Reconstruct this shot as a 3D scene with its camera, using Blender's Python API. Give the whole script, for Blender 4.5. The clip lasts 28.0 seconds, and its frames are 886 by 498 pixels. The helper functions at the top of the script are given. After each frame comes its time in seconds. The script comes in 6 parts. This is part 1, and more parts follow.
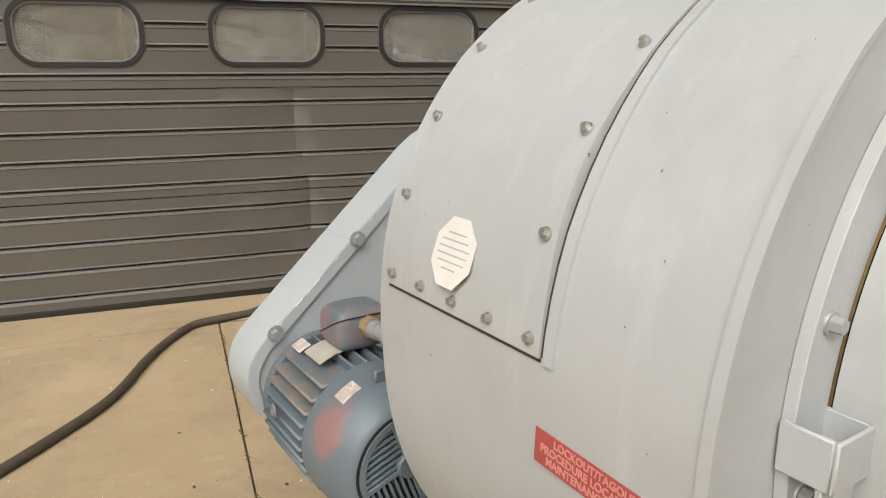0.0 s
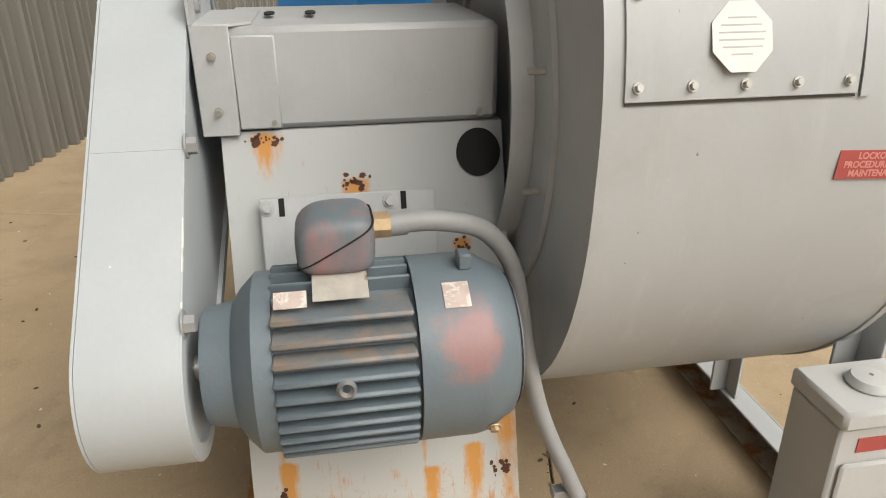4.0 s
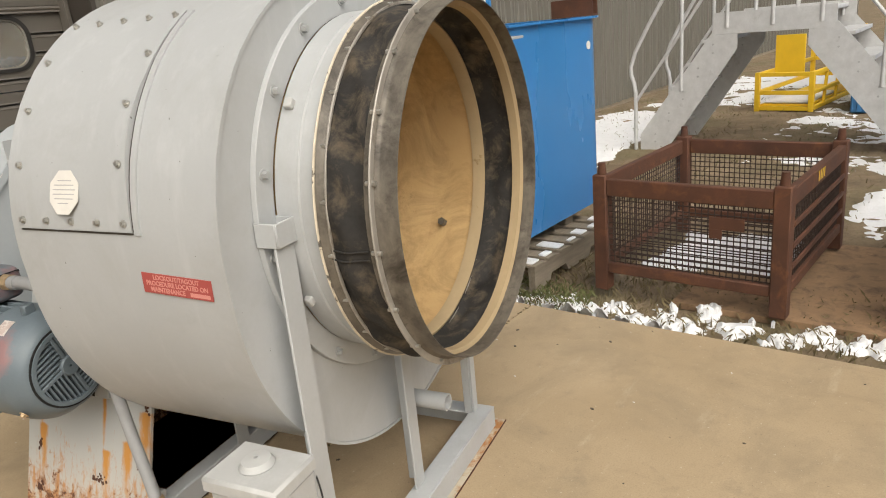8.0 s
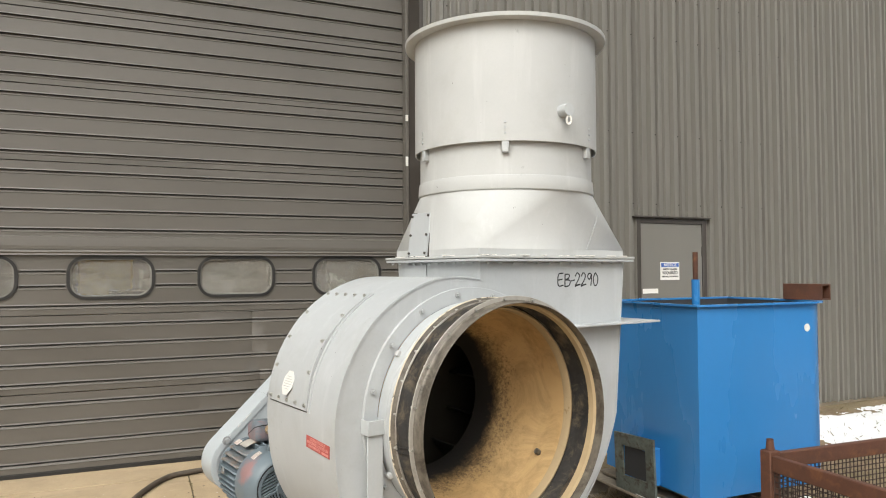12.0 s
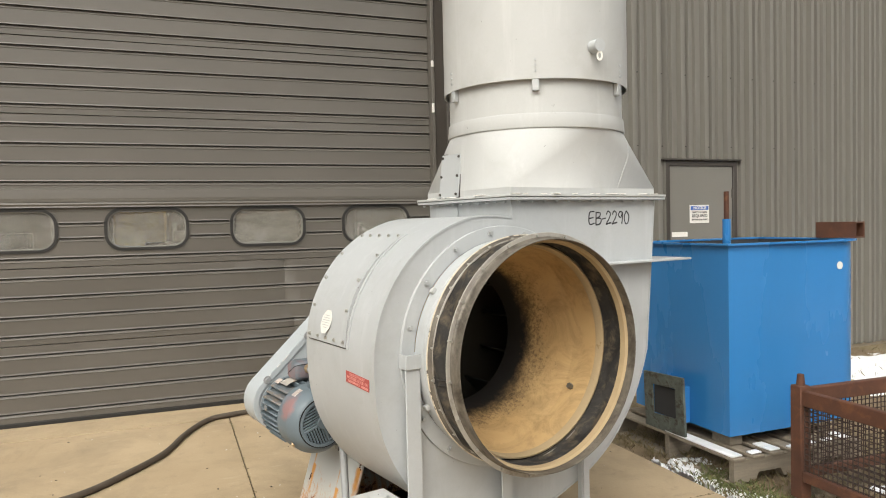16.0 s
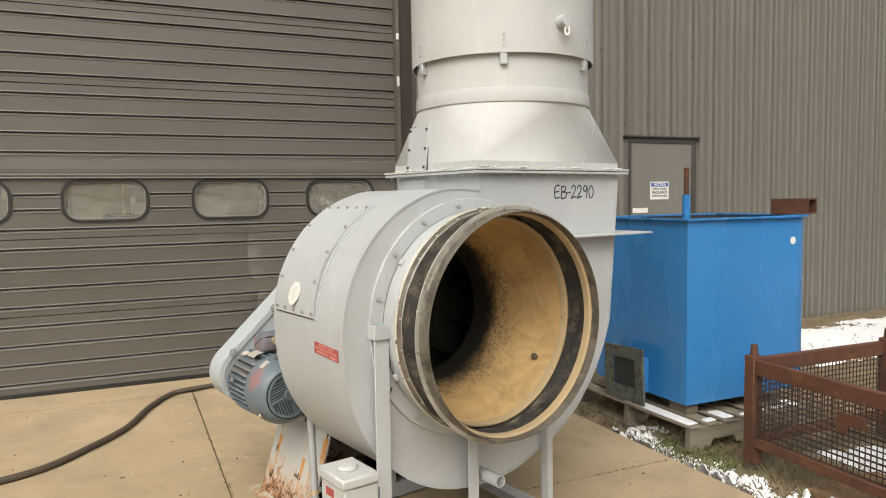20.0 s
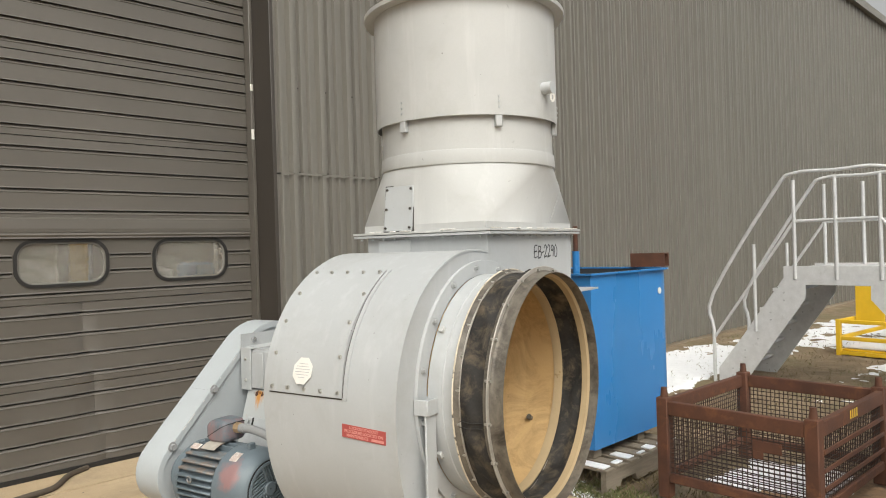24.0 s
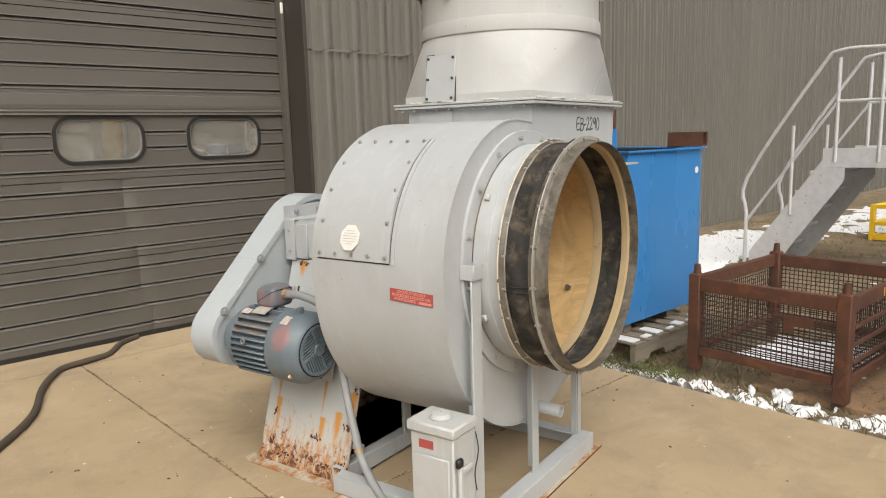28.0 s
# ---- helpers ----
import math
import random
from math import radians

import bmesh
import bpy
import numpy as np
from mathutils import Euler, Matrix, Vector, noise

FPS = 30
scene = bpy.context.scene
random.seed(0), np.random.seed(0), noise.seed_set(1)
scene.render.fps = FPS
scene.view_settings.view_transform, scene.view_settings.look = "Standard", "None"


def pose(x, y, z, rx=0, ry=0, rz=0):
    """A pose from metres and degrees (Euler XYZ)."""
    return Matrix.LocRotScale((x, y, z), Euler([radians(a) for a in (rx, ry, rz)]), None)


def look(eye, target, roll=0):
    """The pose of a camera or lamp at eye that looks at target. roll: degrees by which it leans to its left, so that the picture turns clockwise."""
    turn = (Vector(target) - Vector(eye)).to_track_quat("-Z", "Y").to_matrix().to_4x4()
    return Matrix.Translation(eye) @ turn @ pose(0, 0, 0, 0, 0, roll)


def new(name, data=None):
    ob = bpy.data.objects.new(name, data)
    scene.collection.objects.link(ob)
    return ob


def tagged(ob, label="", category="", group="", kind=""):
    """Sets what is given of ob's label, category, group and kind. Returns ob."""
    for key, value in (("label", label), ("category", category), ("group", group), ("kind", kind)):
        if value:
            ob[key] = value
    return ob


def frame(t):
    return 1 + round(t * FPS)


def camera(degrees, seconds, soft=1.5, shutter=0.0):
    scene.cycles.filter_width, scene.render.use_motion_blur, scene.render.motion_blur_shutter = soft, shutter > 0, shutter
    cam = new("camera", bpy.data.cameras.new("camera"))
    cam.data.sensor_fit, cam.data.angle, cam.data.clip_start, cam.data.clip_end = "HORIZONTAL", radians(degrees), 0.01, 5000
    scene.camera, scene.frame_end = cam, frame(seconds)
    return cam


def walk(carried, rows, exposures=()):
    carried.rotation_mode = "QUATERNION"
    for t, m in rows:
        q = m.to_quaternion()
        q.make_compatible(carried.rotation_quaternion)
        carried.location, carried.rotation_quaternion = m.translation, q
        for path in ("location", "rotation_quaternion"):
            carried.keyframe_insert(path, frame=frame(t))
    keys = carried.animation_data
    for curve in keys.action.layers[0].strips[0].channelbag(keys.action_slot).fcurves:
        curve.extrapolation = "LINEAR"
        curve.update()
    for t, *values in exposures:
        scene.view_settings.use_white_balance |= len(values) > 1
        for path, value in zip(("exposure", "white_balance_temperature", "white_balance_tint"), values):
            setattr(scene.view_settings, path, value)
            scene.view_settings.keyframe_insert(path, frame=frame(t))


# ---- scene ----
cam = camera(64.0, 28.0, soft=1.05)
PATH = [
    (0, (0.969, 0.705, 1.399), (1.659, 2.512, 0.893), 0.0),
    (0.5, (0.758, 0.921, 1.379), (1.713, 2.597, 0.852), -0.4),
    (1, (0.538, 1.203, 1.388), (1.716, 2.72, 0.828), -0.5),
    (1.5, (0.347, 1.407, 1.38), (1.735, 2.7, 0.746), -0.9),
    (2, (0.316, 1.606, 1.359), (1.851, 2.682, 0.661), -2.8),
    (2.5, (0.265, 1.78, 1.345), (1.922, 2.588, 0.57), -2.6),
    (3, (0.248, 1.994, 1.267), (1.971, 2.453, 0.361), -1.3),
    (3.5, (0.295, 2.02, 1.263), (2.118, 2.092, 0.443), -0.0),
    (5.5, (0.111, 1.373, 1.4), (1.946, 1.76, 0.706), -3.5),
    (6, (0.215, 1.147, 1.419), (1.991, 1.748, 0.724), -3.7),
    (6.5, (0.259, 0.786, 1.414), (1.955, 1.573, 0.708), -4.1),
    (7, (0.354, 0.457, 1.42), (1.992, 1.372, 0.73), -4.7),
    (7.5, (0.503, 0.238, 1.424), (2.143, 1.173, 0.765), -4.9),
    (8, (0.613, -0.047, 1.425), (2.1, 1.146, 0.822), -5.6),
    (8.5, (0.731, -0.284, 1.43), (2.039, 1.114, 0.851), -5.8),
    (9, (0.892, -0.409, 1.44), (2.04, 1.128, 0.874), -5.0),
    (9.5, (0.971, -0.58, 1.459), (1.953, 1.073, 0.909), -3.0),
    (10, (0.969, -0.763, 1.472), (1.867, 0.952, 0.972), -1.1),
    (10.5, (0.87, -0.879, 1.491), (1.725, 0.881, 1.077), -0.3),
    (11, (0.767, -0.973, 1.526), (1.626, 0.814, 1.267), -0.6),
    (11.5, (0.759, -1.182, 1.575), (1.589, 0.637, 1.521), -0.4),
    (12, (0.75, -1.349, 1.602), (1.541, 0.487, 1.663), -0.3),
    (12.5, (0.729, -1.373, 1.605), (1.491, 0.473, 1.708), -0.5),
    (14.5, (0.729, -1.374, 1.568), (1.459, 0.488, 1.544), -1.2),
    (15, (0.729, -1.365, 1.566), (1.458, 0.497, 1.52), -1.4),
    (15.5, (0.722, -1.369, 1.561), (1.447, 0.494, 1.502), -1.4),
    (16, (0.706, -1.373, 1.55), (1.43, 0.49, 1.477), -1.3),
    (16.5, (0.697, -1.372, 1.545), (1.424, 0.489, 1.456), -1.2),
    (17, (0.683, -1.386, 1.546), (1.418, 0.471, 1.442), -1.2),
    (17.5, (0.688, -1.378, 1.538), (1.43, 0.476, 1.424), -1.1),
    (18, (0.691, -1.371, 1.533), (1.441, 0.479, 1.409), -1.2),
    (18.5, (0.696, -1.375, 1.543), (1.453, 0.471, 1.406), -1.0),
    (19, (0.691, -1.383, 1.539), (1.459, 0.458, 1.398), -0.9),
    (19.5, (0.691, -1.38, 1.537), (1.479, 0.453, 1.395), -0.8),
    (20, (0.672, -1.387, 1.535), (1.492, 0.431, 1.393), -0.9),
    (20.5, (0.539, -1.332, 1.523), (1.408, 0.463, 1.38), -1.1),
    (21, (0.335, -1.231, 1.515), (1.275, 0.528, 1.37), -1.4),
    (21.5, (0.223, -1.07, 1.516), (1.268, 0.628, 1.358), -2.2),
    (22, (0.116, -0.901, 1.535), (1.327, 0.686, 1.417), -2.5),
    (22.5, (-0.056, -0.754, 1.565), (1.279, 0.733, 1.49), -2.7),
    (24.5, (-0.163, -0.659, 1.589), (1.25, 0.757, 1.587), -1.8),
    (25, (-0.162, -0.641, 1.552), (1.238, 0.786, 1.484), -2.0),
    (25.5, (-0.184, -0.622, 1.545), (1.204, 0.809, 1.386), -2.0),
    (26, (-0.206, -0.637, 1.524), (1.16, 0.804, 1.287), -2.1),
    (26.5, (-0.21, -0.609, 1.518), (1.15, 0.828, 1.23), -1.9),
    (27, (-0.223, -0.609, 1.524), (1.129, 0.831, 1.209), -1.6),
    (27.5, (-0.227, -0.602, 1.511), (1.121, 0.842, 1.197), -1.7),
    (28, (-0.235, -0.624, 1.519), (1.104, 0.828, 1.204), -1.6),
]
# the clip's camera shifts its brightness and white balance a little on the way
LEVELS = [(0, -0.05, 6350, 10), (1, -0.06, 6400, 10), (2, 0.08, 6500, 10), (3, 0.12, 6350, 10), (5.5, -0.15, 6500, 10), (7, -0.1, 6500, 10), (9, 0.0, 6500, 10), (10, 0.1, 6350, 10), (12, 0.2, 6150, 8), (15, 0.2, 6300, 8), (17, 0.15, 6300, 8), (20, 0.1, 6400, 8), (22, 0.1, 6350, 8), (25, 0.05, 6250, 8), (27, 0.0, 6350, 10), (28, 0.0, 6350, 10)]
walk(cam, [(t, look(eye, target, roll)) for t, eye, target, roll in PATH], LEVELS)

# ---- sky and light: a bright overcast winter day ----
world = bpy.data.worlds.new("overcast")
scene.world = world
world.use_nodes = True
wn, wl = world.node_tree.nodes, world.node_tree.links
wn.clear()
sky = wn.new("ShaderNodeTexSky")
sky.sky_type, sky.sun_disc = "NISHITA", False
sky.sun_elevation, sky.sun_rotation = radians(48), radians(200)
sky.air_density, sky.dust_density, sky.ozone_density = 1.0, 6.0, 1.0
grey = wn.new("ShaderNodeHueSaturation")
grey.inputs["Saturation"].default_value = 0.12
back = wn.new("ShaderNodeBackground")
back.inputs["Strength"].default_value = 0.150
wout = wn.new("ShaderNodeOutputWorld")
wl.new(sky.outputs[0], grey.inputs["Color"])
cloud = wn.new("ShaderNodeMix")
cloud.data_type, cloud.blend_type = "RGBA", "MULTIPLY"
cloud.inputs["Factor"].default_value = 1.0
cloud.inputs["B"].default_value = (1.045, 1.0, 0.925, 1)
wl.new(grey.outputs[0], cloud.inputs["A"])
wl.new(cloud.outputs["Result"], back.inputs["Color"])
wl.new(back.outputs[0], wout.inputs["Surface"])
sun_data = bpy.data.lights.new("sun", "SUN")
sun_data.energy, sun_data.angle, sun_data.color = 2.1, radians(42), (1.0, 0.94, 0.83)
sun = new("sun", sun_data)
sun.matrix_world = look((-11, -8, 12), (0, 0, 0))


# ---- materials ----
def mix_col(nt, fac, a, b):
    n = nt.nodes.new("ShaderNodeMix")
    n.data_type = "RGBA"
    for sock, val in ((n.inputs["Factor"], fac), (n.inputs["A"], a), (n.inputs["B"], b)):
        if isinstance(val, (int, float)):
            sock.default_value = val
        elif isinstance(val, tuple):
            sock.default_value = (*val, 1) if len(val) == 3 else val
        else:
            nt.links.new(val, sock)
    return n.outputs["Result"]


def tex_noise(nt, scale, detail=4, rough=0.6, coord="Object", stretch=None, distort=0.0):
    tc = nt.nodes.new("ShaderNodeTexCoord")
    n = nt.nodes.new("ShaderNodeTexNoise")
    n.inputs["Scale"].default_value, n.inputs["Detail"].default_value, n.inputs["Roughness"].default_value = scale, detail, rough
    n.inputs["Distortion"].default_value = distort
    src = tc.outputs[coord]
    if stretch:
        mp = nt.nodes.new("ShaderNodeMapping")
        mp.inputs["Scale"].default_value = stretch
        nt.links.new(src, mp.inputs["Vector"])
        src = mp.outputs[0]
    nt.links.new(src, n.inputs["Vector"])
    return n.outputs["Fac"]


def ramp(nt, fac, lo, hi):
    n = nt.nodes.new("ShaderNodeMapRange")
    n.inputs["From Min"].default_value, n.inputs["From Max"].default_value = lo, hi
    nt.links.new(fac, n.inputs["Value"])
    return n.outputs[0]


def times(nt, a, b, op="MULTIPLY"):
    n = nt.nodes.new("ShaderNodeMath")
    n.operation, n.use_clamp = op, True
    for sock, val in zip(n.inputs, (a, b)):
        if isinstance(val, (int, float)):
            sock.default_value = val
        else:
            nt.links.new(val, sock)
    return n.outputs[0]


def height(nt, axis=2):
    tc = nt.nodes.new("ShaderNodeTexCoord")
    sp = nt.nodes.new("ShaderNodeSeparateXYZ")
    nt.links.new(tc.outputs["Object"], sp.inputs[0])
    return sp.outputs[axis]


def bump(nt, bsdf, fac, strength=0.3, dist=0.003):
    b = nt.nodes.new("ShaderNodeBump")
    b.inputs["Strength"].default_value, b.inputs["Distance"].default_value = strength, dist
    nt.links.new(fac, b.inputs["Height"])
    nt.links.new(b.outputs[0], bsdf.inputs["Normal"])


def material(name, color, rough=0.6, metal=0.0, vary=0.12, scale=6.0, fine=60.0, relief=0.15, relief_size=0.002, spots=None, spot_at=(0.6, 0.68), spot_scale=7.0, stretch=None):
    """A worn surface: a base colour that varies at two scales, fine relief, and optional spots of another colour."""
    m = bpy.data.materials.new(name)
    m.use_nodes = True
    nt = m.node_tree
    b = nt.nodes["Principled BSDF"]
    dark = tuple(c * (1 - vary) for c in color)
    light = tuple(min(1, c * (1 + vary)) for c in color)
    broad, grain = tex_noise(nt, scale, 5, stretch=stretch), tex_noise(nt, fine, 3)
    col = mix_col(nt, ramp(nt, broad, 0.3, 0.7), dark, light)
    col = mix_col(nt, times(nt, ramp(nt, grain, 0.35, 0.75), 0.35), col, tuple(c * (1 - 1.2 * vary) for c in color))
    if spots:
        mask = ramp(nt, tex_noise(nt, spot_scale, 8, 0.7, distort=0.4), *spot_at)
        col = mix_col(nt, mask, col, spots)
    nt.links.new(col, b.inputs["Base Color"])
    b.inputs["Metallic"].default_value = metal
    rr = nt.nodes.new("ShaderNodeMapRange")
    rr.inputs["To Min"].default_value, rr.inputs["To Max"].default_value = max(0.05, rough - 0.1), min(1, rough + 0.1)
    nt.links.new(broad, rr.inputs["Value"])
    nt.links.new(rr.outputs[0], b.inputs["Roughness"])
    bump(nt, b, grain, relief, relief_size)
    return m




def painted(name, color, rough):
    """Weathered machine paint: cloudy tone, faint runs, dull dirt, small scuffs and pin chips."""
    m = material(name, color, rough, vary=0.06, scale=1.7, fine=110, relief=0.08)
    nt = m.node_tree
    b = nt.nodes["Principled BSDF"]
    col = b.inputs["Base Color"].links[0].from_socket
    runs = tex_noise(nt, 1.0, 5, 0.65, stretch=(14, 14, 1.3))
    col = mix_col(nt, times(nt, ramp(nt, runs, 0.54, 0.70), 0.30), col, tuple(c * 1.28 for c in color))
    col = mix_col(nt, times(nt, ramp(nt, tex_noise(nt, 2.6, 7, 0.7, distort=0.5), 0.50, 0.70), 0.36), col, (color[0] * 0.74, color[1] * 0.71, color[2] * 0.66))
    col = mix_col(nt, times(nt, ramp(nt, tex_noise(nt, 9, 7, 0.75, distort=0.8), 0.67, 0.71), 0.5), col, tuple(c * 0.62 for c in color))
    col = mix_col(nt, times(nt, ramp(nt, tex_noise(nt, 38, 3, 0.6), 0.745, 0.765), 0.7), col, (0.07, 0.06, 0.05))
    col = mix_col(nt, times(nt, ramp(nt, tex_noise(nt, 24, 5, 0.7, stretch=(1, 1, 2.5)), 0.73, 0.76), 0.6), col, (0.62, 0.62, 0.60))
    nt.links.new(col, b.inputs["Base Color"])
    return m


PAINT = painted("grey paint", (0.42, 0.435, 0.445), 0.48)
PAINT_LIGHT = painted("pale grey paint", (0.455, 0.46, 0.455), 0.66)
GUARD = material("guard paint", (0.40, 0.43, 0.45), 0.45, vary=0.06, scale=3, fine=90, relief=0.08, spots=(0.75, 0.76, 0.76), spot_at=(0.71, 0.73), spot_scale=18)
MOTOR = material("motor blue grey", (0.128, 0.160, 0.184), 0.5, vary=0.12, scale=9, fine=120, relief=0.2)
HOSE_GREY = material("grey conduit jacket", (0.27, 0.275, 0.28), 0.5, vary=0.08, scale=12)
PLATE_WHITE = material("scratched off-white plate", (0.41, 0.385, 0.34), 0.5, vary=0.15, scale=25, spots=(0.22, 0.12, 0.06), spot_at=(0.60, 0.66), spot_scale=22)
MOTOR_RUSTY = material("motor enamel with tan rust", (0.14, 0.165, 0.182), 0.6, vary=0.12, scale=9, fine=120, relief=0.25, spots=(0.235, 0.185, 0.15), spot_at=(0.42, 0.62), spot_scale=11)
MOTOR_PINK = material("motor enamel with pink overspray", (0.128, 0.160, 0.184), 0.5, vary=0.12, scale=9, fine=120, relief=0.2, spots=(0.30, 0.145, 0.14), spot_at=(0.46, 0.70), spot_scale=8)
TAG = material("stained pinkish tag", (0.50, 0.41, 0.37), 0.5, vary=0.2, scale=30, spots=(0.62, 0.58, 0.54), spot_at=(0.5, 0.56), spot_scale=40)
PRIMER = material("pinkish primer", (0.30, 0.145, 0.125), 0.7, vary=0.15, scale=14)
# near-black stands in for the shade in holes, slots and gaps
DARKVOID = material("near-black shade of gaps", (0.012, 0.012, 0.012), 0.9)
STEEL = material("bright bolt steel", (0.5, 0.49, 0.46), 0.4, 0.8, vary=0.15, scale=40)
ZINC = material("dull zinc", (0.42, 0.43, 0.43), 0.5, 0.4, vary=0.12, scale=30)
BRASS = material("rusty brass", (0.45, 0.33, 0.2), 0.5, 0.5, vary=0.2, scale=60)
RIM = material("bare rim steel", (0.150, 0.132, 0.108), 0.5, 0.2, vary=0.35, scale=11, relief=0.3, spots=(0.04, 0.033, 0.026), spot_at=(0.48, 0.66), spot_scale=9, stretch=(1, 2.5, 1))
RIM_FACE = material("scuffed rim flange", (0.40, 0.375, 0.335), 0.5, 0.3, vary=0.2, scale=8, spots=(0.16, 0.13, 0.095), spot_at=(0.54, 0.70), spot_scale=6)
PEEL = material("peeling cream paint", (0.62, 0.55, 0.43), 0.65, vary=0.15, scale=18, spots=(0.10, 0.085, 0.07), spot_at=(0.55, 0.6), spot_scale=22)
CANVAS = material("blackened canvas", (0.022, 0.020, 0.018), 0.85, vary=0.6, scale=11, relief=0.5, spots=(0.15, 0.115, 0.075), spot_at=(0.49, 0.76), spot_scale=12, stretch=(1, 0.6, 1))
DUST_OLD = material("tan dust flakes", (0.50, 0.34, 0.16), 0.9, vary=0.12, scale=3.5, relief=0.35, spots=(0.07, 0.055, 0.035), spot_at=(0.66, 0.74), spot_scale=6)
DUST_PALE = material("pale tan strip", (0.36, 0.27, 0.155), 0.85, vary=0.1, scale=8, spots=(0.25, 0.17, 0.08), spot_at=(0.66, 0.72), spot_scale=12)
# olive taken near black: the housing's inner shade is in this colour
OLIVE = material("olive fan inside darkened for shade", (0.014, 0.012, 0.007), 0.9, vary=0.2, scale=4)
RED = material("faded red label", (0.37, 0.072, 0.064), 0.55, vary=0.06, scale=20)
REDTEXT = material("pink lettering", (0.62, 0.26, 0.23), 0.6)
WHITE = material("white label", (0.70, 0.68, 0.64), 0.5, vary=0.05, scale=20, spots=(0.55, 0.44, 0.28), spot_at=(0.62, 0.70), spot_scale=24)
INKGREY = material("grey print", (0.42, 0.42, 0.42), 0.6)
BLUEINK = material("blue print", (0.05, 0.12, 0.4), 0.6)
BLACKINK = material("black marker", (0.012, 0.012, 0.013), 0.5)
BLUE = material("blue enamel", (0.035, 0.190, 0.475), 0.27, vary=0.06, scale=1.6, fine=40, relief=0.05, spots=(0.05, 0.15, 0.29), spot_at=(0.66, 0.76), spot_scale=4, stretch=(1, 1, 0.35))
BLUE_DARK = material("dull blue", (0.04, 0.17, 0.38), 0.5, vary=0.1, scale=2)
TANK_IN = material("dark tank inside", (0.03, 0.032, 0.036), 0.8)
RUST = material("brown rust", (0.085, 0.033, 0.017), 0.8, vary=0.32, scale=6, fine=140, relief=0.5, spots=(0.16, 0.062, 0.024), spot_at=(0.54, 0.74), spot_scale=7)
WIRE = material("rusty wire", (0.04, 0.024, 0.018), 0.85, vary=0.25, scale=20)
WOOD = material("weathered pallet wood", (0.22, 0.185, 0.14), 0.9, vary=0.2, scale=6, fine=70, relief=0.5, stretch=(1, 8, 8))
GALV = material("galvanised steel", (0.56, 0.565, 0.57), 0.55, 0.25, vary=0.1, scale=14, spots=(0.42, 0.42, 0.42), spot_at=(0.6, 0.75), spot_scale=5)
YELLOW = material("safety yellow", (0.72, 0.46, 0.02), 0.5, vary=0.08, scale=5)
FLANGE = material("corroded grey-green plate", (0.105, 0.12, 0.105), 0.75, vary=0.4, scale=14, relief=0.5, spots=(0.05, 0.04, 0.03), spot_at=(0.50, 0.62), spot_scale=16)
GREEN = material("chipped grey green paint", (0.27, 0.31, 0.275), 0.6, vary=0.12, scale=8, spots=(0.16, 0.08, 0.04), spot_at=(0.62, 0.68), spot_scale=10)
SNOW = material("old snow", (0.80, 0.81, 0.83), 0.6, vary=0.07, scale=12, relief=0.8, relief_size=0.012, spots=(0.50, 0.45, 0.38), spot_at=(0.62, 0.76), spot_scale=26)
LEAF = material("dry grass", (0.16, 0.125, 0.06), 0.8, vary=0.3, scale=20)
LEAF_GREEN = material("green grass", (0.13, 0.14, 0.05), 0.8, vary=0.3, scale=20)
HOSE = material("dusty rubber hose", (0.075, 0.058, 0.042), 0.75, vary=0.25, scale=20)
DOOR = material("bronze door enamel", (0.104, 0.0945, 0.082), 0.38, vary=0.10, scale=1.3, fine=50, relief=0.05, stretch=(0.5, 1, 1.6))
SEAM = material("door seam shadow gap", (0.03, 0.026, 0.022), 0.7)
CLAD = material("bronze wall cladding", (0.168, 0.159, 0.139), 0.36, vary=0.06, scale=1.2, fine=40, relief=0.04, stretch=(1, 1, 0.15))
JAMB = material("dark jamb trim", (0.045, 0.038, 0.032), 0.5, vary=0.15, scale=2)
GASKET = material("window gasket", (0.013, 0.012, 0.011), 0.55)
FRAMEMETAL = material("window inner frame", (0.22, 0.21, 0.19), 0.4, 0.2, vary=0.15)
BLOCK = material("foundation block", (0.34, 0.29, 0.22), 0.9, vary=0.15, scale=6, relief=0.5)


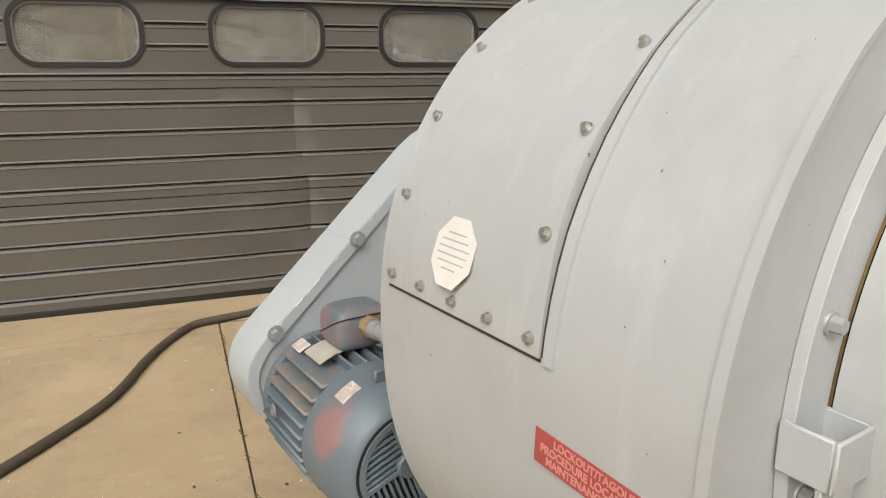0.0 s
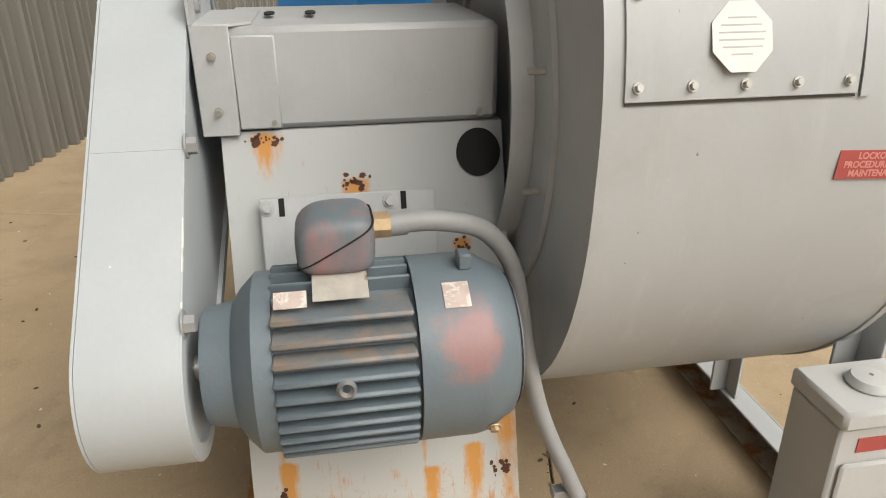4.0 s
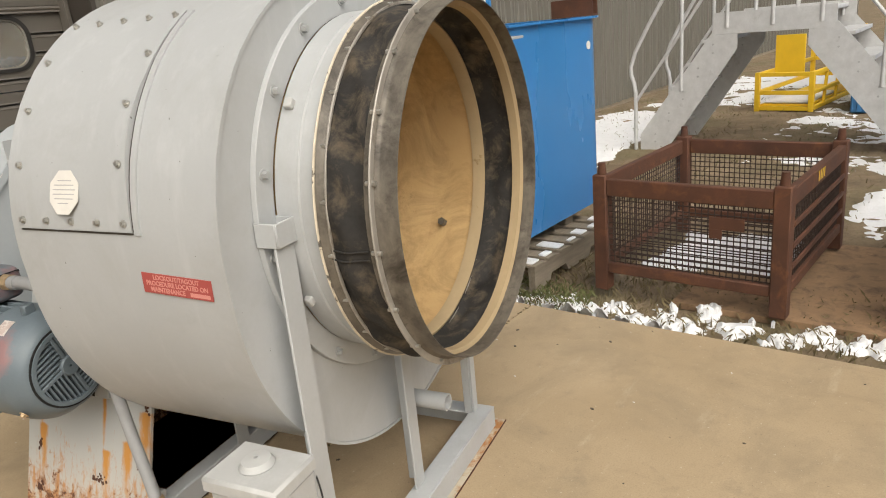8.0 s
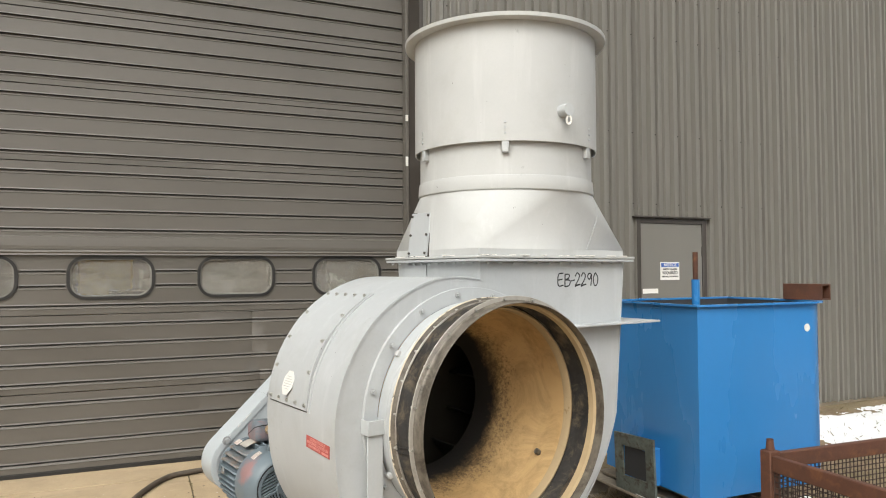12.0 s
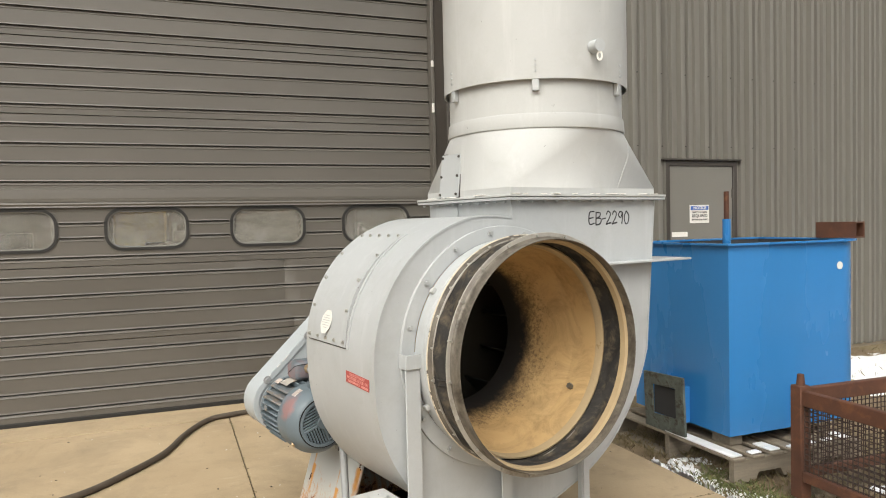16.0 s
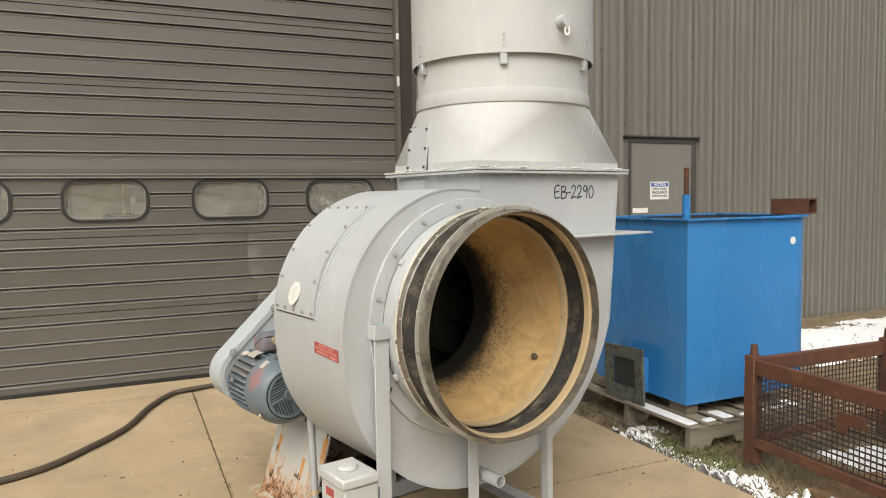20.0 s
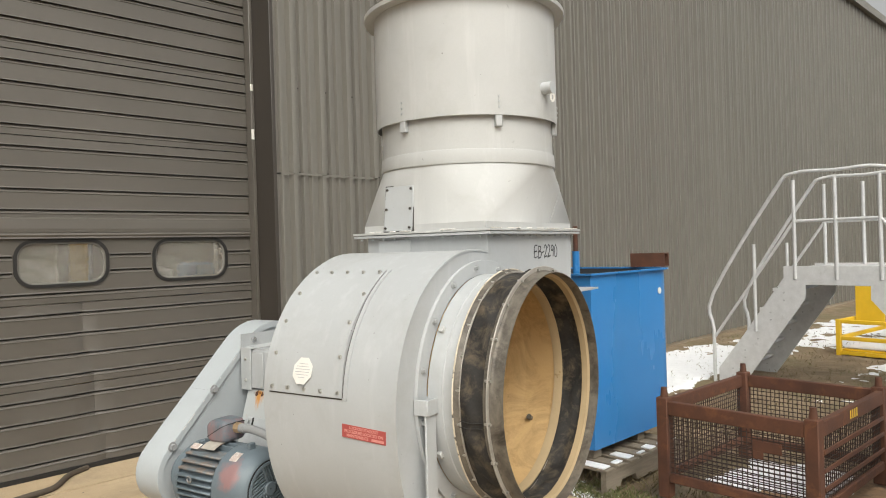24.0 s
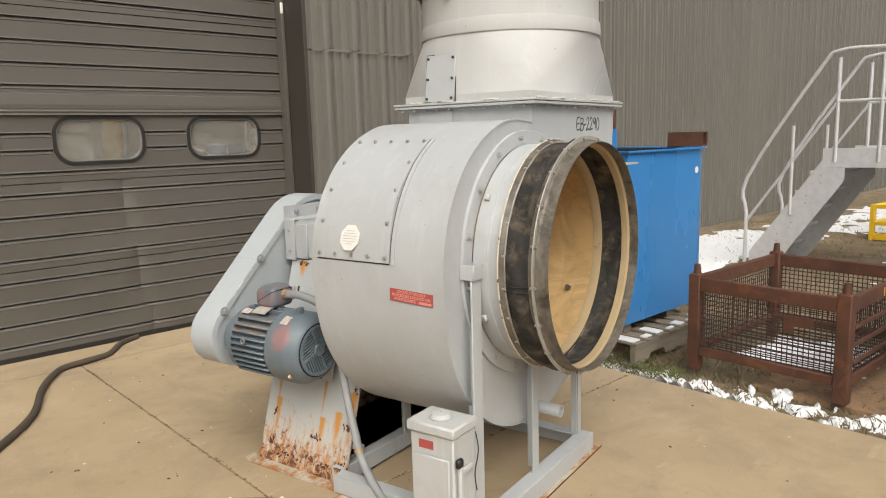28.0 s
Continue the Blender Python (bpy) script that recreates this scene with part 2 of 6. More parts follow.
def concrete():
    """Tan concrete with broad grey stains, pale scuffs, pores and hairline cracks."""
    m = bpy.data.materials.new("tan weathered concrete")
    m.use_nodes = True
    nt = m.node_tree
    b = nt.nodes["Principled BSDF"]
    c = mix_col(nt, ramp(nt, tex_noise(nt, 0.7, 6), 0.3, 0.7), (0.343, 0.256, 0.155), (0.472, 0.364, 0.234))
    c = mix_col(nt, times(nt, ramp(nt, tex_noise(nt, 1.9, 8, 0.7, distort=0.4), 0.48, 0.72), 0.65), c, (0.235, 0.185, 0.125))
    c = mix_col(nt, times(nt, ramp(nt, tex_noise(nt, 7, 6, 0.75, distort=0.0), 0.56, 0.70), 0.5), c, (0.255, 0.20, 0.135))
    c = mix_col(nt, times(nt, ramp(nt, tex_noise(nt, 5, 6, 0.7, stretch=(0.5, 2.0, 1)), 0.60, 0.74), 0.45), c, (0.53, 0.44, 0.31))
    c = mix_col(nt, times(nt, ramp(nt, tex_noise(nt, 1.4, 7, 0.75, stretch=(1.0, 0.35, 1), distort=0.8), 0.56, 0.64), 0.28), c, (0.22, 0.165, 0.105))
    grain = tex_noise(nt, 160, 3)
    c = mix_col(nt, times(nt, ramp(nt, grain, 0.45, 0.8), 0.4), c, (0.21, 0.155, 0.095))
    pore = tex_noise(nt, 55, 4, 0.8)
    c = mix_col(nt, times(nt, ramp(nt, pore, 0.64, 0.70), 0.7), c, (0.13, 0.095, 0.06))
    c = mix_col(nt, times(nt, ramp(nt, pore, 0.36, 0.31), 0.65), c, (0.60, 0.53, 0.41))
    nt.links.new(c, b.inputs["Base Color"])
    b.inputs["Roughness"].default_value = 0.78
    bump(nt, b, times(nt, grain, pore, "ADD"), 0.3, 0.002)
    return m


def earth():
    """Soil and thin grass with melting snow on it."""
    m = bpy.data.materials.new("soil with thin snow")
    m.use_nodes = True
    nt = m.node_tree
    b = nt.nodes["Principled BSDF"]
    c = mix_col(nt, ramp(nt, tex_noise(nt, 3, 7, 0.7), 0.35, 0.65), (0.15, 0.108, 0.066), (0.27, 0.205, 0.13))
    c = mix_col(nt, times(nt, ramp(nt, tex_noise(nt, 1.1, 5), 0.5, 0.62), 0.6), c, (0.145, 0.125, 0.06))
    fine = tex_noise(nt, 45, 5, 0.7)
    c = mix_col(nt, times(nt, ramp(nt, fine, 0.5, 0.8), 0.6), c, (0.05, 0.038, 0.022))
    nt.links.new(c, b.inputs["Base Color"])
    b.inputs["Roughness"].default_value = 0.95
    bump(nt, b, fine, 0.8, 0.02)
    return m


def drip(nt, y0, z0, w, length):
    """A stain that runs down from (y0, z0), fading as it goes."""
    def gap(axis, at, lo, hi):
        n = nt.nodes.new("ShaderNodeMath")
        n.operation = "SUBTRACT"
        nt.links.new(height(nt, axis), n.inputs[0])
        n.inputs[1].default_value = at
        if axis == 1:
            k = nt.nodes.new("ShaderNodeMath")
            k.operation = "ABSOLUTE"
            nt.links.new(n.outputs[0], k.inputs[0])
            n = k
        return ramp(nt, n.outputs[0], lo, hi)

    side = gap(1, y0, w, 0.0)
    down = times(nt, gap(2, z0, -length, -0.01), gap(2, z0, 0.012, 0.0))
    return times(nt, side, down)


def rusted_paint():
    """Grey paint with orange runs below rust scabs, and rust eating upward from the foot."""
    m = bpy.data.materials.new("grey paint with rust scabs")
    m.use_nodes = True
    nt = m.node_tree
    b = nt.nodes["Principled BSDF"]
    base = mix_col(nt, tex_noise(nt, 3, 4), (0.38, 0.40, 0.405), (0.44, 0.45, 0.445))
    low = nt.nodes.new("ShaderNodeMapRange")
    low.inputs["From Min"].default_value, low.inputs["From Max"].default_value = 0.36, 0.0
    nt.links.new(height(nt), low.inputs["Value"])
    base = mix_col(nt, times(nt, low.outputs[0], 0.6), base, (0.52, 0.47, 0.38))
    streak = tex_noise(nt, 1.0, 6, 0.72, stretch=(38, 38, 2.4))
    scab = tex_noise(nt, 21, 9, 0.8, distort=0.5)

    def raised(src, gain):
        n = nt.nodes.new("ShaderNodeMath")
        n.operation = "MULTIPLY_ADD"
        nt.links.new(low.outputs[0], n.inputs[0])
        n.inputs[1].default_value = gain
        nt.links.new(src, n.inputs[2])
        return n.outputs[0]

    col = mix_col(nt, times(nt, ramp(nt, raised(streak, 0.25), 0.64, 0.76), 0.8), base, (0.46, 0.20, 0.045))
    runs = None
    for y0, z0, w, length in ((1.215, 0.955, 0.05, 0.11), (1.03, 0.86, 0.045, 0.12), (0.80, 0.73, 0.03, 0.10), (1.235, 0.43, 0.02, 0.20), (0.915, 0.42, 0.016, 0.22), (0.72, 0.40, 0.045, 0.34), (0.80, 0.30, 0.04, 0.26), (0.90, 0.26, 0.03, 0.22), (1.22, 0.30, 0.03, 0.26)):
        d = drip(nt, y0, z0, w, length)
        runs = d if runs is None else times(nt, runs, d, "ADD")
    fibre = tex_noise(nt, 1.0, 4, 0.7, stretch=(60, 60, 5))
    col = mix_col(nt, times(nt, ramp(nt, times(nt, times(nt, runs, 0.7), times(nt, fibre, 0.75), "ADD"), 0.52, 0.86), ramp(nt, runs, 0.05, 0.35)), col, (0.50, 0.235, 0.055))
    spot = raised(scab, 0.31)
    col = mix_col(nt, times(nt, ramp(nt, spot, 0.70, 0.80), 0.85), col, (0.40, 0.17, 0.045))
    hard = ramp(nt, spot, 0.77, 0.81)
    col = mix_col(nt, hard, col, (0.12, 0.045, 0.02))
    nt.links.new(col, b.inputs["Base Color"])
    b.inputs["Roughness"].default_value = 0.65
    bump(nt, b, hard, 0.5, 0.004)
    return m


def rusty_plate():
    """Worn cream-grey plate, rusty in blotches."""
    m = material("worn cream base plate", (0.47, 0.42, 0.33), 0.75, vary=0.15, scale=7, relief=0.3, spots=(0.33, 0.14, 0.04), spot_at=(0.44, 0.58), spot_scale=9)
    return m


def scuffed_motor():
    """Blue-grey motor enamel with a soft pink primer patch sprayed on the cowl."""
    m = material("motor cowl enamel", (0.128, 0.160, 0.184), 0.45, vary=0.10, scale=7, fine=120, relief=0.15)
    nt = m.node_tree
    b = nt.nodes["Principled BSDF"]
    col = b.inputs["Base Color"].links[0].from_socket
    patch = None
    for axis, at, w in ((1, 0.872, 0.080), (2, 0.725, 0.085)):
        n = nt.nodes.new("ShaderNodeMath")
        n.operation = "SUBTRACT"
        nt.links.new(height(nt, axis), n.inputs[0])
        n.inputs[1].default_value = at
        k = nt.nodes.new("ShaderNodeMath")
        k.operation = "ABSOLUTE"
        nt.links.new(n.outputs[0], k.inputs[0])
        r = ramp(nt, k.outputs[0], w, 0.0)
        patch = r if patch is None else times(nt, patch, r)
    left = ramp(nt, height(nt, 0), -0.55, -0.61)
    patch = times(nt, times(nt, patch, left), tex_noise(nt, 22, 6, 0.7), "ADD")
    col = mix_col(nt, times(nt, times(nt, ramp(nt, patch, 0.70, 1.0), left), 0.5), col, (0.38, 0.14, 0.115))
    nt.links.new(col, b.inputs["Base Color"])
    return m


def glass():
    m = bpy.data.materials.new("dirty acrylic pane with painted glare")
    m.use_nodes = True
    nt = m.node_tree
    b = nt.nodes["Principled BSDF"]
    # pale mottling carries sky glare in the colour along with the smears
    nt.links.new(mix_col(nt, ramp(nt, tex_noise(nt, 6, 6, 0.7, stretch=(0.6, 1, 1.6), distort=0.5), 0.30, 0.70), (0.50, 0.46, 0.40), (0.86, 0.85, 0.81)), b.inputs["Base Color"])
    b.inputs["Transmission Weight"].default_value = 0.85
    b.inputs["IOR"].default_value = 1.45
    n = tex_noise(nt, 5, 6, 0.6)
    r = nt.nodes.new("ShaderNodeMapRange")
    r.inputs["To Min"].default_value, r.inputs["To Max"].default_value = 0.0, 0.05
    nt.links.new(n, r.inputs["Value"])
    nt.links.new(r.outputs[0], b.inputs["Roughness"])
    bump(nt, b, tex_noise(nt, 5, 3), 0.5, 0.010)
    return m


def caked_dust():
    """Tan dust, mottled brown, with fine soot thickening inward; the throat's shade is put into the colour."""
    m = bpy.data.materials.new("tan caked dust with soot and throat shade")
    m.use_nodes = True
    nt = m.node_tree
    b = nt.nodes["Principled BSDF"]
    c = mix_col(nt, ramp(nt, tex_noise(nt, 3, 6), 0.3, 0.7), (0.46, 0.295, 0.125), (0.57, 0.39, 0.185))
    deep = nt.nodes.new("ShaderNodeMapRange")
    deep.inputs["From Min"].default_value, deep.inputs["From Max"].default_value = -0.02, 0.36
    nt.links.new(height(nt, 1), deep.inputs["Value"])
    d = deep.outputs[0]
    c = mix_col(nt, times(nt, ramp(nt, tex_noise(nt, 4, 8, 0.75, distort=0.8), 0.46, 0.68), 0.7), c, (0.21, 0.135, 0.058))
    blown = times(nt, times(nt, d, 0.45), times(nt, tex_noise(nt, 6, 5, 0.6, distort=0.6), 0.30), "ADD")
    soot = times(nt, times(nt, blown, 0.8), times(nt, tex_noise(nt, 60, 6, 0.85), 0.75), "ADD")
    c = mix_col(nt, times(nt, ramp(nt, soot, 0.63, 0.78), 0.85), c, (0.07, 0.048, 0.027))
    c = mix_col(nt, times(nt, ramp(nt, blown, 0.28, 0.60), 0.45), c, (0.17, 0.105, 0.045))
    # near-black by depth: shade of the throat painted into the dust colour
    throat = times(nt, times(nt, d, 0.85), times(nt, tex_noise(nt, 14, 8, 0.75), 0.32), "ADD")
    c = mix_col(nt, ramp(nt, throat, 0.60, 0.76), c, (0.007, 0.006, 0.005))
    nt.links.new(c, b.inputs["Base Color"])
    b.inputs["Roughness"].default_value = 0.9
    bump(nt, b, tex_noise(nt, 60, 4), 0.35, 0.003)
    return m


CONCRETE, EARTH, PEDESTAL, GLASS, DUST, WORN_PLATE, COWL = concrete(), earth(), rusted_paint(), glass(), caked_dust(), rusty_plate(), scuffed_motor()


# ---- mesh helpers ----
def finish(bm, angle=40):
    lim = radians(angle)
    for f in bm.faces:
        f.smooth = True
    for e in bm.edges:
        e.smooth = len(e.link_faces) == 2 and e.calc_face_angle(0) < lim
    return bm


def part(name, bm, mat, parent=None, label="", m=None, angle=40):
    me = bpy.data.meshes.new(name)
    bmesh.ops.recalc_face_normals(bm, faces=bm.faces[:])
    finish(bm, angle).to_mesh(me)
    bm.free()
    me.materials.append(mat)
    ob = new(name, me)
    ob.parent = parent
    if m is not None:
        ob.matrix_basis = m
    return tagged(ob, label)


def again(ob, m, parent=None):
    """A further piece on the same mesh."""
    o = new(ob.name.split(".")[0], ob.data)
    o.parent, o.matrix_basis = parent or ob.parent, m
    return tagged(o, ob.get("label", ""))


def thing(name, label, category, m=None, group="", kind=""):
    ob = new(name)
    ob.empty_display_size = 0.1
    if m is not None:
        ob.matrix_basis = m
    return tagged(ob, label, category, group, kind)


def add_box(bm, lo, hi, bev=0.0, m=None):
    c = [(a + b) / 2 for a, b in zip(lo, hi)]
    sz = [b - a for a, b in zip(lo, hi)]
    mat = Matrix.Translation(c) @ Matrix.Diagonal((*sz, 1))
    r = bmesh.ops.create_cube(bm, size=1, matrix=(m @ mat) if m is not None else mat)
    if bev:
        es = list({e for v in r["verts"] for e in v.link_edges})
        bmesh.ops.bevel(bm, geom=es, offset=bev, segments=1, affect="EDGES", profile=0.5)
    return bm


def box(lo, hi, bev=0.0, m=None):
    return add_box(bmesh.new(), lo, hi, bev, m)


def frame_to(a, b):
    """A pose at a whose z axis points at b."""
    return Matrix.Translation(a) @ (Vector(b) - Vector(a)).to_track_quat("Z", "Y").to_matrix().to_4x4()


def add_rod(bm, a, b, r, seg=12, r2=None):
    d = (Vector(b) - Vector(a)).length
    bmesh.ops.create_cone(bm, cap_ends=True, segments=seg, radius1=r, radius2=r if r2 is None else r2, depth=d, matrix=frame_to(a, b) @ Matrix.Translation((0, 0, d / 2)))
    return bm


def rod(a, b, r, seg=12, r2=None):
    return add_rod(bmesh.new(), a, b, r, seg, r2)


def add_bar(bm, a, b, w, h, bev=0.0):
    """A straight bar of section w x h from a to b."""
    d = (Vector(b) - Vector(a)).length
    return add_box(bm, (-w / 2, -h / 2, 0), (w / 2, h / 2, d), bev, frame_to(a, b))


def sweep(points, r, seg=10, smooth=6):
    """A round tube along a smoothed line."""
    p = [Vector(q) for q in points]
    line = []
    for i in range(len(p) - 1):
        p0, p1, p2, p3 = p[max(i - 1, 0)], p[i], p[i + 1], p[min(i + 2, len(p) - 1)]
        for k in range(smooth):
            s = k / smooth
            line.append(0.5 * (2 * p1 + (p2 - p0) * s + (2 * p0 - 5 * p1 + 4 * p2 - p3) * s * s + (3 * p1 - p0 - 3 * p2 + p3) * s**3))
    line.append(p[-1])
    bm = bmesh.new()
    rings = []
    up = Vector((0, 0, 1))
    for i, c in enumerate(line):
        d = (line[min(i + 1, len(line) - 1)] - line[max(i - 1, 0)]).normalized()
        side = d.cross(up)
        side = side.normalized() if side.length > 0.2 else d.cross(Vector((0, 1, 0))).normalized()
        other = side.cross(d)
        rings.append([bm.verts.new(c + r * (math.cos(a) * side + math.sin(a) * other)) for a in (2 * math.pi * k / seg for k in range(seg))])
        up = other
    for a, b in zip(rings, rings[1:]):
        for k in range(seg):
            bm.faces.new((a[k], a[(k + 1) % seg], b[(k + 1) % seg], b[k]))
    bm.faces.new(rings[0]), bm.faces.new(rings[-1])
    return bm


def lathe(profile, seg=64, center=(0, 0), wave=None, closed=True):
    """Turns a profile of (y, radius) round an axis along y through center (x, z). wave(y, angle) adds to the radius."""
    bm = bmesh.new()
    rings = []
    for y, r in profile:
        ring = []
        for k in range(seg):
            a = 2 * math.pi * k / seg
            rr = r + (wave(y, a) if wave else 0)
            ring.append(bm.verts.new((center[0] + rr * math.cos(a), y, center[1] + rr * math.sin(a))))
        rings.append(ring)
    pairs = list(zip(rings, rings[1:])) + ([(rings[-1], rings[0])] if closed else [])
    for a, b in pairs:
        for k in range(seg):
            bm.faces.new((a[k], a[(k + 1) % seg], b[(k + 1) % seg], b[k]))
    return bm


def prism(outline, y0, y1):
    """A solid with an (x, z) outline between two depths."""
    bm = bmesh.new()
    a = [bm.verts.new((x, y0, z)) for x, z in outline]
    b = [bm.verts.new((x, y1, z)) for x, z in outline]
    for k in range(len(a)):
        n = (k + 1) % len(a)
        bm.faces.new((a[k], a[n], b[n], b[k]))
    bm.faces.new(a), bm.faces.new(b)
    return bm


def hexbolt(r=0.011, h=0.009, washer=True):
    """A hexagonal bolt head on a washer; its axis is z."""
    bm = bmesh.new()
    if washer:
        bmesh.ops.create_cone(bm, cap_ends=True, segments=12, radius1=r * 1.45, radius2=r * 1.4, depth=0.003, matrix=Matrix.Translation((0, 0, 0.0015)))
    bmesh.ops.create_cone(bm, cap_ends=True, segments=6, radius1=r, radius2=r * 0.92, depth=h, matrix=Matrix.Translation((0, 0, 0.002 + h / 2)))
    return bm


def lettering(text, size, mat, m, name="lettering", depth=0.0006, parent=None, thick=0.0):
    """Raised letters as a mesh."""
    cu = bpy.data.curves.new(name, "FONT")
    cu.body, cu.size, cu.extrude, cu.align_x, cu.align_y, cu.offset = text, size, depth, "CENTER", "CENTER", thick
    cu.resolution_u = 3
    tmp = bpy.data.objects.new(name, cu)
    scene.collection.objects.link(tmp)
    me = bpy.data.meshes.new_from_object(tmp.evaluated_get(bpy.context.evaluated_depsgraph_get()))
    bpy.data.objects.remove(tmp)
    bpy.data.curves.remove(cu)
    me.name = name
    me.materials.clear()
    me.materials.append(mat)
    ob = new(name, me)
    ob.parent, ob.matrix_basis = parent, m
    return ob


# ---- the setting ----
DOOR_Y, WALL_Y, DOOR_R, DOOR_L, DOOR_TOP = 5.06, 4.71, 3.125, -4.0, 4.94
WALL_TOP, SOIL = 7.5, -0.05

# ground: one sheet to the horizon, slightly uneven
bm = bmesh.new()
xs = [-400, -60, -12, 3.3] + [3.6 + 0.25 * i for i in range(50)] + [18, 26, 60, 400]
ys = [-400, -60, -14, -6] + [-4 + 0.25 * i for i in range(40)] + [8, 14, 60, 400]
grid = [[bm.verts.new((x, y, SOIL + (0.035 * noise.noise((x * 0.9, y * 0.9, 0)) + 0.02 * noise.noise((x * 2.7, y * 2.7, 3)) if 3.6 < x < 17 and -4.1 < y < 6 else -0.02))) for y in ys] for x in xs]
for i in range(len(xs) - 1):
    for j in range(len(ys) - 1):
        bm.faces.new((grid[i][j], grid[i + 1][j], grid[i + 1][j + 1], grid[i][j + 1]))
part("ground", bm, EARTH, None, "brown soil with thin dead grass beside the paving")
tagged(bpy.data.objects["ground"], category="ground", kind="structure")

# concrete apron: slabs with open joints
paving = tagged(new("pavement"), "tan weathered concrete apron with open joints", "pavement", kind="structure")
JX = [-8.7, -6.25, -3.8, -1.35, 1.13, 3.54]
JY = [-7.2, -4.2, -1.25, 1.75, 4.62]
for i in range(len(JX) - 1):
    for j in range(len(JY) - 1):
        part("slab", box((JX[i] + 0.0035, JY[j] + 0.0035, -0.14), (JX[i + 1] - 0.0035, JY[j + 1] - 0.0035, 0.0), 0.003), CONCRETE, paving)
part("slab", box((DOOR_L - 4.7, 4.632, -0.14), (3.54, 5.35, 0.004), 0.004), CONCRETE, paving)
part("slab", box((3.552, 3.95, -0.14), (7.2, WALL_Y + 0.02, -0.002), 0.004), CONCRETE, paving)
part("joint_filler", box((-8.7, -7.2, -0.13), (3.535, 4.67, -0.012)), HOSE, paving)


# corrugated cladding: ribs pressed along x
def cladding(name, x0, x1, z0, z1, label=""):
    bm = bmesh.new()
    pitch, prof = 0.305, ((0.0, 0.0), (0.012, 0.056), (0.050, 0.056), (0.062, 0.0), (0.064, -0.030), (0.077, -0.030), (0.079, 0.0), (0.118, 0.0), (0.128, 0.034), (0.148, 0.034), (0.154, 0.0), (0.156, -0.026), (0.166, -0.026), (0.168, 0.0), (0.204, 0.0), (0.214, 0.034), (0.234, 0.034), (0.240, 0.0), (0.242, -0.026), (0.252, -0.026), (0.254, 0.0))
    line = [(x0, 0.0)]
    for k in range(math.floor((x0 - 3.30) / pitch), math.ceil((x1 - 3.30) / pitch) + 1):
        line += [(3.30 + k * pitch + px, -py) for px, py in prof if x0 + 0.002 < 3.30 + k * pitch + px < x1 - 0.002]
    line.append((x1, 0.0))
    a = [bm.verts.new((x, WALL_Y + y, z0)) for x, y in line]
    b = [bm.verts.new((x, WALL_Y + y, z1)) for x, y in line]
    c0, c1 = bm.verts.new((x1, WALL_Y + 0.12, z0)), bm.verts.new((x0, WALL_Y + 0.12, z0))
    d0, d1 = bm.verts.new((x1, WALL_Y + 0.12, z1)), bm.verts.new((x0, WALL_Y + 0.12, z1))
    for i in range(len(a) - 1):
        bm.faces.new((a[i], a[i + 1], b[i + 1], b[i]))
    bm.faces.new((a[-1], c0, d0, b[-1])), bm.faces.new((c0, c1, d1, d0)), bm.faces.new((c1, a[0], b[0], d1))
    bm.faces.new(b + [d0, d1]), bm.faces.new([c1, c0] + a[::-1])
    ob = part(name, bm, CLAD, None, label, angle=15)
    return tagged(ob, category="wall", kind="structure")


MX0, MX1, MZ = 5.565, 6.515, 2.15
cladding("wall_1", 3.16, MX0, 2.285, WALL_TOP, "tall bronze ribbed metal wall cladding")
cladding("wall_2", 3.16, 4.24, 0.0, 2.275, "bronze ribbed metal wall patch panel beside the big door")
cladding("wall_3", 4.24, MX0, 0.0, 2.2852, "tall bronze ribbed metal wall cladding")
cladding("wall_4", MX0, MX1, MZ, WALL_TOP, "bronze ribbed metal wall cladding over the door")
cladding("wall_5", MX1, 34.0, 0.0, WALL_TOP, "long bronze ribbed metal wall cladding")
cladding("wall_6", DOOR_L - 0.16, 3.16, DOOR_TOP + 0.1, WALL_TOP, "bronze ribbed metal wall cladding above the big door")
cladding("wall_7", -12.0, DOOR_L - 0.16, 0.0, WALL_TOP, "bronze ribbed metal wall cladding")
tagged(part("wall_8", box((-12, WALL_Y + 6.5, 0), (34, WALL_Y + 6.7, WALL_TOP)), CLAD, None, "far inner wall of the dim workshop"), category="wall", kind="structure")
tagged(part("wall_9", box((-12.2, WALL_Y, 0), (-12, WALL_Y + 6.7, WALL_TOP)), CLAD, None, "end wall of the workshop"), category="wall", kind="structure")
tagged(part("wall_10", box((34, WALL_Y, 0), (34.2, WALL_Y + 6.7, WALL_TOP)), CLAD, None, "end wall of the workshop"), category="wall", kind="structure")
# wall_11 is never in view: added to cut the low sky light
tagged(part("wall_11", box((-45, -22.3, -0.1), (60, -22, 5.5)), CLAD, None, "plain unseen wall across the yard that blocks low sky"), category="wall", kind="structure")
tagged(part("roof", box((-12.2, WALL_Y - 0.15, WALL_TOP), (34.2, WALL_Y + 6.8, WALL_TOP + 0.2)), CLAD, None, "flat metal roof edge of the workshop"), category="roof", kind="structure")
tagged(part("foundation", box((MX1, WALL_Y + 0.012, -0.3), (34, WALL_Y + 0.15, -0.002)), BLOCK, None, "low concrete block foundation under the cladding"), category="foundation", kind="structure")
tagged(part("floor", box((-12, WALL_Y + 0.7, -0.1), (34, WALL_Y + 6.6, -0.004)), CONCRETE, None, "dusty workshop floor behind the door"), category="floor", kind="structure")
tagged(part("lap_trim", box((3.20, WALL_Y - 0.037, 2.272), (4.25, WALL_Y - 0.033, 2.290)), CLAD, None, "overlap seam of the cladding sheets"), category="trim", kind="structure")

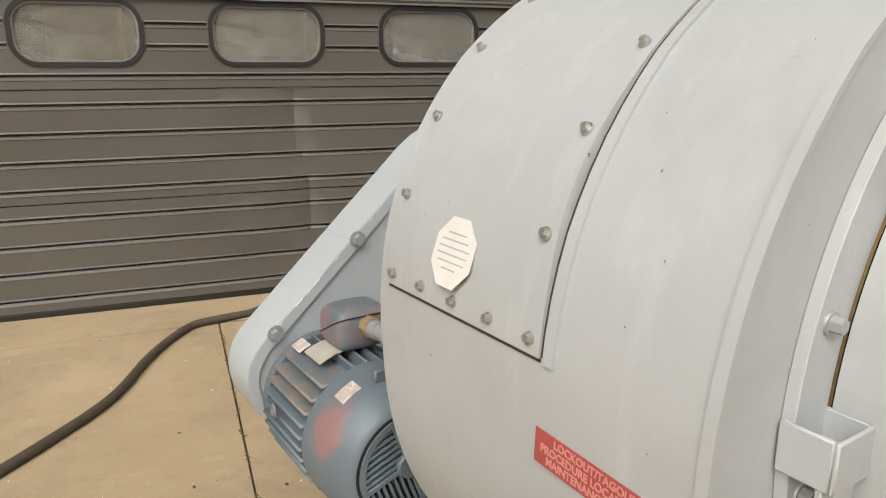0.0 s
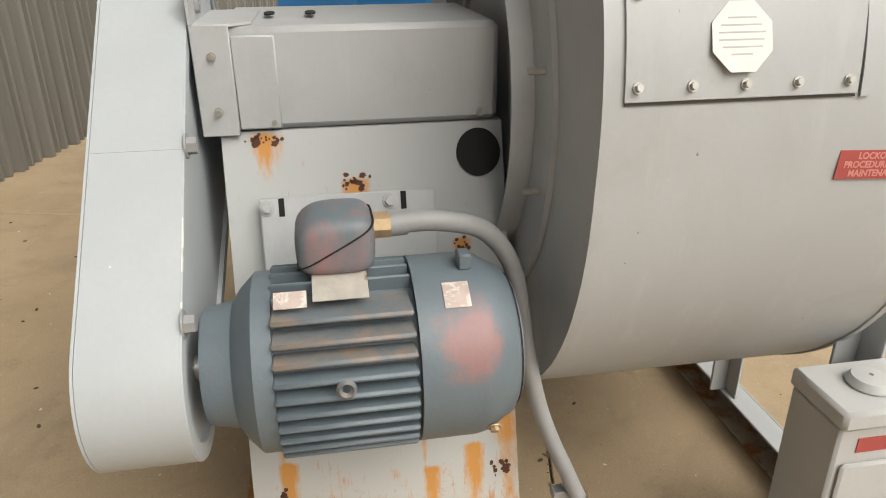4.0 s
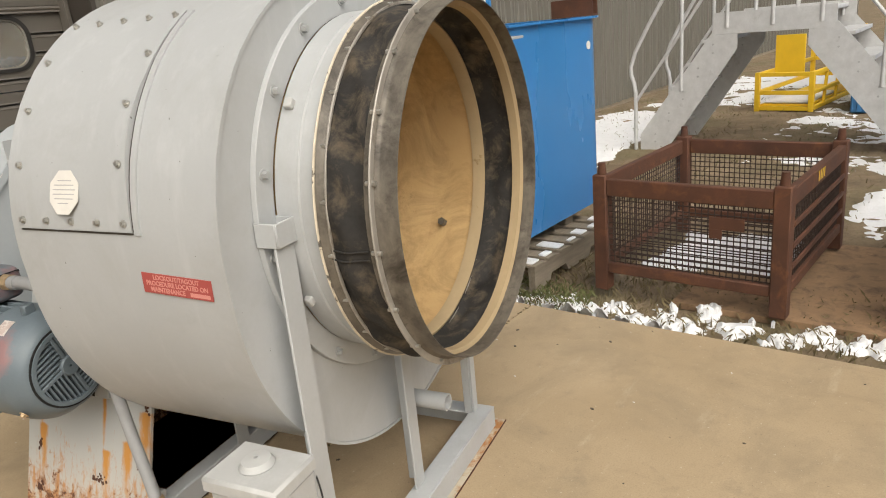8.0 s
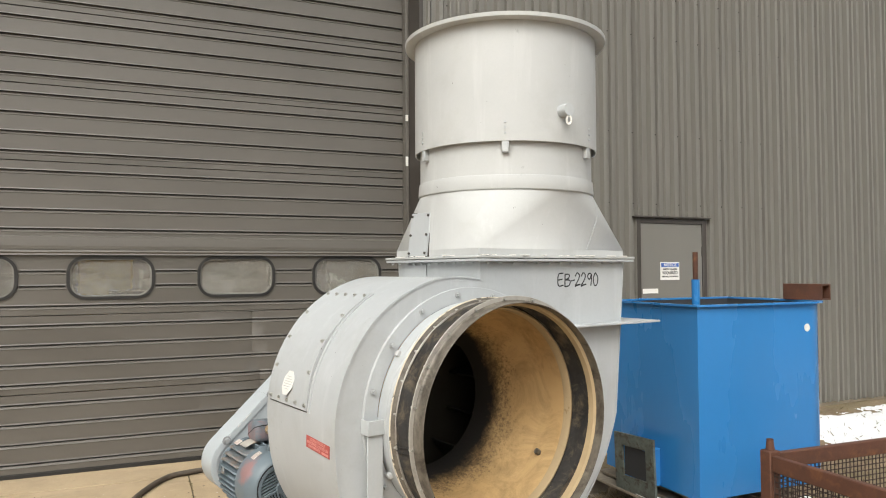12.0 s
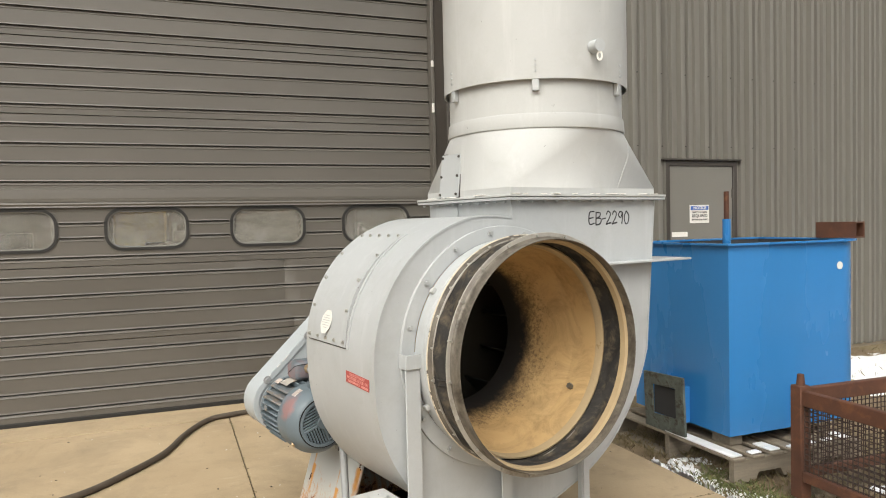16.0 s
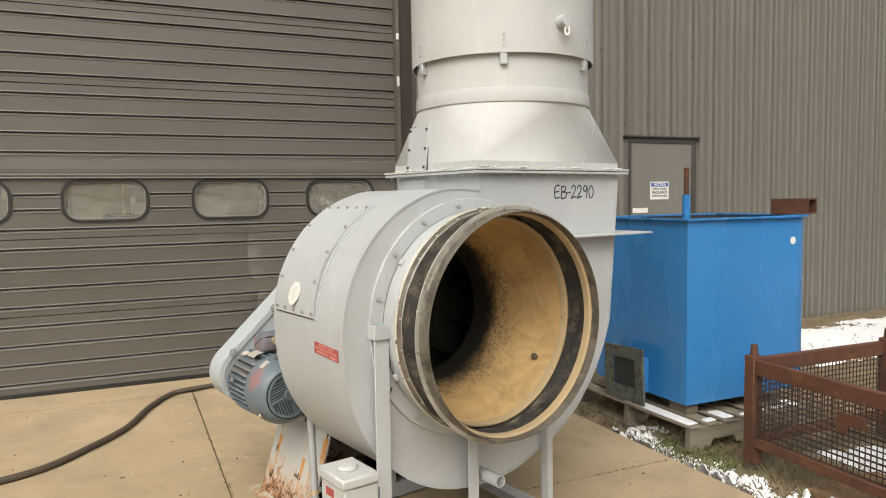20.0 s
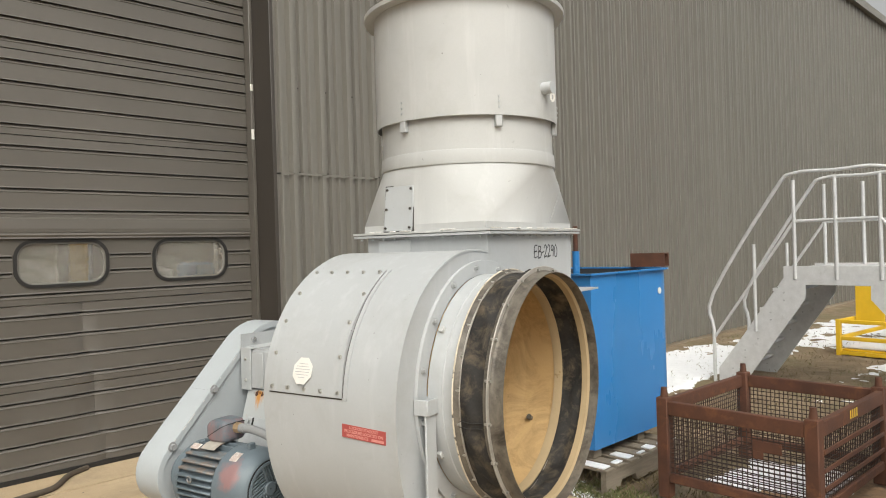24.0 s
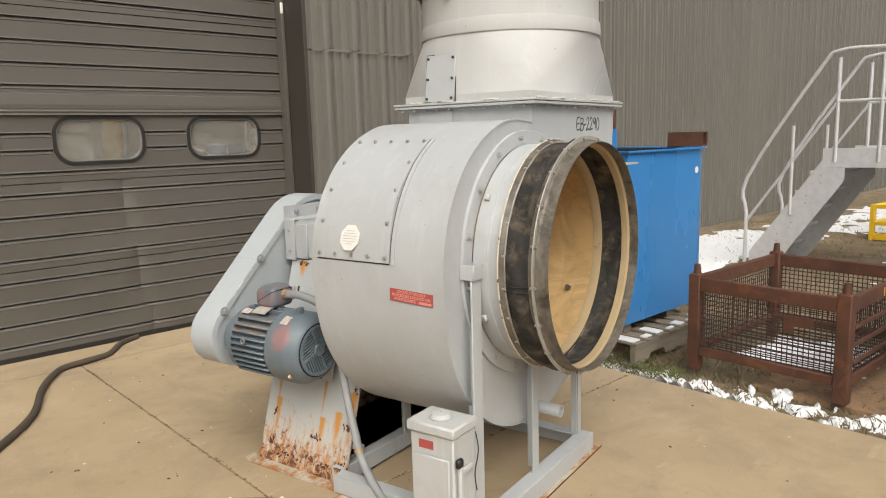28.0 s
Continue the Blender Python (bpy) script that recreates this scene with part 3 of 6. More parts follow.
# jambs and header of the big opening
for nm, x0, x1 in (("trim_jamb_1", DOOR_R, 3.162), ("trim_jamb_2", DOOR_L - 0.16, DOOR_L)):
    tagged(part(nm, box((x0, WALL_Y - 0.03, 0), (x1, DOOR_Y + 0.25, DOOR_TOP), 0.004), JAMB, None, "dark bronze folded steel jamb of the big door"), category="trim", kind="structure")
tagged(part("trim_header", box((DOOR_L - 0.16, WALL_Y - 0.03, DOOR_TOP), (3.162, DOOR_Y + 0.25, DOOR_TOP + 0.12), 0.004), JAMB, None, "dark steel header over the big door"), category="trim", kind="structure")
tagged(part("trim_stop", box((DOOR_R - 0.035, DOOR_Y - 0.10, 0), (DOOR_R - 0.002, DOOR_Y - 0.006, DOOR_TOP), 0.004), DOOR, None, "narrow weather strip along the jamb"), category="trim", kind="structure")
for z in (3.03, 2.60):
    tagged(part("strip_chip", box((DOOR_R - 0.037, DOOR_Y - 0.104, z), (DOOR_R - 0.012, DOOR_Y - 0.09, z + (0.06 if z > 3 else 0.09)), 0.003), WHITE, None, "white chipped patch on the weather strip"), category="patch", kind="structure")

# sectional overhead door
overhead = tagged(new("door_1"), "closed bronze sectional overhead door with oval windows and dents", "overhead door", kind="structure")
SEC = 0.6135
WIN_X = [1.549 + 0.993 * k for k in range(-4, 2)]
WIN_Z, WIN_W, WIN_H = 1.560, 0.628, 0.326


def stadium(w, h, r, n=8):
    pts = []
    for cx, cz, a0 in ((w / 2 - r, h / 2 - r, 0), (-w / 2 + r, h / 2 - r, 90), (-w / 2 + r, -h / 2 + r, 180), (w / 2 - r, -h / 2 + r, 270)):
        for k in range(n + 1):
            a = radians(a0 + 90 * k / n)
            pts.append((cx + r * math.cos(a), cz + r * math.sin(a)))
    return pts


def door_section(k):
    """One door section: a pressed face with four grooves, thick, with holes for the windows in the third."""
    z0 = 0.035 + SEC * k
    bm = bmesh.new()
    prof = [(0.0, 0.016), (0.004, 0.0)]
    for g in (0.075, 0.228, 0.382, 0.535):
        if k == 2 and g in (0.228, 0.382):
            continue
        prof += [(g - 0.028, 0.0), (g - 0.025, -0.0045), (g - 0.0085, 0.010), (g - 0.008, 0.028), (g + 0.0055, 0.028), (g + 0.006, -0.003), (g + 0.014, 0.0)]
    prof += [(SEC - 0.006, 0.0), (SEC - 0.001, 0.016)]
    cols = [DOOR_L + 0.02, DOOR_R - 0.004]

    def skin(x0, x1, pr):
        nx = max(1, int((x1 - x0) / (0.035 if k < 2 else 0.2)))
        rows = []
        for i in range(nx + 1):
            x = x0 + (x1 - x0) * i / nx
            line = []
            for z, y in pr:
                # a crease runs down the two lowest sections, with a softer bulge beside it
                off = x - 1.66 - 0.13 * (1.22 - z0 - z) - 0.02 * math.sin(11 * (z0 + z))
                dent = 0.026 * math.exp(-abs(off) / 0.05) + 0.010 * math.exp(-((off + 0.3) / 0.15) ** 2) * math.sin(9 * (z0 + z)) if k < 2 else 0.0
                line.append(bm.verts.new((x, DOOR_Y + y + dent, z0 + z)))
            rows.append(line)
        for a, b in zip(rows, rows[1:]):
            for j in range(len(pr) - 1):
                bm.faces.new((a[j], b[j], b[j + 1], a[j + 1]))

    if k != 2:
        skin(cols[0], cols[1], prof)
    else:
        lo, hi = WIN_Z - z0 - WIN_H / 2 - 0.02, WIN_Z - z0 + WIN_H / 2 + 0.02
        skin(cols[0], cols[1], [p for p in prof if p[0] < lo] + [(lo, 0.0)])
        skin(cols[0], cols[1], [(hi, 0.0)] + [p for p in prof if p[0] > hi])
        mid = [(lo, 0.0)]
        for g in (0.232, 0.352):
            mid += [(g - 0.028, 0.0), (g - 0.025, -0.0045), (g - 0.0085, 0.010), (g - 0.008, 0.028), (g + 0.0055, 0.028), (g + 0.006, -0.003), (g + 0.014, 0.0)]
        mid.append((hi, 0.0))
        edges = [cols[0]]
        for wx in WIN_X:
            edges += [wx - WIN_W / 2 - 0.02, wx + WIN_W / 2 + 0.02]
        edges.append(cols[1])
        for a, b in zip(edges[::2], edges[1::2]):
            skin(a, b, mid)
        for wx in WIN_X:
            out = [(WIN_W / 2 + 0.02, WIN_H / 2 + 0.02), (-WIN_W / 2 - 0.02, WIN_H / 2 + 0.02), (-WIN_W / 2 - 0.02, -WIN_H / 2 - 0.02), (WIN_W / 2 + 0.02, -WIN_H / 2 - 0.02)]
            hole = stadium(WIN_W, WIN_H, 0.12)
            n = len(hole) // 4
            hv = [bm.verts.new((wx + x, DOOR_Y, WIN_Z + z)) for x, z in hole]
            ov = [bm.verts.new((wx + x, DOOR_Y, WIN_Z + z)) for x, z in out]
            for q in range(4):
                for i in range(n - 1):
                    bm.faces.new((ov[q], hv[q * n + i], hv[q * n + i + 1]))
                bm.faces.new((ov[q], hv[q * n + n - 1], hv[((q + 1) * n) % len(hv)], ov[(q + 1) % 4]))
    ob = part("door_section", bm, DOOR, overhead, angle=20)
    sol = ob.modifiers.new("thick", "SOLIDIFY")
    sol.thickness = 0.03
    sol.offset = -1 if sum(p.normal.y * p.area for p in ob.data.polygons) < 0 else 1
    return ob


for k in range(8):
    door_section(k)
part("bottom_seal", box((DOOR_L + 0.02, DOOR_Y - 0.01, 0.004), (DOOR_R - 0.004, DOOR_Y + 0.03, 0.037), 0.004), GASKET, overhead, "worn black rubber seal")


def ring_between(outer, inner, y0, y1):
    bm = bmesh.new()
    n = len(outer)
    vs = [[bm.verts.new((x, y, z)) for x, z in line] for line, y in ((outer, y0), (inner, y0), (inner, y1), (outer, y1))]
    for a, b in zip(vs, vs[1:] + vs[:1]):
        for k in range(n):
            bm.faces.new((a[k], a[(k + 1) % n], b[(k + 1) % n], b[k]))
    return bm


proto = None
for wx in WIN_X:
    m = Matrix.Translation((wx, DOOR_Y, WIN_Z))
    if proto is None:
        g = part("window_gasket", ring_between(stadium(WIN_W + 0.028, WIN_H + 0.028, 0.135), stadium(WIN_W - 0.020, WIN_H - 0.020, 0.112), -0.010, 0.02), GASKET, overhead, "black rubber window gasket", m)
        f = part("window_rim", ring_between(stadium(WIN_W - 0.0195, WIN_H - 0.0195, 0.112), stadium(WIN_W - 0.042, WIN_H - 0.042, 0.10), 0.001, 0.03), FRAMEMETAL, overhead, "pale inner window rim", m)
        p = part("pane", prism(stadium(WIN_W - 0.038, WIN_H - 0.038, 0.102), 0.010, 0.016), GLASS, overhead, "dirty clear acrylic pane with painted glare", m)
        p.visible_shadow = False
        proto = (g, f, p)
    else:
        for o in proto:
            again(o, m).visible_shadow = o.visible_shadow

# steel service door in the cladding
man = tagged(new("door_2"), "closed bronze steel service door with a safety notice", "door", kind="structure")
part("frame", box((MX0, WALL_Y - 0.03, 0), (MX0 + 0.055, WALL_Y + 0.13, MZ), 0.003), JAMB, man)
part("frame", box((MX1 - 0.055, WALL_Y - 0.03, 0), (MX1, WALL_Y + 0.13, MZ), 0.003), JAMB, man)
part("frame", box((MX0 + 0.055, WALL_Y - 0.03, MZ - 0.055), (MX1 - 0.055, WALL_Y + 0.13, MZ), 0.003), JAMB, man)
part("drip_edge", box((MX0 - 0.04, WALL_Y - 0.06, MZ + 0.002), (MX1 + 0.04, WALL_Y - 0.002, MZ + 0.02), 0.003), JAMB, man)
part("leaf", box((MX0 + 0.057, WALL_Y - 0.018, 0.01), (MX1 - 0.057, WALL_Y + 0.045, MZ - 0.057), 0.003), CLAD, man)
for z in (0.3, 1.05, 1.8):
    part("hinge", rod((MX1 - 0.06, WALL_Y - 0.012, z - 0.05), (MX1 - 0.06, WALL_Y - 0.012, z + 0.05), 0.012), JAMB, man)
part("knob", rod((MX0 + 0.11, WALL_Y, 1.0), (MX0 + 0.11, WALL_Y - 0.06, 1.0), 0.022), STEEL, man)
sign = thing("safety_sign", "white notice on the service door, blue heading", "sign", Matrix.Translation((6.005, WALL_Y - 0.021, 1.585)))
part("board", box((-0.128, -0.002, -0.096), (0.128, 0.002, 0.096)), WHITE, sign)
face = Matrix.Rotation(radians(90), 4, "X")
part("heading_band", box((-0.118, -0.0045, 0.042), (0.118, -0.0025, 0.086)), BLUEINK, sign)
lettering("NOTICE", 0.046, WHITE, Matrix.Translation((0, -0.006, 0.064)) @ face, parent=sign, thick=0.001)
for z, tx in ((0.018, "SAFETY GLASSES"), (-0.02, "REQUIRED"), (-0.06, "BEYOND THIS POINT")):
    lettering(tx, 0.026 if z > 0 else 0.044 if z > -0.03 else 0.022, BLACKINK, Matrix.Translation((0, -0.004, z)) @ face, parent=sign, thick=0.0006)
notice = thing("paper_notice", "small white card on the service door", "card", Matrix.Translation((5.744, WALL_Y - 0.021, 1.374)))
part("card", box((-0.10, -0.002, -0.025), (0.10, 0.002, 0.025)), WHITE, notice)
screw_rows = tagged(new("wall_screws"), "small cladding screws in level rows", "screws", kind="stuff")
sb = bmesh.new()
for z in (0.30, 2.30, 3.05, 4.10, 4.55):
    for k in range(60):
        x = 3.30 + 0.305 * k + 0.112
        if MX0 - 0.02 < x < MX1 + 0.02 and z < MZ:
            continue
        bmesh.ops.create_cone(sb, cap_ends=True, segments=6, radius1=0.008, radius2=0.005, depth=0.008, matrix=Matrix.Translation((x, WALL_Y - 0.004, z)) @ Matrix.Rotation(radians(90), 4, "X"))
part("screw_heads", sb, JAMB, screw_rows)

# ---- the fan ----
FAN = pose(2.05, 1.34, 0, 0, 0, 12.5) @ Matrix.Diagonal((0.97, 0.905, 0.97, 1))
fan = thing("centrifugal_fan", "large grey painted centrifugal fan on a steel frame", "industrial fan", FAN)
CX, CZ, FRONT, REAR, BOXW = -0.03, 0.96, -0.04, 0.66, 0.93
IX, IZ = -0.062, 1.066


def spiral(deg):
    """The housing's radius by angle, counted from the right, upward."""
    keys = ((90, 0.658), (106, 0.684), (123, 0.695), (135, 0.698), (146, 0.693), (156, 0.686), (167, 0.672), (180, 0.655), (225, 0.652), (270, 0.656), (300, 0.688), (315, 0.732), (337, 0.805), (352, 0.86), (360, 0.895))
    for (a, ra), (b, rb) in zip(keys, keys[1:]):
        if deg <= b:
            s = (deg - a) / (b - a)
            return ra + (rb - ra) * s
    return keys[-1][1]


SHELL = [(BOXW, 1.69), (0.0, 1.69)] + [(CX + spiral(d) * math.cos(radians(d)), CZ + spiral(d) * math.sin(radians(d))) for d in range(87, 361, 4)]


def inset(line, d):
    n = len(line)
    out = []
    for i in range(n):
        a, b, c = Vector(line[i - 1]), Vector(line[i]), Vector(line[(i + 1) % n])
        t = ((b - a).normalized() + (c - b).normalized()).normalized()
        out.append(tuple(b + d * Vector((-t.y, t.x))))
    return out


wrap = ring_between(SHELL, inset(SHELL, 0.006), FRONT, REAR)
part("scroll_housing", wrap, PAINT, fan, "curved grey housing with scuffs", angle=25)
lip = ring_between(inset(SHELL, -0.004), inset(SHELL, 0.004), FRONT - 0.004, FRONT + 0.012)
part("front_edge", lip, PAINT, fan, "welded housing edge", angle=30)


def plate_with_hole(outline, c, r, y0, y1, seg=96):
    """A plate of the given outline with a round hole."""
    bm = bmesh.new()
    hole = [(c[0] + r * math.cos(2 * math.pi * k / seg), c[1] + r * math.sin(2 * math.pi * k / seg)) for k in range(seg)]
    out = []
    n = len(outline)
    for hx, hz in hole:
        d = Vector((hx - c[0], hz - c[1])).normalized()
        best = None
        for i in range(n):
            a, b = Vector(outline[i]), Vector(outline[(i + 1) % n])
            e = b - a
            den = d.x * e.y - d.y * e.x
            if abs(den) < 1e-9:
                continue
            w = a - Vector(c)
            t, s = (w.x * e.y - w.y * e.x) / den, (w.x * d.y - w.y * d.x) / den
            if t > 0 and -1e-6 <= s <= 1 + 1e-6 and (best is None or t > best):
                best = t
        out.append((c[0] + d.x * best, c[1] + d.y * best))
    vs = [[bm.verts.new((x, y, z)) for x, z in line] for line, y in ((out, y0), (hole, y0), (hole, y1), (out, y1))]
    for a, b in zip(vs, vs[1:] + vs[:1]):
        for k in range(seg):
            bm.faces.new((a[k], a[(k + 1) % seg], b[(k + 1) % seg], b[k]))
    return bm


bm = bmesh.new()
rim_edges = []
for line in (inset(SHELL, 0.004), [(IX + 0.46 * math.cos(2 * math.pi * k / 96), IZ + 0.46 * math.sin(2 * math.pi * k / 96)) for k in range(96)]):
    vs = [bm.verts.new((x, FRONT, z)) for x, z in line]
    rim_edges += [bm.edges.new((vs[k], vs[(k + 1) % len(vs)])) for k in range(len(vs))]
bmesh.ops.triangle_fill(bm, use_beauty=True, use_dissolve=False, edges=rim_edges, normal=(0, -1, 0))
part("front_plate", bm, PAINT, fan, "flat grey front plate")
part("rear_plate", prism(inset(SHELL, 0.004), REAR - 0.006, REAR), PAINT, fan)
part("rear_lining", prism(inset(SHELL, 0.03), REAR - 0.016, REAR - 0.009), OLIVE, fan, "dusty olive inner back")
part("stiffener", box((0.40, FRONT - 0.085, 1.384), (BOXW + 0.19, FRONT - 0.001, 1.394), 0.002), PAINT, fan, "flat horizontal stiffener plate")
part("stiffener", box((BOXW + 0.001, FRONT, 1.384), (BOXW + 0.19, REAR, 1.394), 0.002), PAINT, fan, "flat horizontal stiffener plate")

# inlet: stepped ring, collar, flanges, canvas connector, rim, cone
RINGF, CREAM, RIMF, RIMEND = -0.056, -0.190, -0.345, -0.399
part("inlet_ring", lathe([(FRONT - 0.001, 0.455), (RINGF, 0.455), (RINGF, 0.5135), (RINGF + 0.0015, 0.515), (FRONT - 0.001, 0.5155)], 96, (IX, IZ)), PAINT, fan, "raised bolted ring round the inlet")
# black ring: shadow behind the collar given as colour
part("collar_gap_shade", lathe([(RINGF - 0.0005, 0.444), (RINGF - 0.006, 0.444), (RINGF - 0.006, 0.448), (RINGF - 0.0005, 0.448)], 96, (IX, IZ)), DARKVOID, fan, "black ring painted for the shade behind the collar")
part("collar", lathe([(RINGF - 0.006, 0.444), (CREAM + 0.006, 0.444), (CREAM + 0.006, 0.452), (RINGF - 0.075, 0.452), (RINGF - 0.072, 0.456), (RINGF - 0.006, 0.456)], 96, (IX, IZ)), PAINT, fan, "short grey inlet collar")
part("collar_flange", lathe([(CREAM + 0.0055, 0.442), (CREAM, 0.442), (CREAM, 0.476), (CREAM + 0.003, 0.478), (CREAM + 0.0055, 0.476)], 96, (IX, IZ)), PEEL, fan, "flange with peeling cream paint and rust")
part("collar_band", lathe([(CREAM - 0.001, 0.453), (CREAM - 0.020, 0.453), (CREAM - 0.020, 0.464), (CREAM - 0.004, 0.473), (CREAM - 0.001, 0.474)], 96, (IX, IZ)), RIM, fan, "dark steel clamp band")
part("collar_bead", lathe([(CREAM - 0.020, 0.462), (CREAM - 0.021, 0.4665), (CREAM - 0.024, 0.4675), (CREAM - 0.026, 0.4655), (CREAM - 0.026, 0.460)], 96, (IX, IZ)), RIM_FACE, fan, "bright steel bead")
CV = [CREAM - 0.004 - (CREAM - 0.004 - RIMF - 0.004) * k / 14 for k in range(15)]


def folds(y, a):
    s = math.sin(math.pi * min(1, max(0, (CREAM - y) / (CREAM - RIMF))))
    lobe = 0.010 * max(0.0, -math.sin(a)) * abs(math.sin(5.5 * a))
    return -0.001 + s * max(0.0, lobe + 0.009 * math.sin(9 * a + 2 * math.sin(3 * a) + 34 * y) + 0.004 * math.sin(23 * a + 55 * y) + 0.003 * math.sin(5 * a - 90 * y) + 0.007)


part("flexible_connector", lathe([(y, 0.457) for y in CV] + [(y, 0.451) for y in CV[::-1]], 176, (IX, IZ), folds), CANVAS, fan, "blackened wrinkled canvas connector")
for da in (0, 2.6):
    seam_a = radians(186 + da)
    part("canvas_seam", sweep([(IX + (0.460 + folds(y, seam_a)) * math.cos(seam_a), y, IZ + (0.460 + folds(y, seam_a)) * math.sin(seam_a)) for y in CV[1:13:2]], 0.0022, 6, 3), CANVAS, fan, "stitched canvas seam")
part("clamp_band", lathe([(RIMF + 0.006, 0.459), (RIMF + 0.030, 0.459), (RIMF + 0.030, 0.464), (RIMF + 0.006, 0.466)], 96, (IX, IZ)), RIM, fan, "dark clamp band")
part("rim_flange", lathe([(RIMF + 0.005, 0.459), (RIMF, 0.459), (RIMF, 0.485), (RIMF + 0.0025, 0.4865), (RIMF + 0.005, 0.485)], 128, (IX, IZ)), RIM_FACE, fan, "scuffed pale rim flange")
part("rim", lathe([(RIMF - 0.0005, 0.459), (RIMEND, 0.459), (RIMEND - 0.001, 0.4605), (RIMEND, 0.462), (RIMF - 0.012, 0.462), (RIMF - 0.006, 0.464), (RIMF - 0.0005, 0.470)], 128, (IX, IZ)), RIM, fan, "dark worn steel inlet rim")
part("dust_strip", lathe([(RIMF - 0.010, 0.4586), (RIMF - 0.003, 0.4488), (RIMF + 0.024, 0.4475), (RIMF + 0.024, 0.4455), (RIMF - 0.004, 0.4468), (RIMF - 0.012, 0.4570)], 96, (IX, IZ)), DUST_PALE, fan, "pale tan strip inside the rim")
part("inlet_bead", lathe([(CREAM + 0.010, 0.4435), (CREAM - 0.030, 0.4435), (CREAM - 0.033, 0.436), (CREAM - 0.020, 0.431), (CREAM + 0.010, 0.430)], 96, (IX, IZ)), DUST_PALE, fan, "dusty welded bead")
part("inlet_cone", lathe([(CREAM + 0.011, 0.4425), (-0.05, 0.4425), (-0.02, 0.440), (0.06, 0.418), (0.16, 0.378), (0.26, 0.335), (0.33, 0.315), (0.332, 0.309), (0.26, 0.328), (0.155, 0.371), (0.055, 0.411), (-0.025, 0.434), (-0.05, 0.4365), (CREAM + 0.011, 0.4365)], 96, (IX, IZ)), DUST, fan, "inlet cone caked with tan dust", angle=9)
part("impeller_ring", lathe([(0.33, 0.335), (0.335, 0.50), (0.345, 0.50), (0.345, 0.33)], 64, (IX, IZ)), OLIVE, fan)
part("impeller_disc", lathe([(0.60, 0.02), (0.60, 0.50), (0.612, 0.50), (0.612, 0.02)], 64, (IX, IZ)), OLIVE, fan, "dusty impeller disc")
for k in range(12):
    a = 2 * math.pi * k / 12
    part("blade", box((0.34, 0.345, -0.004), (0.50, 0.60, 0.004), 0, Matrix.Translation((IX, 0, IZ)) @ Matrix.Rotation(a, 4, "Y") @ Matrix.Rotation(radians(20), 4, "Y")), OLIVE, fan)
a = radians(-32)
part("inner_nut", rod((IX + 0.437 * math.cos(a), -0.075, IZ + 0.437 * math.sin(a)), (IX + 0.415 * math.cos(a), -0.075, IZ + 0.415 * math.sin(a)), 0.014, 6), RIM, fan)
FRONTFACE = Matrix.Rotation(radians(90), 4, "X")
b0 = part("ring_bolt", hexbolt(0.0095, 0.014), ZINC, fan)
n = 16
for k in range(n):
    a = 2 * math.pi * (k + 0.35) / n
    m = Matrix.Translation((IX + 0.489 * math.cos(a), RINGF, IZ + 0.489 * math.sin(a))) @ FRONTFACE
    if k:
        again(b0, m)
    else:
        b0.matrix_basis = m
b1 = part("flange_bolt", rod((0, 0, -0.012), (0, 0, 0.018), 0.005, 6), STEEL, fan)
for k in range(24):
    a = 2 * math.pi * (k + 0.5) / 24
    m = Matrix.Translation((IX + 0.4655 * math.cos(a), CREAM - 0.005, IZ + 0.4655 * math.sin(a))) @ FRONTFACE
    if k:
        again(b1, m)
    else:
        b1.matrix_basis = m
b2 = part("band_bolt", rod((0, 0, -0.016), (0, 0, 0.009), 0.0055, 6), STEEL, fan)
for k in range(20):
    a = 2 * math.pi * (k + 0.3) / 20
    m = Matrix.Translation((IX + 0.476 * math.cos(a), RIMF, IZ + 0.476 * math.sin(a))) @ FRONTFACE
    if k:
        again(b2, m)
    else:
        b2.matrix_basis = m
for deg in (145, 205):
    a = radians(deg)
    part("collar_clip", box((-0.012, -0.012, -0.002), (0.012, 0.012, 0.016), 0.003, Matrix.Translation((IX + 0.455 * math.cos(a), RINGF - 0.03, IZ + 0.455 * math.sin(a))) @ Matrix.Rotation(-a + math.pi / 2, 4, "Y")), PAINT_LIGHT, fan)

# access panel on the curved side
pan_ang = [121.5 + (168.5 - 121.5) * k / 14 for k in range(15)]
pr = lambda d: spiral(d) + 0.001
bm = bmesh.new()
rows = []
for d in pan_ang:
    c, s = math.cos(radians(d)), math.sin(radians(d))
    lift = 0.012 * math.exp(-((d - 150) / 10) ** 2)
    rows.append([bm.verts.new((CX + (pr(d) + e + (lift if y < 0.33 and e > 0 else 0)) * c, y, CZ + (pr(d) + e + (lift if y < 0.33 and e > 0 else 0)) * s)) for y, e in ((0.222, 0), (0.222, 0.004), (0.42, 0.004), (0.626, 0.004), (0.626, 0))])
for a, b in zip(rows, rows[1:]):
    for j in range(4):
        bm.faces.new((a[j], a[j + 1], b[j + 1], b[j]))
    bm.faces.new((a[4], a[0], b[0], b[4]))
bm.faces.new(rows[0]), bm.faces.new(rows[-1])
panel = part("access_panel", bm, PAINT, fan, "bolted curved access panel with a lifted edge")


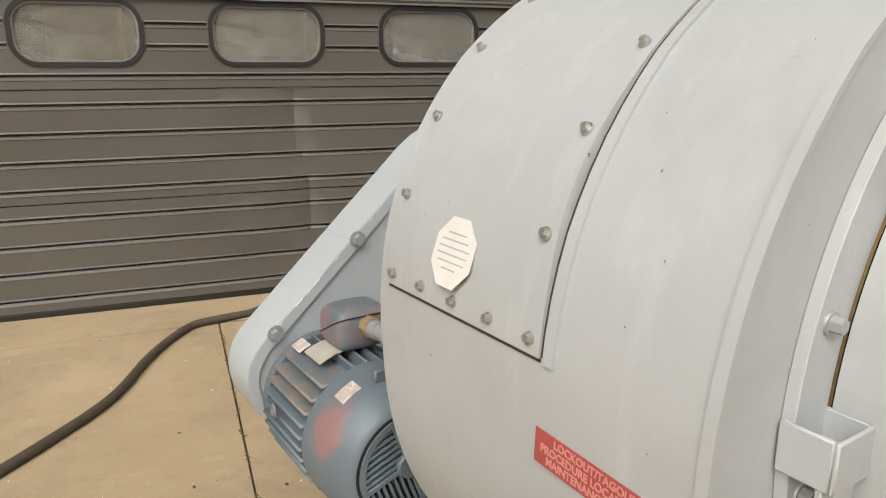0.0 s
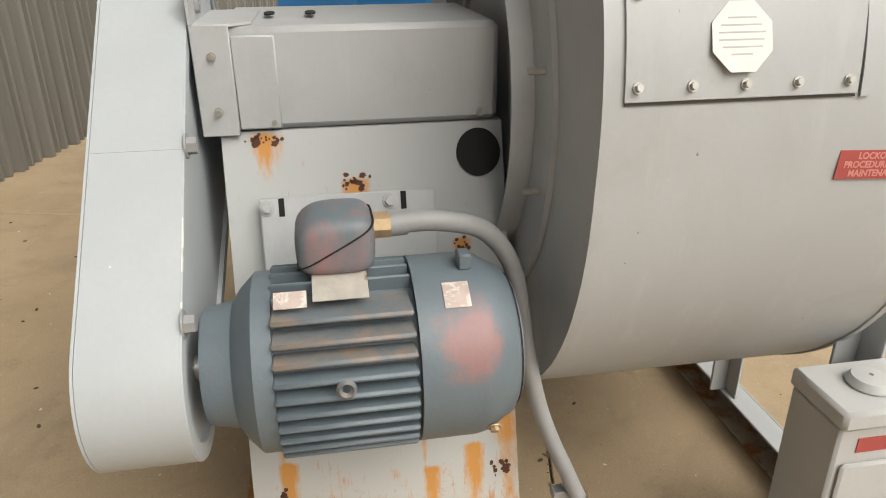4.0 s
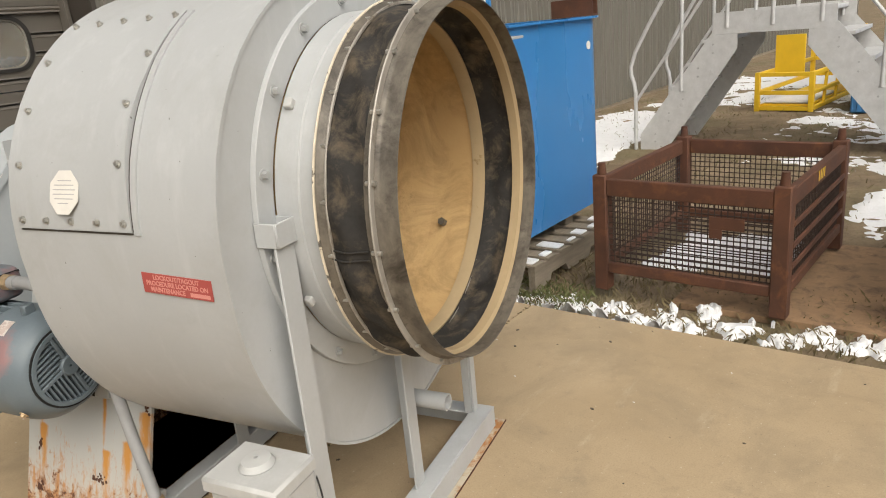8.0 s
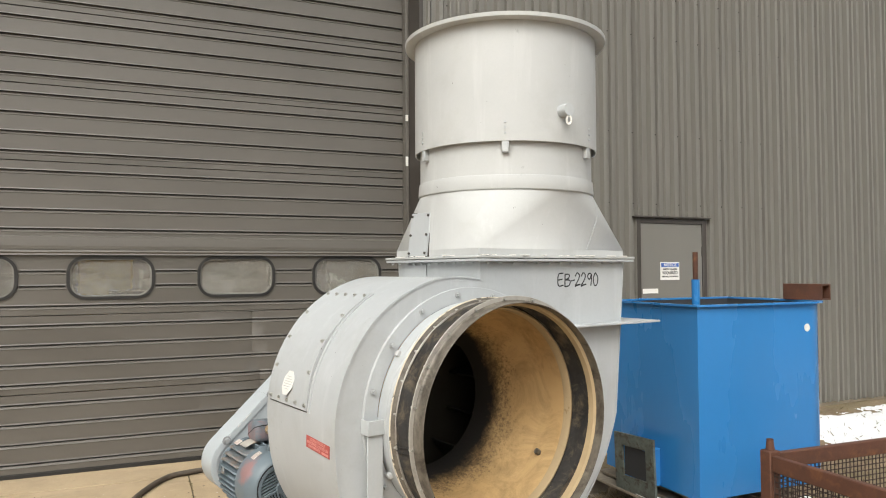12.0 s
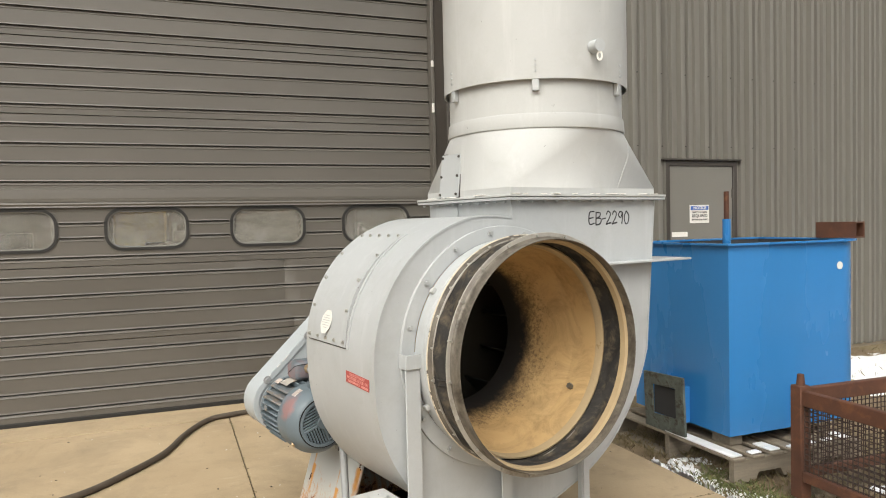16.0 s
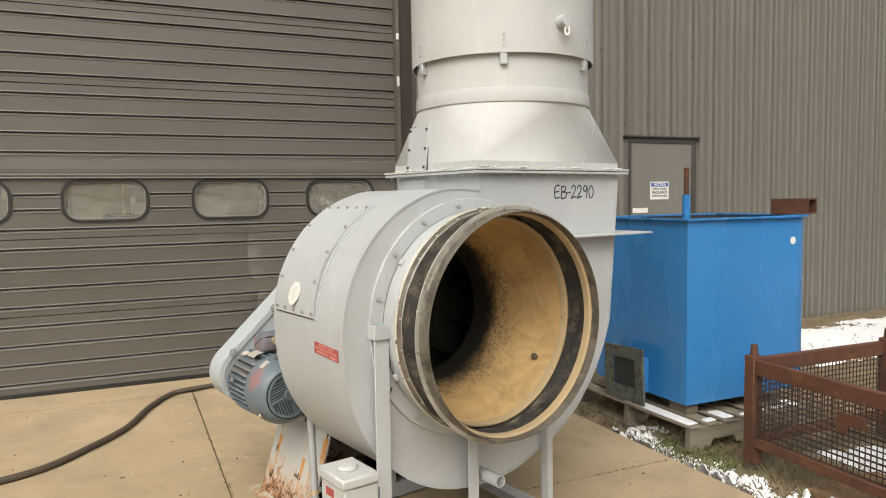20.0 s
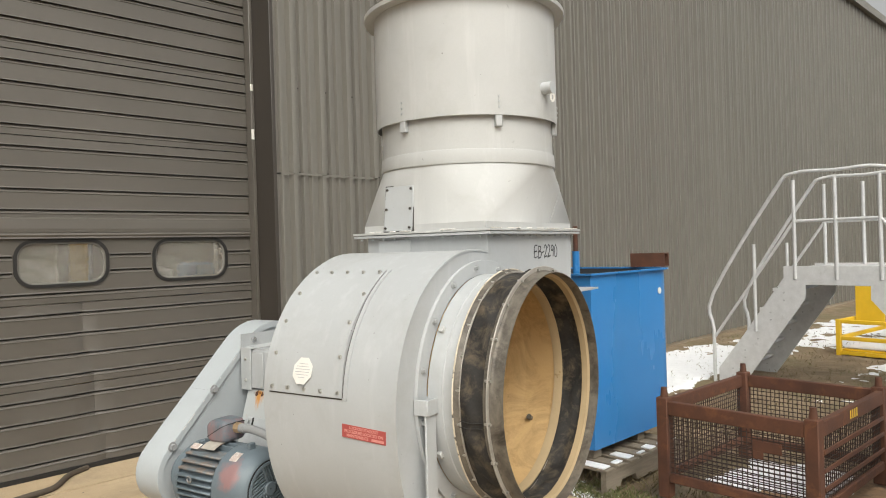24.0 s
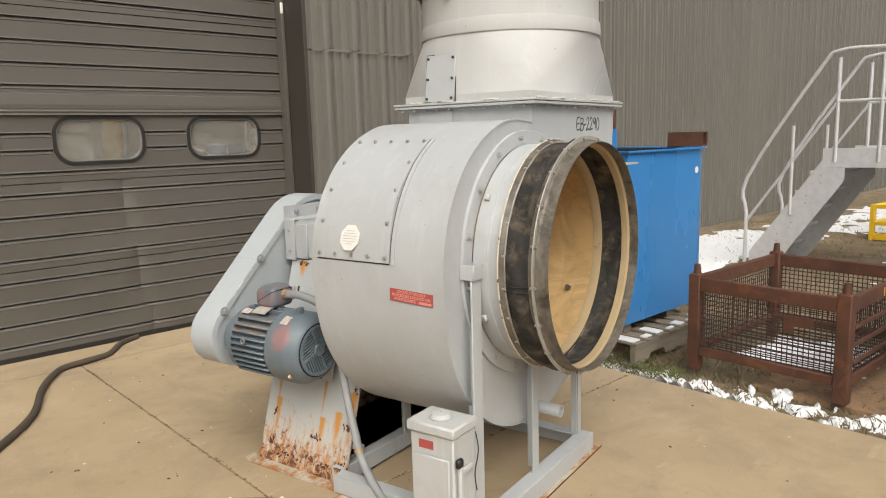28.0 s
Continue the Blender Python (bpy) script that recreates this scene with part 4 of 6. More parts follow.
def shell_strip(d0, d1, y0, y1, e, n=14):
    """A thin strip lying on the curved shell."""
    bm = bmesh.new()
    rows = []
    for k in range(n + 1):
        d = d0 + (d1 - d0) * k / n
        c, s = math.cos(radians(d)), math.sin(radians(d))
        rows.append([bm.verts.new((CX + r * c, y, CZ + r * s)) for y, r in ((y0, pr(d) - 0.001), (y0, pr(d) + e), (y1, pr(d) + e), (y1, pr(d) - 0.001))])
    for a, b in zip(rows, rows[1:]):
        for j in range(4):
            bm.faces.new((a[j], a[(j + 1) % 4], b[(j + 1) % 4], b[j]))
    bm.faces.new(rows[0]), bm.faces.new(rows[-1])
    return bm


part("panel_frame", shell_strip(121.5, 169, 0.197, 0.215, 0.004), PAINT, fan, "narrow welded strip along the panel")
# dark strips on the shell draw the panel's shadow lines
part("panel_edge_shade", shell_strip(121.7, 168.4, 0.2165, 0.2215, 0.0012), JAMB, fan, "dark strip painted as the shadow line along the panel")
part("panel_edge_shade", shell_strip(168.6, 168.95, 0.223, 0.625, 0.0012, 2), JAMB, fan, "dark strip painted as the shadow line under the panel")
pb = None
spots = [(d, y) for y in (0.242, 0.606) for d in (123.2, 134, 145, 156, 166.8)] + [(d, y) for d in (123.2, 166.8) for y in (0.333, 0.424, 0.515)]
for d, y in spots:
    c, s = math.cos(radians(d)), math.sin(radians(d))
    rr = pr(d) + 0.004 + (0.012 * math.exp(-((d - 150) / 10) ** 2) if y < 0.33 else 0)
    m = frame_to((CX + rr * c, y, CZ + rr * s), (CX + (rr + 1) * c, y, CZ + (rr + 1) * s))
    if pb is None:
        pb = part("panel_bolt", hexbolt(0.0062, 0.008), STEEL, panel, m=m)
    else:
        again(pb, m)
d = 161.2
c, s = math.cos(radians(d)), math.sin(radians(d))
rr = pr(d) + 0.0075
oct_m = Matrix.Translation((CX + rr * c, 0.437, CZ + rr * s)) @ Matrix.Rotation(radians(180 - d), 4, "Y") @ Matrix.Rotation(radians(-90), 4, "Y")
ob8 = bmesh.new()
bmesh.ops.create_cone(ob8, cap_ends=True, segments=8, radius1=0.055, radius2=0.055, depth=0.0012, matrix=Matrix.Rotation(radians(22.5), 4, "Z"))
octo = part("octagon_label", ob8, WHITE, panel, "weathered white octagonal label", oct_m)
for k in range(6):
    w = (0.024, 0.036, 0.04, 0.04, 0.034, 0.02)[k]
    part("print_line", box((0.026 - 0.0105 * k, -w + 0.003 * (k % 2), 0.0006), (0.0285 - 0.0105 * k, w, 0.0009)), INKGREY, octo)

# red label
d = 178.5
rr = spiral(d) + 0.0015
red_m = Matrix.Translation((CX - rr, 0.118, 0.974)) @ Matrix.Rotation(radians(2.5), 4, "X") @ Matrix.Rotation(radians(-90), 4, "Z") @ Matrix.Rotation(radians(90), 4, "X")
label = part("lockout_label", box((-0.108, -0.024, -0.0008), (0.108, 0.024, 0.0008)), RED, fan, "faded red sticker with pale lettering", red_m)
for k, tx in enumerate(("LOCKOUT/TAGOUT", "PROCEDURE LOCATED ON", "MAINTENANCE")):
    lettering(tx, 0.0155, REDTEXT, Matrix.Translation((-0.03 if k == 2 else 0, 0.0145 - 0.0145 * k, 0.0012)), parent=label, thick=0.0004, depth=0.0003)
part("print_line", box((0.04, -0.0195, 0.0008), (0.10, -0.0105, 0.0014)), REDTEXT, label)

# frame and legs
part("front_rail", box((-0.62, -0.165, 0.007), (0.415, -0.158, 0.09), 0.002), PAINT, fan, "front channel of the base frame")
part("front_rail_flange", box((-0.62, -0.158, 0.082), (0.415, -0.085, 0.09), 0.002), PAINT, fan)
part("base_plate", box((-0.655, -0.188, 0.0), (0.468, -0.085, 0.006), 0.001), WORN_PLATE, fan, "worn cream base plate with a rusty edge")
part("base_strip", box((-0.665, -0.084, 0.0), (-0.60, 0.659, 0.007), 0.001), WORN_PLATE, fan, "worn cream base strip")
part("rust_edge", box((-0.655, -0.1905, 0.0), (0.468, -0.1885, 0.007), 0.0005), RUST, fan, "thin rusty edge")
part("side_rail", box((-0.60, -0.085, 0.0075), (-0.592, 0.70, 0.085), 0.002), PAINT, fan)
part("side_rail_flange", box((-0.592, -0.085, 0.077), (-0.53, 0.698, 0.085), 0.002), PAINT, fan)
part("side_rail", box((0.407, -0.085, 0.004), (0.415, 0.80, 0.09), 0.002), PAINT, fan)
part("side_rail_flange", box((0.345, -0.085, 0.082), (0.407, 0.80, 0.09), 0.002), PAINT, fan)
part("cross_rail", box((-0.545, 0.70, 0.004), (0.405, 0.708, 0.085), 0.002), PAINT, fan)
part("cross_rail_flange", box((-0.53, 0.708, 0.077), (0.405, 0.77, 0.085), 0.002), PAINT, fan)
part("foot_plate", box((-0.590, 0.66, 0.0), (-0.47, 1.370, 0.01), 0.002), WORN_PLATE, fan, "rust-streaked foot plate")
part("foot_plate", box((-0.469, 1.25, 0.0), (0.50, 1.370, 0.01), 0.002), WORN_PLATE, fan)


def angle_leg(x, y, z0, z1, w=0.062, flip=1):
    bm = box((x - w / 2, y - 0.004, z0), (x + w / 2, y + 0.004, z1), 0.0015)
    add_box(bm, (x + flip * (w / 2) - 0.004, y + 0.0045, z0), (x + flip * (w / 2) + 0.004, y + w, z1), 0.0015)
    return bm


leg = part("leg", angle_leg(-0.548, -0.093, 0.006, 1.06, 0.066), PAINT, fan, "front angle-steel leg")
for lo, hi in (((-0.584, -0.110, 1.035), (-0.512, -0.104, 1.092)), ((-0.584, -0.104, 1.035), (-0.578, -0.043, 1.092)), ((-0.518, -0.104, 1.035), (-0.512, -0.043, 1.092)), ((-0.578, -0.049, 1.035), (-0.518, -0.043, 1.092))):
    part("leg_socket", box(lo, hi, 0.002), PAINT, fan)
part("leg", angle_leg(-0.10, -0.105, 0.09, 0.60, 0.055), PAINT, fan, "middle angle-steel leg")
part("leg", angle_leg(0.366, -0.105, 0.09, 0.66, 0.036, -1), PAINT, fan, "angle-steel leg")
part("leg", angle_leg(-0.05, 0.70, 0.085, 0.42, 0.06), PAINT, fan)
part("leg", angle_leg(0.41, 0.71, 0.085, 0.55, 0.06, -1), PAINT, fan)
part("drain_pipe", ring_between([(0.027 * math.cos(k * math.pi / 10), 0.027 * math.sin(k * math.pi / 10)) for k in range(20)], [(0.022 * math.cos(k * math.pi / 10), 0.022 * math.sin(k * math.pi / 10)) for k in range(20)], -0.20, 0.06), PAINT, fan, "open drain pipe stub", Matrix.Translation((-0.022, 0, 0.357)))

# bearing pedestal with sloping sides
ped = [(-0.535, 0.010), (0.50, 0.010), (0.25, 0.965), (-0.230, 0.965)]
part("pedestal", ring_between(ped, [(-0.525, 0.010), (0.49, 0.010), (0.24, 0.957), (-0.222, 0.957)], 0.695, 1.305), PEDESTAL, fan, "tapered pedestal with rust scabs and streaks")
part("pedestal_end", prism(inset(ped, 0.004), 1.296, 1.303), PEDESTAL, fan)
part("shaft_cover", box((-0.235, 0.705, 0.968), (0.20, 1.30, 1.165), 0.012), PAINT, fan, "sheet-metal shaft cover over the bearings")
part("cover_bracket", box((-0.243, 1.175, 0.972), (-0.2355, 1.262, 1.150), 0.003), PAINT, fan, "raised side plate of the cover")
side = part("cover_bracket", box((-0.248, 1.262, 0.962), (-0.240, 1.338, 1.172), 0.002), PAINT, fan, "bolted side bracket")
top = part("cover_bracket", prism([(-0.245, 1.166), (0.06, 1.166), (0.06, 1.232), (-0.245, 1.236)], 1.332, 1.338), PAINT, fan, "upstanding bolted top bracket")
lid = prism([(-0.245, -1.337), (-0.245, -1.27), (-0.20, -1.22), (0.06, -1.22), (0.06, -1.337)], 1.1662, 1.1715)
bmesh.ops.transform(lid, matrix=Matrix.Rotation(radians(90), 4, "X"), verts=lid.verts)
part("cover_plate", lid, PAINT, fan, "clipped top plate")
for z in (1.010, 1.115):
    again(pb, Matrix.Translation((-0.2485, 1.30, z)) @ Matrix.Rotation(radians(-90), 4, "Y"), side)
for x in (-0.165, -0.015):
    again(pb, Matrix.Translation((x, 1.3315, 1.205)) @ FRONTFACE, top)
for y in (1.12, 1.21):
    part("slot", prism([(0.035 * math.cos(k * math.pi / 8) - 0.07, 0.012 * math.sin(k * math.pi / 8)) for k in range(16)], 0, 0.003), DARKVOID, fan, "", Matrix.Translation((0, y - 0.02, 1.172)) @ Matrix.Rotation(radians(90), 4, "X"))
for y in (0.745, 1.19):
    again(pb, Matrix.Translation((-0.236, y, 0.985)) @ Matrix.Rotation(radians(-90), 4, "Y"), fan)
slope = math.atan2(0.305, 0.955)
# solid black disc on the plate: the hole's shade is only coloured
hb = bmesh.new()
bmesh.ops.create_cone(hb, cap_ends=True, segments=32, radius1=0.050, radius2=0.050, depth=0.002)
part("access_hole", hb, DARKVOID, fan, "black disc painted as the shade of a round hole", Matrix.Translation((-0.2525, 0.752, 0.905)) @ Matrix.Rotation(slope, 4, "Y") @ Matrix.Rotation(radians(-90), 4, "Y"))


def scab_blob(seed, sx, sz):
    rnd = random.Random(seed)
    bm = bmesh.new()
    vs = [bm.verts.new((sx * (0.7 + 0.5 * rnd.random()) * math.cos(a), sz * (0.7 + 0.6 * rnd.random()) * math.sin(a), 0.0012)) for a in (2 * math.pi * k / 22 for k in range(22))]
    bm.faces.new(vs)
    r = bmesh.ops.extrude_face_region(bm, geom=bm.faces[:])
    bmesh.ops.translate(bm, verts=[v for v in r["geom"] if isinstance(v, bmesh.types.BMVert)], vec=(0, 0, -0.0012))
    return bm


def on_slope(y, z):
    return Matrix.Translation((-0.535 + 0.3194 * (z - 0.010), y, z)) @ Matrix.Rotation(slope, 4, "Y") @ Matrix.Rotation(radians(-90), 4, "Y")


scabs = random.Random(11)
for y, z, n_, wide in ((1.215, 0.950, 9, 0.036), (1.03, 0.855, 10, 0.034), (0.935, 0.75, 3, 0.008), (0.80, 0.725, 5, 0.012), (1.24, 0.24, 6, 0.010), (1.235, 0.10, 8, 0.012), (0.74, 0.08, 14, 0.04), (0.73, 0.25, 9, 0.018), (0.93, 0.17, 9, 0.02), (0.85, 0.06, 12, 0.05), (1.10, 0.05, 12, 0.08), (0.715, 0.42, 6, 0.008)):
    for i in range(2 * n_):
        sz_ = scabs.uniform(0.0018, 0.0062)
        part("rust_scab", scab_blob(i, sz_, sz_ * scabs.uniform(0.6, 1.3)), RUST, fan, "", on_slope(y + scabs.gauss(0, wide * 0.7), z + scabs.gauss(0, 0.008)))

part("rear_ring", lathe([(REAR, 0.33), (REAR + 0.012, 0.33), (REAR + 0.012, 0.47), (REAR, 0.47)], 64, (CX, 0.99)), PAINT, fan, "bolted rear ring plate")
part("rear_band", lathe([(REAR + 0.012, 0.36), (REAR + 0.012, 0.368), (REAR + 0.06, 0.368), (REAR + 0.06, 0.36)], 64, (CX, 0.99)), PAINT, fan)
for k in range(12):
    a = 2 * math.pi * (k + 0.5) / 12
    part("rear_stud", rod((CX + 0.43 * math.cos(a), REAR + 0.012, 0.99 + 0.43 * math.sin(a)), (CX + 0.43 * math.cos(a), REAR + 0.045, 0.99 + 0.43 * math.sin(a)), 0.007, 6), STEEL, fan)

# ---- exhaust duct on the fan ----
duct = thing("exhaust_duct", "grey square-to-round transition and round duct on the fan outlet", "duct", pose(2.05, 1.34, 0, 0, 0, 12.5))
DX, DY, DR = 0.437, 0.302, 0.417
BX, BY0, BY1, ZF = 0.904, -0.036, 0.612, 1.640
part("lower_flange", box((-0.035, BY0 - 0.035, ZF), (BX + 0.04, BY1 + 0.04, ZF + 0.012), 0.002), PAINT, duct, "bolted lower flange")
part("upper_flange", box((-0.038, BY0 - 0.038, ZF + 0.0145), (BX + 0.043, BY1 + 0.043, ZF + 0.025), 0.002), PAINT_LIGHT, duct, "upper flange with chipped white edge")
for lo, hi in (((0.0, BY0, ZF + 0.0255), (BX, BY0 + 0.006, ZF + 0.058)), ((0.0, BY1 - 0.006, ZF + 0.0255), (BX, BY1, ZF + 0.058)), ((0.0, BY0 + 0.006, ZF + 0.0255), (0.006, BY1 - 0.006, ZF + 0.058)), ((BX - 0.006, BY0 + 0.006, ZF + 0.0255), (BX, BY1 - 0.006, ZF + 0.058))):
    part("skirt", box(lo, hi, 0.001), PAINT_LIGHT, duct)
bm = bmesh.new()
seg = 96
ring0, ring1 = [], []
for k in range(seg):
    a = 2 * math.pi * (k + 0.5) / seg
    ring1.append(bm.verts.new((DX + DR * math.cos(a), DY + DR * math.sin(a), 1.96)))
corners = [(BX, BY1), (0, BY1), (0, BY0), (BX, BY0)]
q = seg // 4
cv = [bm.verts.new((x, y, 1.695)) for x, y in corners]
for s in range(4):
    # each side: a flat triangle from the edge to the ring, and a cone from the corner
    i0 = (s * q) % seg
    for k in range(q - 1):
        bm.faces.new((cv[s], ring1[(i0 + k) % seg], ring1[(i0 + k + 1) % seg]))
    bm.faces.new((cv[s], ring1[(i0 + q - 1) % seg], ring1[(i0 + q) % seg]))
    bm.faces.new((cv[s], ring1[(i0 + q) % seg], cv[(s + 1) % 4]))
trans = part("transition", bm, PAINT_LIGHT, duct, "folded square-to-round transition with weld seams", angle=9)
trans.modifiers.new("thick", "SOLIDIFY").thickness = 0.004


def upright(profile, seg=96):
    """A turned piece round the duct's upright axis, from a profile of (z, radius)."""
    bm = lathe(profile, seg)
    bmesh.ops.transform(bm, matrix=Matrix.Translation((DX, DY, 0)) @ Matrix.Rotation(radians(90), 4, "X"), verts=bm.verts)
    return bm


part("duct_band", upright([(1.956, DR - 0.004), (1.956, DR + 0.008), (1.962, DR + 0.010), (2.008, DR + 0.007), (2.018, DR + 0.005), (2.02, DR - 0.004)]), PAINT_LIGHT, duct, "raised band round the duct")
part("round_duct", upright([(2.018, DR), (2.30, DR), (2.30, DR - 0.005), (2.018, DR - 0.005)]), PAINT_LIGHT, duct)
part("outer_sleeve", upright([(2.162, 0.436), (2.162, 0.442), (2.690, 0.442), (2.690, 0.436)]), PAINT_LIGHT, duct, "wider outer sleeve with a drip edge")
part("sleeve_rim", upright([(2.690, 0.434), (2.693, 0.488), (2.710, 0.490), (2.712, 0.434)]), PAINT_LIGHT, duct, "flared top flange")


def on_transition(x, f):
    """A point of the transition's front at a height share f."""
    rx = BX + (x - BX) / f if f > 0.02 else -1
    if rx < DX:
        return (x, BY0 + (DY - DR - BY0) * f, 1.695 + 0.265 * f)
    return (x, BY0 + (DY - math.sqrt(max(0, DR**2 - (rx - DX) ** 2)) - BY0) * f, 1.695 + 0.265 * f)


part("weld_seam", sweep([on_transition(0.645 + 0.05 * k / 8, k / 8) for k in range(9)], 0.0022, 6, 2), PAINT, duct, "thin weld seam")
for deg in (-190.5, -130.5, -70.5, -10.5, 49.5, 109.5):
    a = radians(deg)
    mt = Matrix.Translation((DX + 0.428 * math.cos(a), DY + 0.428 * math.sin(a), 0)) @ Matrix.Rotation(a, 4, "Z")
    tab = part("support_tab", box((-0.012, -0.016, 2.112), (0.012, 0.016, 2.168), 0.003), PAINT, duct, "", mt)
    for z in (2.196, 2.220, 2.244):
        part("rivet", rod((0.013, 0, z), (0.019, 0, z), 0.005, 8), PAINT, tab)
la = radians(-96)
lm = Matrix.Translation((DX + 0.442 * math.cos(la), DY + 0.442 * math.sin(la), 2.30)) @ Matrix.Rotation(la, 4, "Z")
plug = part("test_port", rod((0, 0, 0), (0.05, 0, 0), 0.028, 20), PAINT, duct, "capped test port with a hanging white tag", lm)
tagm = Matrix.Translation((0.046, 0.0, -0.045))
part("tag", ring_between([(0.014 * math.cos(k * math.pi / 8), 0.022 * math.sin(k * math.pi / 8)) for k in range(16)], [(0.007 * math.cos(k * math.pi / 8), 0.012 * math.sin(k * math.pi / 8)) for k in range(16)], -0.0015, 0.0015), WHITE, plug, "white plastic tag", tagm @ Matrix.Rotation(radians(70), 4, "Z"))
# small hatch on the sloping left face
hatch = part("hatch", box((-0.016, -0.078, 0), (-0.002, 0.078, 0.205), 0.002), PAINT, duct, "small bolted inspection hatch", Matrix.Translation((0.003, 0.415, ZF + 0.028)) @ Matrix.Rotation(radians(7), 4, "Y"))
part("hatch_gap", box((-0.010, -0.083, -0.004), (-0.0015, 0.083, 0.210), 0.001), JAMB, hatch, "dark gap round the hatch")
for y in (-0.066, 0.066):
    for z in (0.014, 0.10, 0.190):
        part("screw", rod((-0.016, y, z), (-0.022, y, z), 0.006, 8), JAMB, hatch)
part("lower_hatch", box((-0.006, 0.35, 1.555), (-0.0005, 0.53, 1.630), 0.002), PAINT, duct)
flk = None
fr = random.Random(3)
for k in range(34):
    on_left = k % 3 == 0
    fm = Matrix.Translation((-0.034 if on_left else fr.uniform(-0.03, BX), fr.uniform(BY0, BY1) if on_left else BY0 - 0.034, ZF + 0.0265)) @ Matrix.Rotation(fr.uniform(0, 6), 4, "Z") @ Matrix.Diagonal((fr.uniform(0.5, 2.2), fr.uniform(0.5, 1.2), 1, 1))
    flk = again(flk, fm) if flk else part("paint_flake", box((-0.009, -0.006, -0.001), (0.009, 0.006, 0.003), 0.001), WHITE, duct, "white chipped flake", fm)
fb = part("flange_bolt", hexbolt(0.007, 0.008, False), PAINT, duct, m=Matrix.Translation((0.03, BY0 - 0.02, ZF)) @ Matrix.Rotation(math.pi, 4, "X"))
for k in range(1, 13):
    again(fb, Matrix.Translation((0.03 + 0.0705 * k, BY0 - 0.02, ZF)) @ Matrix.Rotation(math.pi, 4, "X"))
for k in range(11):
    again(fb, Matrix.Translation((-0.02, BY0 + 0.02 + 0.063 * k, ZF)) @ Matrix.Rotation(math.pi, 4, "X"))


def stroke(points, x, z, h):
    """A marker stroke on the fan's front, from points in a unit box."""
    bm = sweep([(x + px * h * 0.62, FRONT - 0.0004, z + pz * h + 0.06 * h * px) for px, pz in points], 0.0036, 6, 5)
    for v in bm.verts:
        v.co.y = FRONT - 0.0004 + (v.co.y - FRONT) * 0.2
    return bm


MARKS = {
    "E": [[(0.9, 0.95), (0.1, 0.9), (0.05, 0.1), (0.9, 0.08)], [(0.05, 0.5), (0.75, 0.52)]],
    "B": [[(0.1, 0.0), (0.15, 0.95)], [(0.1, 0.92), (0.8, 0.85), (0.75, 0.6), (0.2, 0.5)], [(0.2, 0.5), (0.95, 0.4), (0.8, 0.05), (0.05, 0.0)]],
    "-": [[(0.1, 0.42), (0.75, 0.46)]],
    "2": [[(0.1, 0.75), (0.4, 1.0), (0.8, 0.8), (0.6, 0.45), (0.05, 0.05), (0.4, 0.08), (0.95, 0.1)]],
    "9": [[(0.85, 0.85), (0.4, 0.95), (0.15, 0.7), (0.5, 0.5), (0.85, 0.85), (0.8, 0.4), (0.7, 0.0)]],
    "0": [[(0.5, 1.0), (0.12, 0.6), (0.3, 0.05), (0.75, 0.1), (0.92, 0.6), (0.5, 1.0)]],
}
pen = 0.470
for ch in "EB-2290":
    for line in MARKS[ch]:
        part("handwriting", stroke(line, pen, 1.572, 0.064), BLACKINK, fan, "black marker stroke")
    pen += 0.029 if ch == "-" else 0.0415


# ---- belt guard ----
guard = thing("belt_guard", "sloping blue-grey sheet-steel belt guard with rounded ends", "belt guard", FAN)
B0, R0, B1, R1 = (-0.585, 0.648), 0.150, (-0.01, 1.005), 0.275


def hull(c0, r0, c1, r1, n=18):
    d = Vector(c1) - Vector(c0)
    base, off = math.atan2(d.y, d.x), math.acos((r0 - r1) / d.length)
    pts = [(c1[0] + r1 * math.cos(base - off + 2 * off * k / n), c1[1] + r1 * math.sin(base - off + 2 * off * k / n)) for k in range(n + 1)]
    pts += [(c0[0] + r0 * math.cos(base + off + (2 * math.pi - 2 * off) * k / n), c0[1] + r0 * math.sin(base + off + (2 * math.pi - 2 * off) * k / n)) for k in range(n + 1)]
    return pts


outer = hull(B0, R0, B1, R1)
part("band", ring_between(outer, hull(B0, R0 - 0.004, B1, R1 - 0.004), 1.345, 1.505), GUARD, guard, "wide folded band of the guard", angle=30)
part("inner_face", prism(hull(B0, R0 - 0.02, B1, R1 - 0.02), 1.352, 1.357), GUARD, guard, "flat inner face", angle=30)
part("face_lip", ring_between(hull(B0, R0 - 0.002, B1, R1 - 0.002), hull(B0, R0 - 0.03, B1, R1 - 0.03), 1.342, 1.353), GUARD, guard, "", angle=30)
part("outer_face", prism(outer, 1.506, 1.511), GUARD, guard, "", angle=30)
nrm = Vector((-0.714, 0.70))
for c, r, tpos in ((-0.653, 0.775, 0), (-0.414, 0.991, 0), (-0.165, 1.200, 0)):
    part("guard_bolt", hexbolt(0.016, 0.018), HOSE_GREY, guard, "large weathered bolt", Matrix.Translation((c, 1.342, r)) @ FRONTFACE)
sd = (Vector(B1) - Vector(B0)).normalized()
sm = Vector(B0) + 0.46 * (Vector(B1) - Vector(B0)) + (R0 + 0.46 * (R1 - R0) + 0.001) * Vector((-sd.y, sd.x))
part("band_seam", rod((sm.x, 1.346, sm.y), (sm.x, 1.504, sm.y), 0.0028, 6), JAMB, guard, "dark lap seam")

